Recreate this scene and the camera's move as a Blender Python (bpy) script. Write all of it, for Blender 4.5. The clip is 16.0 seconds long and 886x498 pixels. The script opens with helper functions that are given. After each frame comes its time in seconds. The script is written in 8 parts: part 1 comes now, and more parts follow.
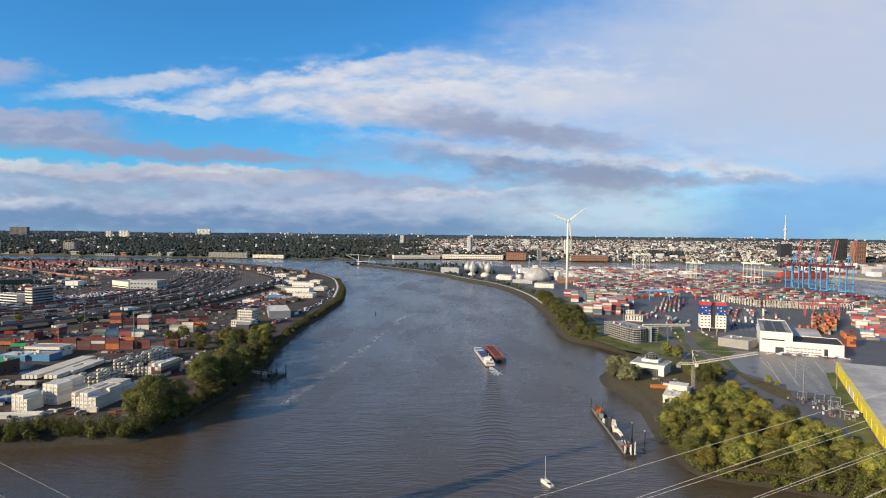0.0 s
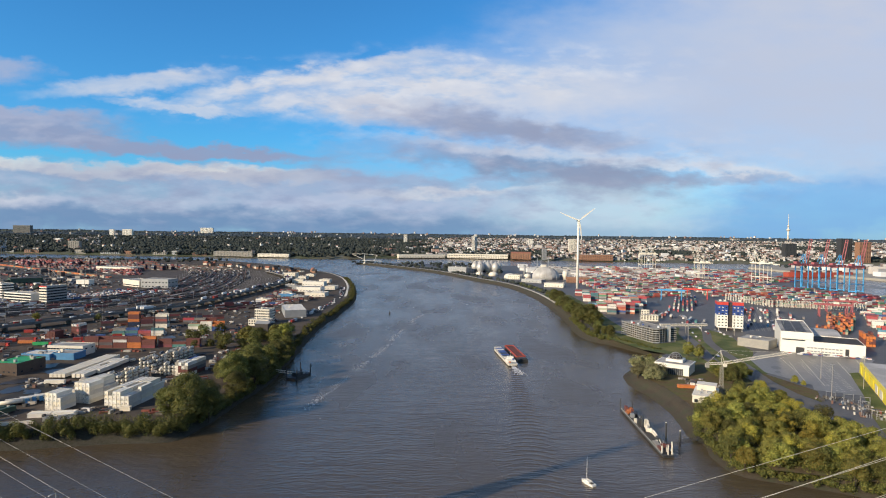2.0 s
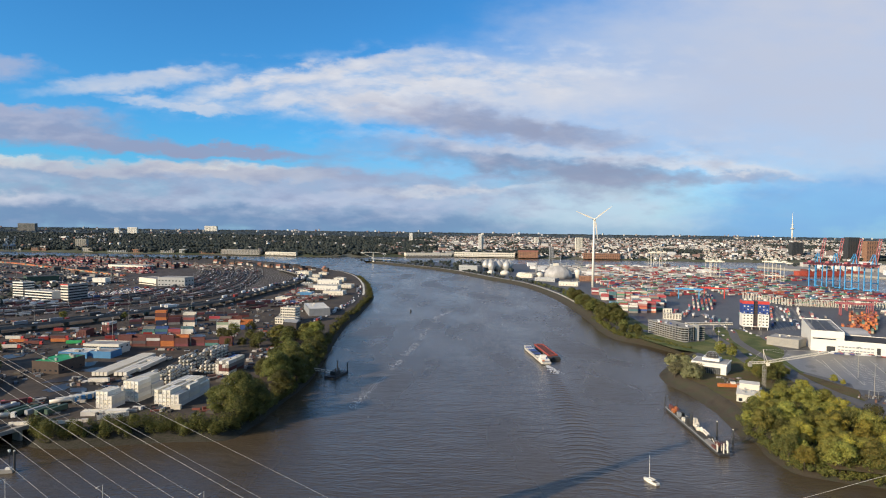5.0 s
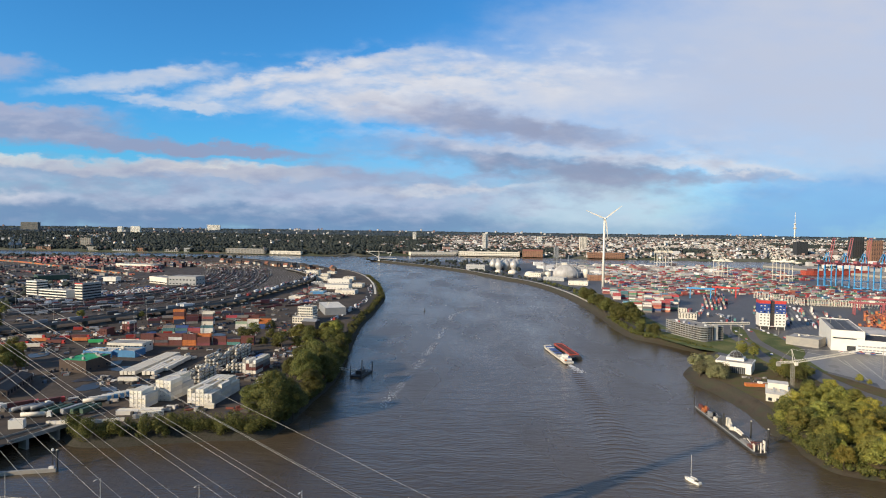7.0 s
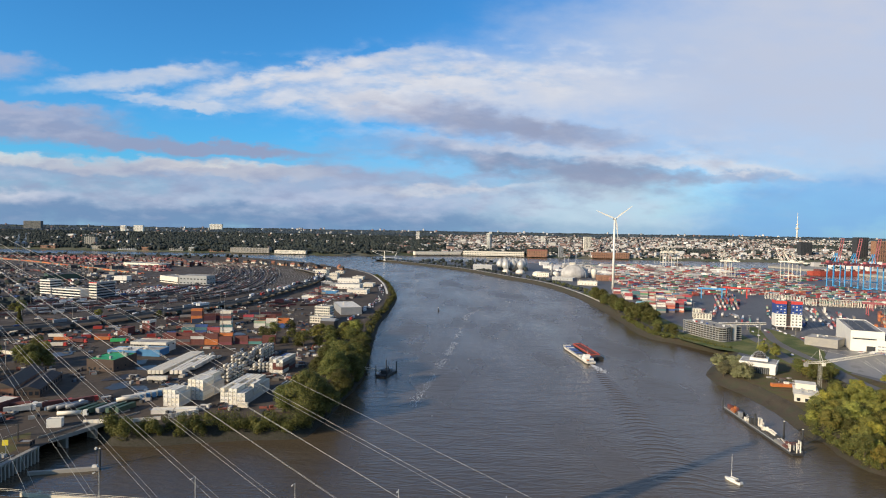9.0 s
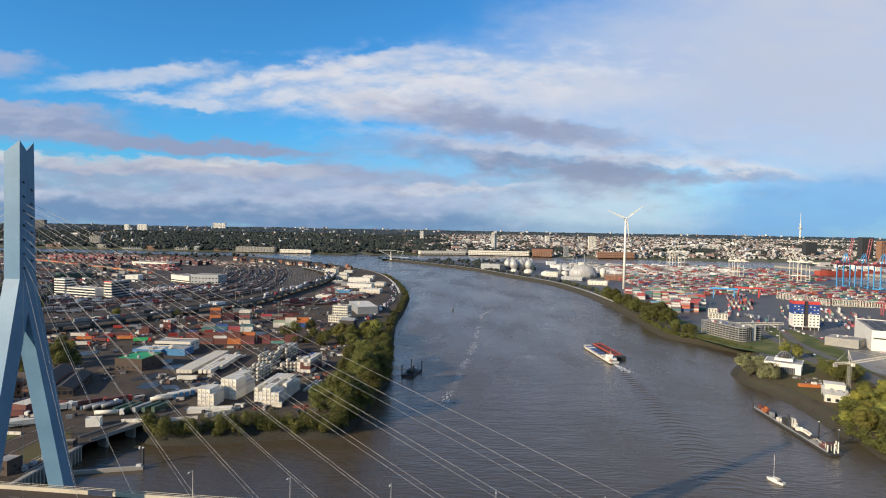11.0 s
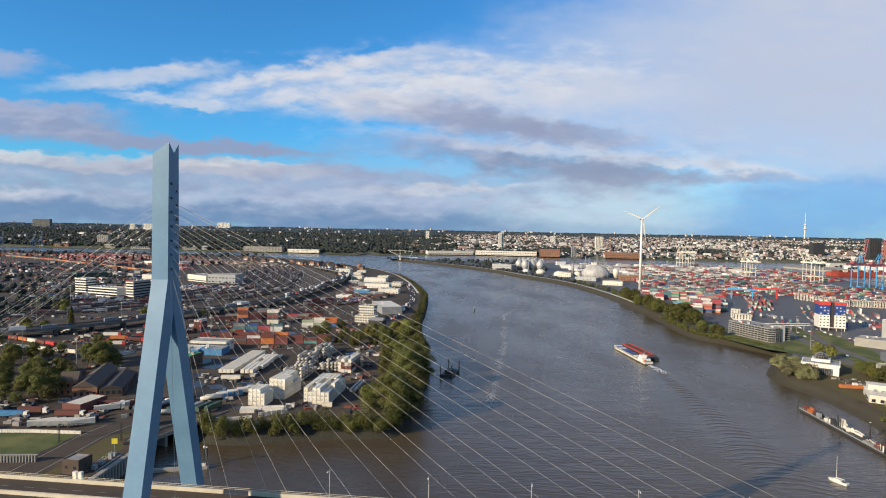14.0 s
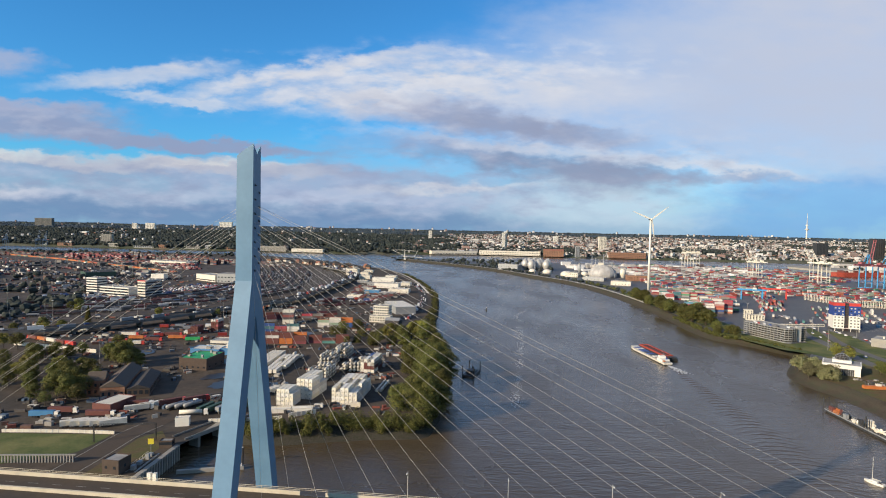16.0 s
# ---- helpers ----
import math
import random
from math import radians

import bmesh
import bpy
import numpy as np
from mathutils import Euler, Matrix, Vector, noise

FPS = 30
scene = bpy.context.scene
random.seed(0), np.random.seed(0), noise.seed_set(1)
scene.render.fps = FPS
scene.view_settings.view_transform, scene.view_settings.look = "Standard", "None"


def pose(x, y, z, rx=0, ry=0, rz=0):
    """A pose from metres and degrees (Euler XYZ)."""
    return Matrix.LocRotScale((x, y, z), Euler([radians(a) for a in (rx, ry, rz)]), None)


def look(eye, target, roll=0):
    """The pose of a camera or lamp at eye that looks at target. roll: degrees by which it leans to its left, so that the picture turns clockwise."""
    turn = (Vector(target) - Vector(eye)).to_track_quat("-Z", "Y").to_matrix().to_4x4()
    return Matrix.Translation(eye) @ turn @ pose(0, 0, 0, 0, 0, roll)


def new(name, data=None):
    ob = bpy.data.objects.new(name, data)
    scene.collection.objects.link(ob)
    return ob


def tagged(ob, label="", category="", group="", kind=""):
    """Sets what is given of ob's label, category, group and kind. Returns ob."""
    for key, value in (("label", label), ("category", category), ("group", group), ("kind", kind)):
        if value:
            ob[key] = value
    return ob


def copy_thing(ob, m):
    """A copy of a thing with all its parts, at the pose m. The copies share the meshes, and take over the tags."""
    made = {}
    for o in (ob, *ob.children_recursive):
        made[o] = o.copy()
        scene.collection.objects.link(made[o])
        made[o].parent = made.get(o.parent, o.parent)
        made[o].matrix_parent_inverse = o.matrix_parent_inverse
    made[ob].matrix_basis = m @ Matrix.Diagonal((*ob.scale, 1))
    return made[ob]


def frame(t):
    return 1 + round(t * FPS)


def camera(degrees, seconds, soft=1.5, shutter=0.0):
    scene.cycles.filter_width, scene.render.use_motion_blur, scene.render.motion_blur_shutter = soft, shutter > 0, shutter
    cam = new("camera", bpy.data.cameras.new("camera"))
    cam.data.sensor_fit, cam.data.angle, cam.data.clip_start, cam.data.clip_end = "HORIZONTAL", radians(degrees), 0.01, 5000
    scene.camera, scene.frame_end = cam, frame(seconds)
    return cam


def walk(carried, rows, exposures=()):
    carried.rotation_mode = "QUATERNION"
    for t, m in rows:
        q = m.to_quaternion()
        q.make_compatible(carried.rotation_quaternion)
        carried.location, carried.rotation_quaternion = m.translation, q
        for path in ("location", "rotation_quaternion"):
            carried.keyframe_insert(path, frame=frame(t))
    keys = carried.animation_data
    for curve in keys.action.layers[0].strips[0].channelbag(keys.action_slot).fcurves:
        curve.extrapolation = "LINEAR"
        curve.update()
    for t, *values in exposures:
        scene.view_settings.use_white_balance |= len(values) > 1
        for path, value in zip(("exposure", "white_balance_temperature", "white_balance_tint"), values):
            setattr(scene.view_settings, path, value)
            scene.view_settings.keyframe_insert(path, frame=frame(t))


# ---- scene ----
cam = camera(74.0, 16.0, soft=1.06)
PATH = [
    (0, (-0.133, 0.172, 116.901), (-0.077, 2.17, 116.847), 0.6),
    (0.5, (-5.022, 0.203, 116.908), (-4.967, 2.202, 116.854), 0.6),
    (1, (-9.915, 0.369, 116.935), (-9.86, 2.367, 116.879), 0.6),
    (1.5, (-14.869, 0.478, 116.955), (-14.814, 2.476, 116.898), 0.6),
    (2, (-19.801, 0.435, 116.99), (-19.746, 2.434, 116.933), 0.7),
    (2.5, (-24.777, 0.356, 117.041), (-24.721, 2.355, 116.981), 0.7),
    (3, (-29.806, 0.317, 117.088), (-29.75, 2.315, 117.028), 0.7),
    (3.5, (-34.822, 0.337, 117.093), (-34.766, 2.335, 117.032), 0.7),
    (4, (-39.75, 0.312, 117.116), (-39.695, 2.311, 117.055), 0.7),
    (6.5, (-64.657, 0.468, 117.251), (-64.603, 2.466, 117.185), 0.8),
    (7, (-69.698, 0.34, 117.283), (-69.644, 2.338, 117.217), 0.8),
    (7.5, (-74.721, 0.151, 117.253), (-74.667, 2.149, 117.186), 0.9),
    (8, (-79.689, -0.02, 117.254), (-79.636, 1.978, 117.187), 0.9),
    (8.5, (-84.723, -0.196, 117.29), (-84.669, 1.802, 117.223), 0.9),
    (11, (-110.247, -0.309, 117.568), (-110.194, 1.69, 117.498), 1.0),
    (11.5, (-115.269, -0.299, 117.524), (-115.217, 1.699, 117.454), 1.0),
    (12, (-120.352, -0.364, 117.46), (-120.299, 1.634, 117.389), 1.0),
    (12.5, (-125.42, -0.426, 117.411), (-125.367, 1.572, 117.341), 1.0),
    (13, (-130.455, -0.509, 117.382), (-130.402, 1.489, 117.311), 1.0),
    (13.5, (-135.454, -0.566, 117.374), (-135.402, 1.432, 117.303), 1.1),
    (14, (-140.506, -0.431, 117.353), (-140.455, 1.568, 117.283), 1.1),
    (14.5, (-145.548, -0.291, 117.371), (-145.497, 1.707, 117.3), 1.1),
    (15, (-150.558, -0.31, 117.405), (-150.506, 1.688, 117.333), 1.1),
    (15.5, (-154.957, -0.326, 117.469), (-154.905, 1.672, 117.397), 1.1),
    (16, (-158.173, 0.005, 117.476), (-158.121, 2.003, 117.405), 1.2),
]
walk(cam, [(t, look(eye, target, roll)) for t, eye, target, roll in PATH], [(0, 0.2), (16, 0.2)])

# ---- light and sky ----
SUN_DIR = Vector((0.83, 0.558, 0)).normalized()      # the way the sunlight travels over the ground
SUN_EL = radians(20.5)
sun_data = bpy.data.lights.new("sun", "SUN")
sun_data.energy, sun_data.angle, sun_data.color = 5.0, radians(0.53), (1.0, 0.815, 0.585)
sun = new("sun", sun_data)
sun.matrix_world = look((-400, -250, 300), Vector((-400, -250, 300)) + SUN_DIR * math.cos(SUN_EL) - Vector((0, 0, math.sin(SUN_EL))))

world = bpy.data.worlds.new("sky")
scene.world = world
world.use_nodes = True
WN, WL = world.node_tree.nodes, world.node_tree.links
WN.clear()


def wnode(kind, **put):
    n = WN.new(kind)
    for k, v in put.items():
        n.inputs[k].default_value = v
    return n


def wmath(op, a, b=None, c=None):
    n = WN.new("ShaderNodeMath")
    n.operation = op
    for i, v in enumerate((a, b, c)):
        if v is None:
            continue
        if isinstance(v, (int, float)):
            n.inputs[i].default_value = v
        else:
            WL.new(v, n.inputs[i])
    return n.outputs[0]


def wmix(fac, a, b):
    n = WN.new("ShaderNodeMix")
    n.data_type = "RGBA"
    for s, v in ((n.inputs[0], fac), (n.inputs[6], a), (n.inputs[7], b)):
        if isinstance(v, (int, float)):
            s.default_value = v
        elif isinstance(v, tuple):
            s.default_value = (*v, 1)
        else:
            WL.new(v, s)
    return n.outputs[2]


coord = WN.new("ShaderNodeTexCoord")
split = WN.new("ShaderNodeSeparateXYZ")
WL.new(coord.outputs["Generated"], split.inputs[0])
ahead = wmath("MAXIMUM", wmath("ABSOLUTE", split.outputs[1]), 0.12)
# the sky unrolled on a plane due north, in thousandths: x to the east, y up
flat = WN.new("ShaderNodeCombineXYZ")
WL.new(wmath("MULTIPLY", wmath("DIVIDE", split.outputs[0], ahead), 1000.0), flat.inputs[0])
WL.new(wmath("MULTIPLY", wmath("DIVIDE", wmath("ABSOLUTE", split.outputs[2]), ahead), 1000.0), flat.inputs[1])


def wnoise(scale, sx, sy, detail=6.0, rough=0.55, shift=0.0, source=None):
    m = WN.new("ShaderNodeMapping")
    m.inputs["Scale"].default_value = (sx, sy, 1)
    m.inputs["Location"].default_value = (shift, shift * 0.7, shift * 1.3)
    WL.new(source or flat.outputs[0], m.inputs[0])
    n = wnode("ShaderNodeTexNoise", Scale=scale, Detail=detail, Roughness=rough)
    WL.new(m.outputs[0], n.inputs["Vector"])
    return n


# cloud edges are torn by two noises, one broad and one fine
warp_a = wnoise(0.006, 1.0, 2.6, 5.0, 0.6, 3.0)
warp_b = wnoise(0.022, 1.0, 2.2, 4.0, 0.5, 9.0)


def centred(n, k):
    v = WN.new("ShaderNodeVectorMath")
    v.operation = "SUBTRACT"
    WL.new(n.outputs["Color"], v.inputs[0])
    v.inputs[1].default_value = (0.5, 0.5, 0.5)
    s = WN.new("ShaderNodeVectorMath")
    s.operation = "MULTIPLY"
    WL.new(v.outputs[0], s.inputs[0])
    s.inputs[1].default_value = k
    return s.outputs[0]


def vadd(a, b):
    v = WN.new("ShaderNodeVectorMath")
    WL.new(a, v.inputs[0])
    WL.new(b, v.inputs[1])
    return v.outputs[0]


warp_c = wnoise(0.07, 1.0, 1.8, 5.0, 0.65, 21.0)
torn = vadd(vadd(vadd(flat.outputs[0], centred(warp_a, (150, 50, 0))), centred(warp_b, (90, 34, 0))), centred(warp_c, (20, 8, 0)))


def bank(x, y, rx, ry, lean=0.0, edge=0.45):
    """A cloud bank: 1 inside, 0 outside; centre and half sizes in thousandths, lean in degrees."""
    m = WN.new("ShaderNodeMapping")
    m.vector_type = "TEXTURE"
    m.inputs["Location"].default_value = (x, y, 0)
    m.inputs["Rotation"].default_value = (0, 0, radians(lean))
    m.inputs["Scale"].default_value = (rx, ry, 1)
    WL.new(torn, m.inputs[0])
    ln = WN.new("ShaderNodeVectorMath")
    ln.operation = "LENGTH"
    WL.new(m.outputs[0], ln.inputs[0])
    r = WN.new("ShaderNodeMapRange")
    r.interpolation_type = "SMOOTHSTEP"
    r.inputs[1].default_value, r.inputs[2].default_value = 1.0 + edge, 1.0 - edge
    WL.new(ln.outputs["Value"], r.inputs[0])
    return r.outputs[0]


def union(*masks):
    out = masks[0]
    for k in masks[1:]:
        out = wmath("MAXIMUM", out, k)
    return out


nishita = WN.new("ShaderNodeTexSky")
nishita.sky_type, nishita.sun_disc = "NISHITA", False
nishita.sun_elevation, nishita.sun_rotation = SUN_EL, math.atan2(-SUN_DIR.x, -SUN_DIR.y)
nishita.air_density, nishita.dust_density, nishita.ozone_density = 1.0, 0.6, 2.0
SKY = 0.115
blue = WN.new("ShaderNodeMix")
blue.data_type, blue.blend_type = "RGBA", "MULTIPLY"
blue.inputs[0].default_value = 1.0
WL.new(nishita.outputs[0], blue.inputs[6])
blue.inputs[7].default_value = (SKY * 0.35, SKY * 1.06, SKY * 1.6, 1)
fine = wnoise(0.011, 1.0, 2.8, 5.0, 0.52, 17.0).outputs["Fac"]
grain = wmath("SUBTRACT", wmath("MULTIPLY", fine, 1.6), 0.3)
WHITE, PALE, GREY, DARK = (0.72, 0.72, 0.76), (0.52, 0.60, 0.76), (0.33, 0.38, 0.54), (0.24, 0.28, 0.41)
sky_col = blue.outputs[2]


def lay(mask, colour, strength=1.0, torn_by=0.55):
    """One cloud layer over what is there, thinner where the grain is low."""
    global sky_col
    f = wmath("MULTIPLY", mask, wmath("ADD", wmath("MULTIPLY", grain, torn_by), 1.0 - torn_by))
    f = wmath("MINIMUM", wmath("MULTIPLY", f, strength), 1.0)
    sky_col = wmix(wmath("MAXIMUM", f, 0.0), sky_col, colour)


lay(bank(0, 0, 3000, 55, 0, 0.95), (0.36, 0.53, 0.78), 0.7, 0.2)        # haze above the horizon
lay(bank(1150, 380, 880, 240, 6, 0.35), (0.59, 0.61, 0.70), 0.95, 0.2)
lay(bank(650, 190, 520, 130, -3, 0.6), (0.50, 0.57, 0.73), 0.85, 0.35)
lay(bank(330, 330, 300, 50, 12, 0.9), (0.50, 0.60, 0.78), 0.4, 0.6)
lay(bank(80, 240, 330, 50, 1, 0.4), (0.60, 0.65, 0.77), 0.9, 0.45)
lay(union(bank(-130, 272, 170, 14, 9, 0.6), bank(-40, 224, 150, 30, 8, 0.5), bank(60, 246, 200, 32, 0, 0.6)), WHITE, 0.9, 0.65)
lay(union(bank(-480, 244, 140, 16, 6, 0.5), bank(-410, 206, 110, 9, -3, 0.5), bank(-290, 240, 160, 14, 12, 0.6), bank(-230, 216, 110, 13, 5, 0.6)), WHITE, 0.85, 0.6)
lay(union(bank(-730, 170, 210, 32, -3, 0.3), bank(-560, 148, 170, 17, -7, 0.35), bank(-370, 130, 190, 11, -2, 0.4)), (0.30, 0.35, 0.52), 1.0, 0.2)
lay(bank(-700, 192, 150, 10, -4, 0.6), (0.42, 0.47, 0.64), 0.8, 0.5)
lay(bank(-735, 268, 75, 17, -6, 0.6), (0.42, 0.47, 0.64), 0.9, 0.3)
lay(bank(-480, 56, 640, 46, -1, 0.45), (0.34, 0.41, 0.59), 0.95, 0.4)
lay(bank(-30, 64, 330, 48, 0, 0.6), (0.38, 0.46, 0.65), 0.85, 0.5)
lay(union(bank(-640, 100, 180, 9, -3, 0.5), bank(-400, 95, 210, 13, -2, 0.5)), (0.82, 0.79, 0.74), 1.0, 0.45)
lay(union(bank(-560, 96, 200, 12, 1, 0.7), bank(-250, 88, 260, 10, 0, 0.7)), (0.33, 0.38, 0.55), 0.8, 0.5)
lay(union(bank(110, 178, 230, 28, -7, 0.6), bank(60, 140, 190, 16, 0, 0.8)), (0.36, 0.40, 0.56), 0.9, 0.4)
lay(bank(330, 128, 300, 9, -4, 0.9), WHITE, 0.75, 0.5)
lay(union(bank(290, 92, 140, 34, -3, 0.4), bank(200, 112, 190, 16, -4, 0.6)), DARK, 0.9, 0.3)
lay(union(bank(530, 108, 150, 7, -3, 0.7), bank(-690, 44, 70, 12, 0, 0.7), bank(30, 66, 130, 7, 3, 0.9)), WHITE, 0.85, 0.4)
lay(bank(510, 94, 120, 8, 1, 0.7), GREY, 0.75, 0.3)
lay(bank(680, 48, 250, 56, 8, 0.45), (0.20, 0.43, 0.78), 0.85, 0.2)
lay(union(bank(-560, 45, 240, 10, 0, 0.8), bank(-150, 48, 260, 8, 0, 0.8)), (0.52, 0.59, 0.75), 0.65, 0.7)
lay(bank(-350, 14, 680, 22, -1, 0.6), (0.16, 0.28, 0.48), 0.95, 0.15)
lay(bank(300, 40, 170, 42, 0, 0.7), (0.60, 0.72, 0.82), 0.75, 0.2)
fine2 = wnoise(0.017, 1.0, 2.8, 5.0, 0.52, 41.0).outputs["Fac"]
grain = wmath("MAXIMUM", wmath("SUBTRACT", wmath("MULTIPLY", fine2, 5.0), 2.35), 0.0)
lay(bank(-330, 50, 760, 40, -1, 0.5), (0.56, 0.62, 0.76), 0.36, 1.0)
lay(bank(-730, 172, 200, 28, -4, 0.4), (0.46, 0.51, 0.66), 0.5, 1.0)
lay(bank(240, 150, 380, 60, -5, 0.6), (0.62, 0.66, 0.77), 0.5, 1.0)
lay(bank(-40, 256, 420, 44, 4, 0.5), (0.76, 0.78, 0.84), 0.6, 1.0)
fine3 = wnoise(0.015, 1.0, 3.0, 5.0, 0.52, 63.0).outputs["Fac"]
grain = wmath("MAXIMUM", wmath("SUBTRACT", wmath("MULTIPLY", fine3, 5.0), 2.4), 0.0)
lay(bank(-330, 70, 760, 52, -1, 0.5), (0.30, 0.36, 0.53), 0.55, 1.0)
lay(bank(220, 122, 330, 44, -4, 0.6), (0.30, 0.34, 0.50), 0.5, 1.0)
lay(bank(-170, 240, 400, 48, 4, 0.6), (0.16, 0.42, 0.80), 0.6, 1.0)
grain = wmath("SUBTRACT", wmath("MULTIPLY", fine, 1.6), 0.3)
lay(union(bank(295, 100, 125, 20, -3, 0.5), bank(150, 178, 150, 16, -5, 0.6)), (0.29, 0.33, 0.47), 0.75, 0.25)
# dim blue layer added unseen, above the sky looked at, to cut fill light
high = WN.new("ShaderNodeMapRange")
high.interpolation_type = "SMOOTHSTEP"
high.inputs[1].default_value, high.inputs[2].default_value = 450, 900
rise = WN.new("ShaderNodeSeparateXYZ")
WL.new(torn, rise.inputs[0])
WL.new(rise.outputs[1], high.inputs[0])
lay(high.outputs[0], (0.16, 0.21, 0.32), 0.9, 0.3)
# the southern half, where the sun stands, is clear
south = WN.new("ShaderNodeMapRange")
south.interpolation_type = "SMOOTHSTEP"
south.inputs[1].default_value, south.inputs[2].default_value = 0.25, -0.25
WL.new(split.outputs[1], south.inputs[0])
sky_col = wmix(south.outputs[0], sky_col, wmix(0.5, blue.outputs[2], (0.25, 0.25, 0.26)))
back = WN.new("ShaderNodeBackground")
back.inputs[1].default_value = 0.87
WL.new(sky_col, back.inputs[0])
WL.new(back.outputs[0], WN.new("ShaderNodeOutputWorld").inputs[0])

# ---- materials ----


def material(name, colour, rough=0.7, metal=0.0, vary=0.18, scale=0.35, bump=0.0, bscale=3.0, spec=0.4, tint=None, fine_k=9.0, palette=None, by="object"):
    """A surface with a broad and a fine variation, in metres; palette: the colour is chosen for each object or for each island."""
    m = bpy.data.materials.new(name)
    m.use_nodes = True
    N, L = m.node_tree.nodes, m.node_tree.links
    b = N["Principled BSDF"]
    b.inputs["Roughness"].default_value, b.inputs["Metallic"].default_value = rough, metal
    b.inputs["Specular IOR Level"].default_value = spec
    tc = N.new("ShaderNodeTexCoord")
    base = None
    if palette:
        ramp = N.new("ShaderNodeValToRGB")
        ramp.color_ramp.interpolation = "CONSTANT"
        while len(ramp.color_ramp.elements) < len(palette):
            ramp.color_ramp.elements.new(1.0)
        for i, c in enumerate(palette):
            ramp.color_ramp.elements[i].position = i / len(palette)
            ramp.color_ramp.elements[i].color = (*c, 1)
        if by == "object":
            L.new(N.new("ShaderNodeObjectInfo").outputs["Random"], ramp.inputs[0])
        else:
            L.new(N.new("ShaderNodeNewGeometry").outputs["Random Per Island"], ramp.inputs[0])
        base = ramp.outputs[0]
    n1 = N.new("ShaderNodeTexNoise")
    n1.inputs["Scale"].default_value, n1.inputs["Detail"].default_value = scale, 5
    n2 = N.new("ShaderNodeTexNoise")
    n2.inputs["Scale"].default_value, n2.inputs["Detail"].default_value = scale * fine_k, 3
    for n in (n1, n2):
        L.new(tc.outputs["Object"], n.inputs["Vector"])
    add = N.new("ShaderNodeMath")
    add.operation = "MULTIPLY_ADD"
    L.new(n2.outputs["Fac"], add.inputs[0])
    add.inputs[1].default_value = 0.5
    L.new(n1.outputs["Fac"], add.inputs[2])
    rng = N.new("ShaderNodeMapRange")
    rng.inputs[1].default_value, rng.inputs[2].default_value = 0.45, 1.05
    rng.inputs[3].default_value, rng.inputs[4].default_value = 1.0 - vary, 1.0 + vary
    L.new(add.outputs[0], rng.inputs[0])
    mul = N.new("ShaderNodeMix")
    mul.data_type, mul.blend_type = "RGBA", "MULTIPLY"
    mul.inputs[0].default_value = 1.0
    if base is None and tint:
        mx = N.new("ShaderNodeMix")
        mx.data_type = "RGBA"
        mx.inputs[6].default_value, mx.inputs[7].default_value = (*colour, 1), (*tint, 1)
        r2 = N.new("ShaderNodeMapRange")
        r2.inputs[1].default_value, r2.inputs[2].default_value = 0.42, 0.6
        L.new(n1.outputs["Fac"], r2.inputs[0])
        L.new(r2.outputs[0], mx.inputs[0])
        base = mx.outputs[2]
    if base is None:
        mul.inputs[6].default_value = (*colour, 1)
    else:
        L.new(base, mul.inputs[6])
    L.new(rng.outputs[0], mul.inputs[7])
    L.new(mul.outputs[2], b.inputs["Base Color"])
    if bump:
        n3 = N.new("ShaderNodeTexNoise")
        n3.inputs["Scale"].default_value, n3.inputs["Detail"].default_value = bscale, 4
        L.new(tc.outputs["Object"], n3.inputs["Vector"])
        bp = N.new("ShaderNodeBump")
        bp.inputs["Strength"].default_value, bp.inputs["Distance"].default_value = bump, 0.3
        L.new(n3.outputs["Fac"], bp.inputs["Height"])
        L.new(bp.outputs[0], b.inputs["Normal"])
    return m


BOXES = [(0.36, 0.06, 0.07), (0.44, 0.11, 0.08), (0.05, 0.10, 0.27), (0.25, 0.05, 0.06), (0.34, 0.33, 0.32), (0.10, 0.26, 0.24), (0.70, 0.66, 0.60), (0.30, 0.09, 0.08), (0.66, 0.62, 0.56), (0.10, 0.09, 0.10),
         (0.40, 0.09, 0.10), (0.12, 0.30, 0.16), (0.20, 0.06, 0.07), (0.46, 0.24, 0.22), (0.16, 0.16, 0.17), (0.08, 0.18, 0.20), (0.24, 0.22, 0.20), (0.34, 0.42, 0.30), (0.30, 0.14, 0.12), (0.13, 0.28, 0.38), (0.60, 0.58, 0.55), (0.72, 0.68, 0.60), (0.44, 0.46, 0.34), (0.52, 0.20, 0.12), (0.46, 0.07, 0.09), (0.66, 0.64, 0.62), (0.15, 0.13, 0.14), (0.42, 0.12, 0.13), (0.74, 0.71, 0.66)]
M = {}
M["white"] = material("white_paint", (0.79, 0.76, 0.69), 0.5, vary=0.08, scale=0.15)
M["reefer"] = material("white_container_paint", (0.7, 0.7, 0.6), 0.5, vary=0.14, scale=0.3, palette=[(0.79, 0.75, 0.65), (0.70, 0.66, 0.58), (0.81, 0.78, 0.70), (0.62, 0.59, 0.53), (0.77, 0.71, 0.58), (0.74, 0.71, 0.65)])
M["cream"] = material("cream_render", (0.66, 0.62, 0.53), 0.7, vary=0.12, scale=0.2)
M["dirty_white"] = material("weathered_white_steel", (0.74, 0.69, 0.59), 0.45, vary=0.2, scale=0.25)
M["grey"] = material("grey_sheet_metal", (0.32, 0.33, 0.34), 0.5, 0.2, vary=0.15, scale=0.2)
M["roofgrey"] = material("bitumen_roof", (0.27, 0.265, 0.26), 0.8, vary=0.3, scale=0.08, tint=(0.35, 0.345, 0.335))
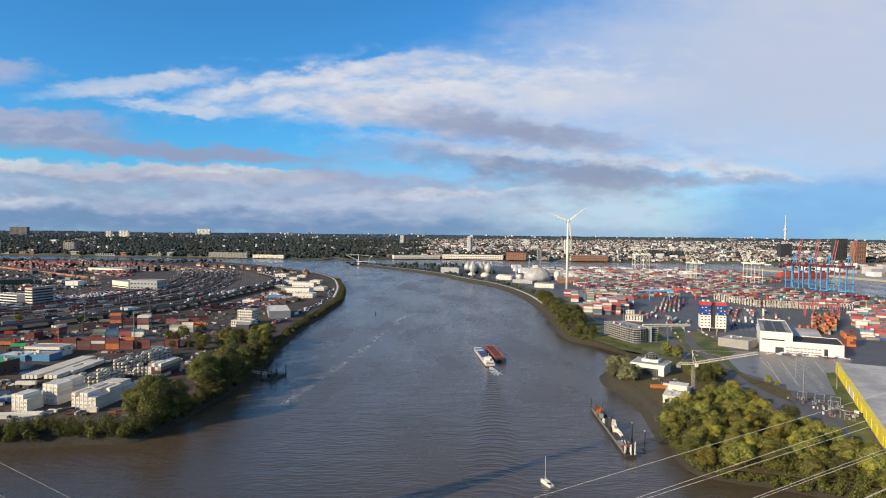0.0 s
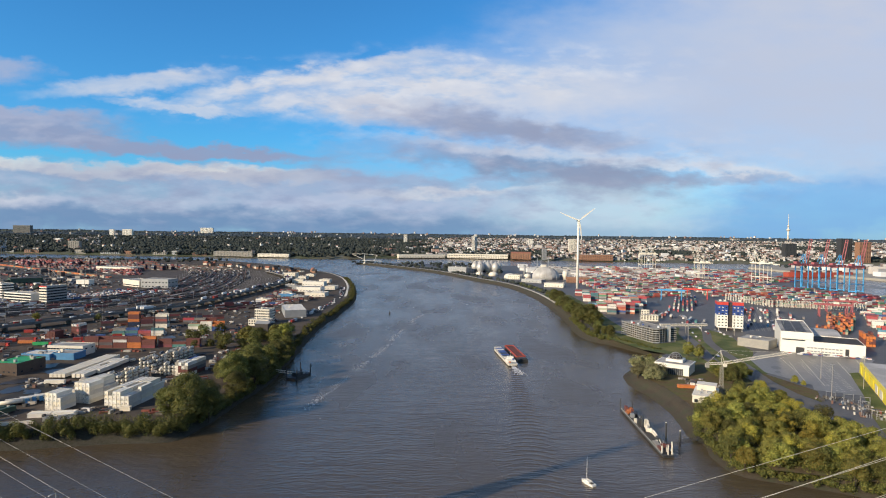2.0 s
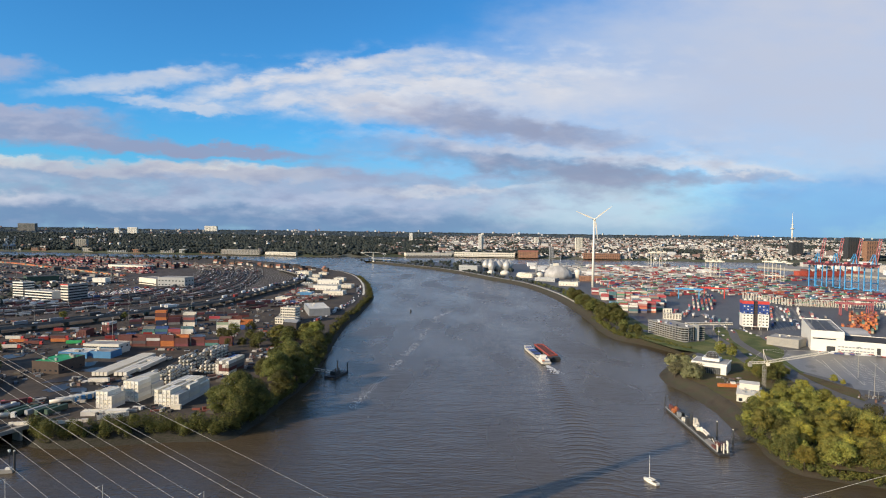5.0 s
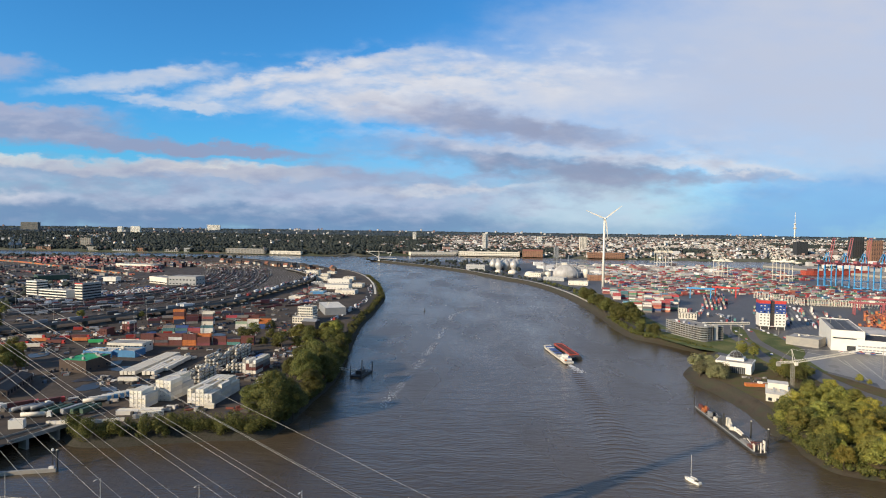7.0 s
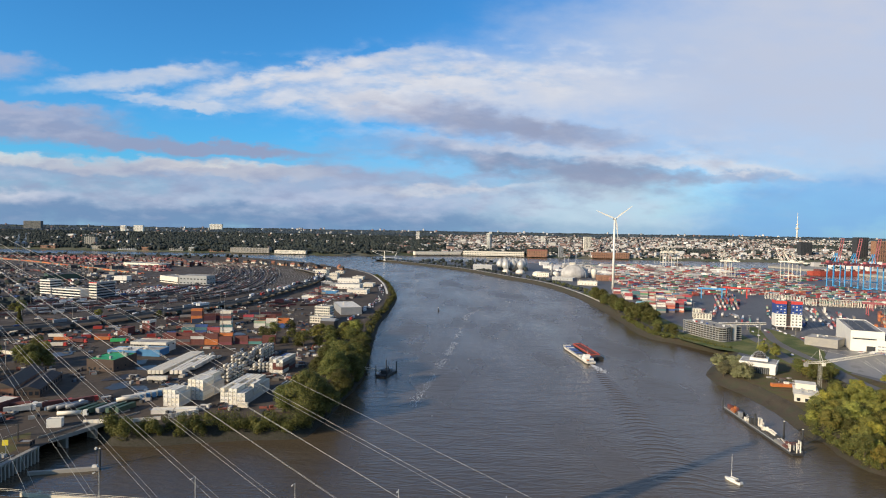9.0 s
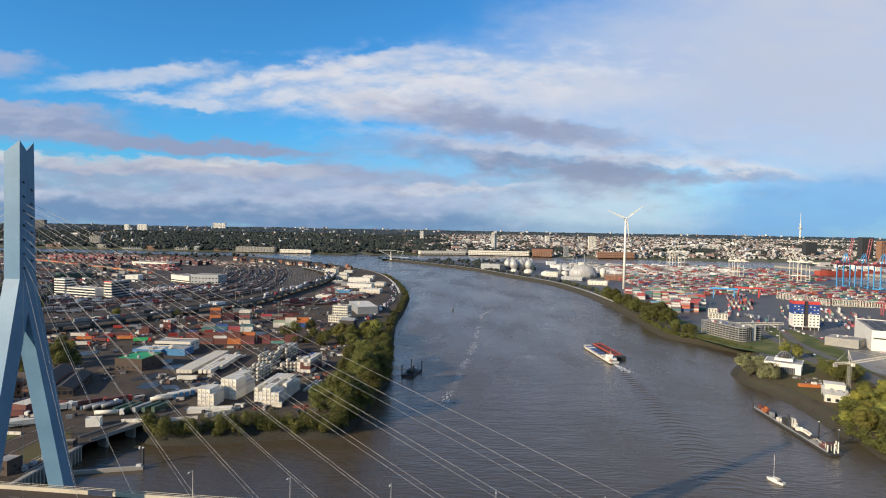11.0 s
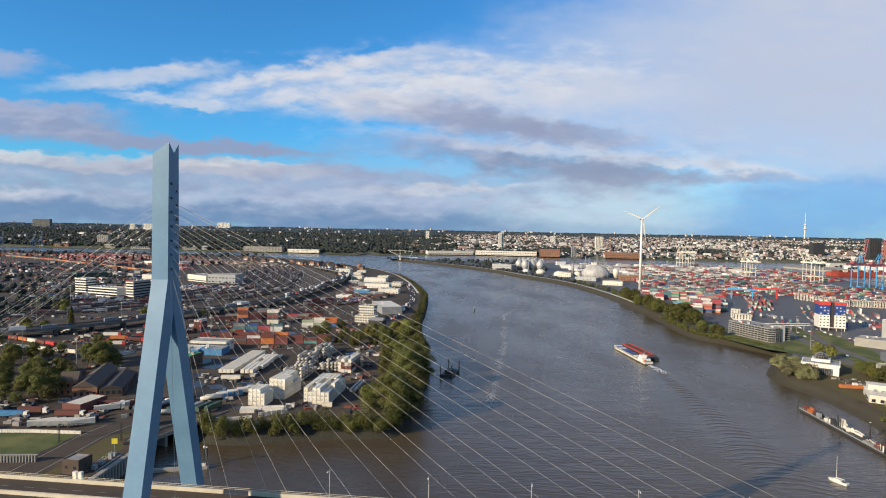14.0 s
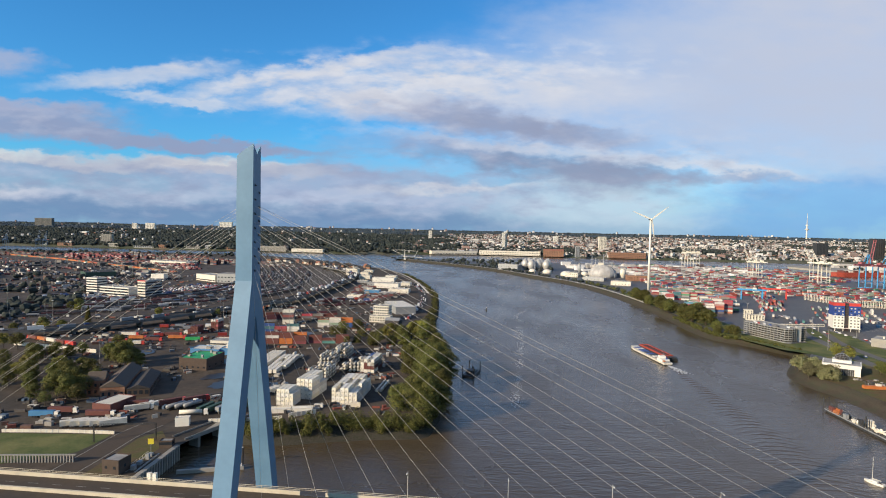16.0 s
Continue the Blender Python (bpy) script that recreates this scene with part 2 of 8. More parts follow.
M["paleroof"] = material("pale_membrane_roof", (0.40, 0.39, 0.38), 0.75, vary=0.22, scale=0.06, tint=(0.47, 0.46, 0.45))
M["dark"] = material("dark_steel", (0.045, 0.047, 0.05), 0.5, vary=0.25, scale=0.6)
M["concrete"] = material("weathered_concrete", (0.36, 0.34, 0.30), 0.85, vary=0.2, scale=0.12, bump=0.2, tint=(0.28, 0.27, 0.25))
M["parapet"] = material("beige_concrete_parapet", (0.60, 0.54, 0.42), 0.8, vary=0.15, scale=0.3)
M["brick"] = material("brown_brick", (0.25, 0.13, 0.085), 0.85, vary=0.22, scale=0.25, bump=0.2, tint=(0.30, 0.17, 0.11))
M["tile"] = material("dark_roof_felt", (0.050, 0.046, 0.046), 0.8, vary=0.25, scale=0.3)
M["brownroof"] = material("weathered_brown_tiles", (0.125, 0.098, 0.080), 0.85, vary=0.3, scale=0.4, tint=(0.095, 0.080, 0.070))
M["redroof"] = material("red_tile_roof", (0.30, 0.13, 0.09), 0.8, vary=0.25, scale=0.3)
# asphalt tone lowered to carry the cloud shadow over the western yards
M["asphalt"] = material("asphalt", (0.042, 0.041, 0.040), 0.8, vary=0.3, scale=0.03, tint=(0.060, 0.058, 0.056), spec=0.25, fine_k=14)
M["wetlot"] = material("wet_parking_asphalt", (0.17, 0.165, 0.158), 0.36, vary=0.4, scale=0.04, tint=(0.11, 0.107, 0.104), spec=0.35, fine_k=8)
M["yard"] = material("worn_yard_paving", (0.108, 0.086, 0.067), 0.9, vary=0.6, scale=0.022, tint=(0.050, 0.043, 0.037), spec=0.25, fine_k=16)
M["terminal"] = material("terminal_paving", (0.118, 0.117, 0.118), 0.55, vary=0.5, scale=0.02, tint=(0.075, 0.075, 0.077), spec=0.35, fine_k=16)
M["deck"] = material("brown_grey_road_surface", (0.092, 0.072, 0.056), 0.85, vary=0.25, scale=0.08, tint=(0.066, 0.055, 0.046), spec=0.25, fine_k=12)
M["wornwhite"] = material("worn_road_paint", (0.26, 0.25, 0.23), 0.8, vary=0.5, scale=0.8)
# dark brown brick; on the quay hut this darkness stands for shade
M["darkbrick"] = material("dark_shaded_brown_brick", (0.085, 0.062, 0.050), 0.85, vary=0.2, scale=0.4, bump=0.2)
M["puddle"] = material("rain_puddle", (0.040, 0.037, 0.035), 0.34, vary=0.2, scale=0.3, spec=0.5)
M["roughgrass"] = material("brown_rough_grass", (0.150, 0.115, 0.068), 0.95, vary=0.45, scale=0.12, bump=0.5, tint=(0.095, 0.095, 0.042), spec=0.1, fine_k=11)
M["bridge_blue"] = material("pale_blue_bridge_paint", (0.128, 0.246, 0.378), 0.5, vary=0.10, scale=0.12, tint=(0.142, 0.262, 0.395))
M["cable"] = material("light_grey_cable", (0.50, 0.48, 0.44), 0.5, 0.1, vary=0.1, scale=1.0)
M["glass"] = material("dark_window_glass", (0.03, 0.036, 0.045), 0.12, vary=0.3, scale=0.4, spec=0.6)
M["grass"] = material("grass", (0.088, 0.118, 0.030), 0.9, vary=0.45, scale=0.06, bump=0.3, tint=(0.130, 0.130, 0.044), fine_k=14)
M["weathered"] = material("weathered_concrete", (0.20, 0.195, 0.19), 0.85, vary=0.35, scale=0.08, bump=0.1, tint=(0.12, 0.115, 0.11))
M["mud"] = material("river_mud", (0.082, 0.068, 0.050), 0.8, vary=0.5, scale=0.12, bump=0.4, tint=(0.052, 0.052, 0.034), spec=0.2)
M["riprap"] = material("grey_stone_bank", (0.080, 0.074, 0.062), 0.95, vary=0.7, scale=0.7, bump=0.9, bscale=1.2, tint=(0.036, 0.036, 0.026), spec=0.1)
M["yellow"] = material("yellow_cladding", (0.80, 0.66, 0.06), 0.5, vary=0.08, scale=0.2)
M["blue"] = material("blue_cladding", (0.07, 0.22, 0.42), 0.5, vary=0.15, scale=0.3)
M["navy"] = material("navy_cladding", (0.03, 0.07, 0.26), 0.45, vary=0.12, scale=0.4)
M["red"] = material("red_paint", (0.55, 0.06, 0.05), 0.5, vary=0.15, scale=0.4)
M["rust"] = material("rusty_red_steel", (0.17, 0.060, 0.050), 0.7, vary=0.35, scale=0.3, tint=(0.13, 0.050, 0.045))
M["bargered"] = material("orange_red_hold_paint", (0.40, 0.075, 0.05), 0.6, vary=0.35, scale=0.4)
# blue of distance haze put into the leaf colours of the ridge
M["ridge"] = material("hazed_ridge_foliage", (0.050, 0.072, 0.095), 0.95, vary=0.2, scale=0.004, by="island", palette=[(0.046, 0.068, 0.092), (0.056, 0.078, 0.100), (0.050, 0.074, 0.098)])
M["orange"] = material("orange_paint", (0.50, 0.165, 0.05), 0.55, vary=0.25, scale=0.4)
M["green"] = material("green_roof_sheet", (0.04, 0.36, 0.12), 0.5, vary=0.15, scale=0.3)
M["slateblue"] = material("grey_blue_crane_paint", (0.13, 0.20, 0.30), 0.5, vary=0.12, scale=0.2)
M["craneblue"] = material("crane_blue_paint", (0.07, 0.32, 0.62), 0.45, vary=0.12, scale=0.2)
M["cranered"] = material("crane_dark_red_paint", (0.34, 0.10, 0.11), 0.5, vary=0.15, scale=0.2)
M["steel"] = material("pale_metal_tank", (0.52, 0.51, 0.49), 0.5, 0.3, vary=0.1, scale=0.1)
M["bark"] = material("tree_bark", (0.075, 0.06, 0.045), 0.9, vary=0.3, scale=1.2, bump=0.5)
# brown ballast, its colour deepened where cloud shadow lies on the rail yard
M["rail"] = material("brown_ballast_and_rail", (0.052, 0.043, 0.038), 0.9, vary=0.35, scale=0.1, tint=(0.080, 0.066, 0.058))
M["box"] = material("painted_containers", (0.4, 0.1, 0.1), 0.6, vary=0.22, scale=0.3, palette=BOXES)
M["boxes"] = material("painted_containers_far", (0.4, 0.1, 0.1), 0.6, vary=0.15, scale=0.2, palette=BOXES, by="island")
# west containers and sheds: dull paints, darkened further in place of cloud shadow
WESTBOX = [(0.11, 0.040, 0.050), (0.07, 0.045, 0.05), (0.14, 0.045, 0.05), (0.055, 0.055, 0.06), (0.15, 0.06, 0.05), (0.11, 0.105, 0.11), (0.04, 0.055, 0.10), (0.15, 0.045, 0.045), (0.27, 0.26, 0.25), (0.06, 0.045, 0.045)]
M["westbox"] = material("dull_red_shaded_containers", (0.3, 0.1, 0.1), 0.75, vary=0.2, scale=0.2, palette=WESTBOX, by="island")
M["sheds"] = material("dull_shaded_shed_walls", (0.3, 0.3, 0.3), 0.85, vary=0.2, scale=0.1, by="island", palette=[(0.13, 0.12, 0.115), (0.08, 0.075, 0.072), (0.22, 0.21, 0.20), (0.12, 0.075, 0.06), (0.16, 0.15, 0.145), (0.06, 0.06, 0.062), (0.36, 0.34, 0.32)])
M["orangebox"] = material("orange_red_containers", (0.6, 0.2, 0.1), 0.65, vary=0.2, scale=0.2, by="island", palette=[(0.50, 0.17, 0.06), (0.52, 0.20, 0.07), (0.34, 0.09, 0.06), (0.46, 0.14, 0.05), (0.38, 0.34, 0.24), (0.30, 0.10, 0.06), (0.50, 0.16, 0.06), (0.12, 0.20, 0.16)])
M["redbox"] = material("dark_red_containers", (0.3, 0.08, 0.08), 0.7, vary=0.2, scale=0.2, by="island", palette=[(0.24, 0.055, 0.07), (0.15, 0.04, 0.05), (0.30, 0.13, 0.14), (0.10, 0.04, 0.045), (0.42, 0.39, 0.38), (0.22, 0.07, 0.06), (0.06, 0.06, 0.07), (0.34, 0.16, 0.17)])
M["plant"] = material("yard_vehicle_paint", (0.4, 0.4, 0.4), 0.6, vary=0.15, scale=0.5, by="island", palette=[(0.70, 0.68, 0.64), (0.08, 0.08, 0.09), (0.05, 0.05, 0.055), (0.20, 0.06, 0.055), (0.12, 0.11, 0.105), (0.06, 0.08, 0.13), (0.05, 0.05, 0.05), (0.20, 0.19, 0.18), (0.07, 0.065, 0.065)])
M["goods"] = material("stored_goods", (0.3, 0.3, 0.3), 0.75, vary=0.2, scale=0.5, by="island", palette=[(0.09, 0.08, 0.075), (0.30, 0.28, 0.26), (0.05, 0.05, 0.052), (0.16, 0.09, 0.07), (0.60, 0.58, 0.54), (0.11, 0.10, 0.09), (0.22, 0.07, 0.05), (0.08, 0.12, 0.18), (0.42, 0.40, 0.36), (0.07, 0.065, 0.06)])
M["darkgreen"] = material("dark_green_paint", (0.05, 0.09, 0.065), 0.6, vary=0.2, scale=0.4)
M["road"] = material("light_worn_asphalt", (0.135, 0.130, 0.122), 0.6, vary=0.25, scale=0.05, tint=(0.125, 0.12, 0.114), spec=0.2)
M["foam"] = material("pale_foam", (0.66, 0.67, 0.67), 0.7, vary=0.35, scale=0.8)
M["wagons"] = material("freight_wagon_loads", (0.2, 0.1, 0.1), 0.7, vary=0.2, scale=0.2, by="island",
                       palette=[(0.075, 0.06, 0.055), (0.10, 0.065, 0.055), (0.13, 0.12, 0.115), (0.50, 0.48, 0.46), (0.055, 0.05, 0.05), (0.15, 0.06, 0.055), (0.10, 0.095, 0.09), (0.06, 0.06, 0.06)])
M["cars"] = material("car_paint", (0.3, 0.3, 0.3), 0.35, vary=0.05, scale=1.0, by="island",
                     palette=[(0.7, 0.7, 0.7), (0.05, 0.05, 0.06), (0.25, 0.26, 0.28), (0.6, 0.6, 0.6), (0.35, 0.05, 0.04), (0.06, 0.1, 0.25), (0.75, 0.75, 0.74)])
M["town"] = material("town_walls", (0.6, 0.6, 0.6), 0.85, vary=0.1, scale=0.05, by="island",
                     palette=[(0.56, 0.55, 0.53), (0.70, 0.69, 0.67), (0.44, 0.42, 0.41), (0.28, 0.19, 0.17), (0.58, 0.54, 0.50), (0.36, 0.35, 0.34), (0.24, 0.19, 0.18), (0.50, 0.48, 0.46), (0.74, 0.73, 0.72)])
M["townroof"] = material("town_roofs", (0.3, 0.3, 0.3), 0.85, vary=0.15, scale=0.05, by="island",
                         palette=[(0.20, 0.13, 0.11), (0.26, 0.25, 0.25), (0.34, 0.16, 0.11), (0.40, 0.39, 0.38), (0.15, 0.14, 0.14)])
# dark greens pulled towards blue-grey, aerial haze mixed into the leaf colour
M["farwood"] = material("haze_tinted_foliage", (0.05, 0.07, 0.03), 0.9, vary=0.35, scale=0.02, by="island",
                        palette=[(0.028, 0.038, 0.036), (0.038, 0.047, 0.042), (0.023, 0.033, 0.032), (0.048, 0.055, 0.046), (0.032, 0.042, 0.038)])


def foliage(name, cols):
    """Leaves: each leaf takes one of a few greens, and each tree leans towards yellow or dark green by chance."""
    m = material(name, cols[0], 0.6, vary=0.3, scale=0.25, palette=cols, by="island", spec=0.25)
    N, L = m.node_tree.nodes, m.node_tree.links
    b = N["Principled BSDF"]
    link = b.inputs["Base Color"].links[0].from_socket
    hue = N.new("ShaderNodeHueSaturation")
    rnd = N.new("ShaderNodeObjectInfo")
    for k, lo, hi in (("Hue", 0.482, 0.514), ("Value", 0.64, 1.28)):
        r = N.new("ShaderNodeMapRange")
        r.inputs[3].default_value, r.inputs[4].default_value = lo, hi
        L.new(rnd.outputs["Random"], r.inputs[0])
        L.new(r.outputs[0], hue.inputs[k])
    hue.inputs["Saturation"].default_value = 0.98
    L.new(link, hue.inputs["Color"])
    L.new(hue.outputs[0], b.inputs["Base Color"])
    tr = N.new("ShaderNodeBsdfTranslucent")
    L.new(hue.outputs[0], tr.inputs["Color"])
    mixs = N.new("ShaderNodeMixShader")
    mixs.inputs[0].default_value = 0.28
    out = N["Material Output"]
    L.new(b.outputs[0], mixs.inputs[1])
    L.new(tr.outputs[0], mixs.inputs[2])
    L.new(mixs.outputs[0], out.inputs[0])
    return m


M["leaf"] = foliage("autumn_green_leaves", [(0.235, 0.240, 0.052), (0.290, 0.275, 0.058), (0.180, 0.195, 0.046), (0.345, 0.305, 0.062), (0.210, 0.220, 0.050)])
M["gold"] = foliage("yellowing_leaves", [(0.37, 0.31, 0.045), (0.32, 0.285, 0.045), (0.26, 0.25, 0.045), (0.42, 0.33, 0.05), (0.22, 0.225, 0.04)])
M["deepleaf"] = foliage("dark_green_leaves", [(0.116, 0.122, 0.032), (0.150, 0.148, 0.038), (0.078, 0.090, 0.027), (0.185, 0.168, 0.042), (0.098, 0.108, 0.030)])
M["willow"] = foliage("pale_willow_leaves", [(0.27, 0.26, 0.13), (0.23, 0.23, 0.11), (0.19, 0.20, 0.09), (0.30, 0.28, 0.14)])

# river: murky, with wind ripples, broad calm streaks and fine chop
M["water"] = material("river_water", (0.084, 0.064, 0.040), 0.22, vary=0.15, scale=0.006, spec=0.5)
N, L = M["water"].node_tree.nodes, M["water"].node_tree.links
tc = N.new("ShaderNodeTexCoord")
height = None
for sc, stretch, w in ((0.035, (1, 2.2, 1), 1.0), (0.16, (1, 2.6, 1), 0.55), (0.55, (1, 1.8, 1), 0.22)):
    mp = N.new("ShaderNodeMapping")
    mp.inputs["Scale"].default_value = stretch
    mp.inputs["Rotation"].default_value = (0, 0, radians(8))
    L.new(tc.outputs["Object"], mp.inputs[0])
    nz = N.new("ShaderNodeTexNoise")
    nz.inputs["Scale"].default_value, nz.inputs["Detail"].default_value = sc, 4
    L.new(mp.outputs[0], nz.inputs["Vector"])
    mm = N.new("ShaderNodeMath")
    mm.operation = "MULTIPLY_ADD"
    L.new(nz.outputs["Fac"], mm.inputs[0])
    mm.inputs[1].default_value = w
    if height is None:
        mm.inputs[2].default_value = 0.0
    else:
        L.new(height, mm.inputs[2])
    height = mm.outputs[0]
bp = N.new("ShaderNodeBump")
bp.inputs["Strength"].default_value, bp.inputs["Distance"].default_value = 0.55, 1.2
L.new(height, bp.inputs["Height"])
L.new(bp.outputs[0], N["Principled BSDF"].inputs["Normal"])
broad = N.new("ShaderNodeTexNoise")
broad.inputs["Scale"].default_value, broad.inputs["Detail"].default_value = 0.009, 5
mpb = N.new("ShaderNodeMapping")
mpb.inputs["Scale"].default_value = (1.6, 0.6, 1)
L.new(tc.outputs["Object"], mpb.inputs[0])
L.new(mpb.outputs[0], broad.inputs["Vector"])
rr = N.new("ShaderNodeMapRange")
rr.inputs[1].default_value, rr.inputs[2].default_value, rr.inputs[3].default_value, rr.inputs[4].default_value = 0.35, 0.65, 0.13, 0.34
L.new(broad.outputs["Fac"], rr.inputs[0])
L.new(rr.outputs[0], N["Principled BSDF"].inputs["Roughness"])

# ---- mesh helpers ----


class G:
    """Collects vertices and faces for one mesh."""

    def __init__(self):
        self.v, self.f = [], []

    def face(self, *pts):
        k = len(self.v)
        self.v += [tuple(p) for p in pts]
        self.f.append(tuple(range(k, k + len(pts))))
        return self

    def hull(self, low, high):
        """A closed solid between two rings of the same length, both anticlockwise from above."""
        k, n = len(self.v), len(low)
        self.v += [tuple(p) for p in low] + [tuple(p) for p in high]
        self.f += [tuple(range(k + n - 1, k - 1, -1)), tuple(range(k + n, k + 2 * n))]
        self.f += [(k + i, k + (i + 1) % n, k + n + (i + 1) % n, k + n + i) for i in range(n)]
        return self

    def box(self, x, y, z, sx, sy, sz, rz=0.0, taper=1.0):
        c, s = math.cos(radians(rz)), math.sin(radians(rz))
        ring = [(-sx / 2, -sy / 2), (sx / 2, -sy / 2), (sx / 2, sy / 2), (-sx / 2, sy / 2)]
        put = lambda a, b, q, k: (x + (a * c - b * s) * k, y + (a * s + b * c) * k, q)
        return self.hull([put(a, b, z, 1) for a, b in ring], [put(a, b, z + sz, taper) for a, b in ring])

    def prism(self, poly, z0, z1):
        return self.hull([(x, y, z0) for x, y in poly], [(x, y, z1) for x, y in poly])

    def tube(self, p0, p1, r0, r1=None, n=8):
        p0, p1 = Vector(p0), Vector(p1)
        r1 = r0 if r1 is None else r1
        d = (p1 - p0).normalized()
        a = d.cross(Vector((0, 0, 1)) if abs(d.z) < 0.9 else Vector((1, 0, 0))).normalized()
        b = d.cross(a)
        ring = [(math.cos(2 * math.pi * i / n), math.sin(2 * math.pi * i / n)) for i in range(n)]
        return self.hull([p0 + (a * c + b * s) * r0 for c, s in ring], [p1 + (a * c + b * s) * r1 for c, s in ring])

    def gable(self, x, y, z, sx, sy, rise, rz=0.0, over=0.3):
        """A pitched roof with its ridge along x."""
        c, s = math.cos(radians(rz)), math.sin(radians(rz))
        put = lambda a, b, q: (x + a * c - b * s, y + a * s + b * c, q)
        a, b, k = sx / 2 + over, sy / 2 + over, len(self.v)
        self.v += [put(-a, -b, z), put(a, -b, z), put(a, b, z), put(-a, b, z), put(-a, 0, z + rise), put(a, 0, z + rise)]
        self.f += [(k, k + 1, k + 5, k + 4), (k + 2, k + 3, k + 4, k + 5), (k, k + 4, k + 3), (k + 1, k + 2, k + 5), (k + 3, k + 2, k + 1, k)]
        return self

    def lathe(self, x, y, prof, n=16):
        """A round body from (radius, z) rows."""
        k = len(self.v)
        for r, z in prof:
            self.v += [(x + r * math.cos(2 * math.pi * i / n), y + r * math.sin(2 * math.pi * i / n), z) for i in range(n)]
        for j in range(len(prof) - 1):
            self.f += [(k + j * n + i, k + j * n + (i + 1) % n, k + (j + 1) * n + (i + 1) % n, k + (j + 1) * n + i) for i in range(n)]
        self.f += [tuple(range(k + n - 1, k - 1, -1)), tuple(range(k + (len(prof) - 1) * n, k + len(prof) * n))]
        return self

    def truss(self, p0, p1, w, n, r=0.12, h=None):
        """A lattice boom of four chords with diagonals."""
        p0, p1 = Vector(p0), Vector(p1)
        h = h or w
        d = (p1 - p0).normalized()
        a = d.cross(Vector((0, 0, 1)) if abs(d.z) < 0.9 else Vector((0, 1, 0))).normalized()
        b = a.cross(d)
        cs = [a * w / 2 + b * h / 2, -a * w / 2 + b * h / 2, -a * w / 2 - b * h / 2, a * w / 2 - b * h / 2]
        for c in cs:
            self.tube(p0 + c, p1 + c, r, n=4)
        for i in range(n):
            q0, q1 = p0.lerp(p1, i / n), p0.lerp(p1, (i + 1) / n)
            for j in range(4):
                self.tube(q0 + cs[j], q1 + cs[(j + 1) % 4], r * 0.7, n=3)
                self.tube(q0 + cs[j], q0 + cs[(j + 1) % 4], r * 0.7, n=3)
        return self

    def mesh(self, name, mat, smooth=False):
        me = bpy.data.meshes.new(name)
        me.from_pydata(self.v, [], self.f)
        me.materials.append(M[mat])
        if smooth:
            me.shade_smooth()
        return me

    def put(self, name, mat, parent=None, label="", smooth=False):
        ob = new(name, self.mesh(name, mat, smooth))
        ob.parent = parent
        if label:
            ob["label"] = label
        return ob


def thing(name, x, y, z, rz, label, category, group=""):
    ob = new(name)
    ob.empty_display_size = 0.5
    ob.matrix_basis = pose(x, y, z, 0, 0, rz)
    return tagged(ob, label, category, group)


def inside(x, y, poly):
    hit = False
    for (x0, y0), (x1, y1) in zip(poly, poly[1:] + poly[:1]):
        if (y0 > y) != (y1 > y) and x < (x1 - x0) * (y - y0) / (y1 - y0) + x0:
            hit = not hit
    return hit


def along(line, step, start=0.0):
    """Points every step metres along a polyline, with the heading in degrees."""
    out, left = [], start
    for (x0, y0), (x1, y1) in zip(line, line[1:]):
        n = math.hypot(x1 - x0, y1 - y0)
        while left <= n:
            out.append((x0 + (x1 - x0) * left / n, y0 + (y1 - y0) * left / n, math.degrees(math.atan2(y1 - y0, x1 - x0))))
            left += step
        left -= n
    return out


def smoothline(line, per=6):
    """A Catmull-Rom curve through a polyline."""
    p = [line[0]] + list(line) + [line[-1]]
    out = []
    for i in range(1, len(p) - 2):
        for j in range(per):
            u = j / per
            out.append(tuple(0.5 * (2 * p[i][k] + (p[i + 1][k] - p[i - 1][k]) * u + (2 * p[i - 1][k] - 5 * p[i][k] + 4 * p[i + 1][k] - p[i + 2][k]) * u * u
                                    + (3 * p[i][k] - p[i - 1][k] - 3 * p[i + 1][k] + p[i + 2][k]) * u ** 3) for k in (0, 1)))
    return out + [tuple(line[-1])]


def strip(line, half, z, g=None, lift=0.0):
    """A flat ribbon along a polyline."""
    g = g or G()
    k, n = len(g.v), len(line)
    for i, (x, y) in enumerate(line):
        (xa, ya), (xb, yb) = line[max(i - 1, 0)], line[min(i + 1, n - 1)]
        d = math.hypot(xb - xa, yb - ya) or 1
        nx, ny = -(yb - ya) / d * half, (xb - xa) / d * half
        g.v += [(x + nx, y + ny, z + lift), (x - nx, y - ny, z + lift)]
    g.f += [(k + 2 * i, k + 2 * i + 1, k + 2 * i + 3, k + 2 * i + 2) for i in range(n - 1)]
    return g


def ribbon(name, line, half, z, mat, label, category="road", lift=0.0):
    return tagged(strip(line, half, z, lift=lift).put(name, mat), label, category, kind="structure")


def patch(name, poly, z, mat, label, category):
    g = G()
    g.face(*[(x, y, z) for x, y in poly])
    return tagged(g.put(name, mat), label, category, kind="structure")

# ---- river and land ----
from mathutils.geometry import delaunay_2d_cdt

LEFT_Z, RIGHT_Z = 7.0, 6.0
water = G()
water.face((-4700, -500, 0), (4700, -500, 0), (4700, 4950, 0), (-4700, 4950, 0))
tagged(water.put("water", "water"), "murky grey-brown river with light wind ripples", "river", kind="structure")

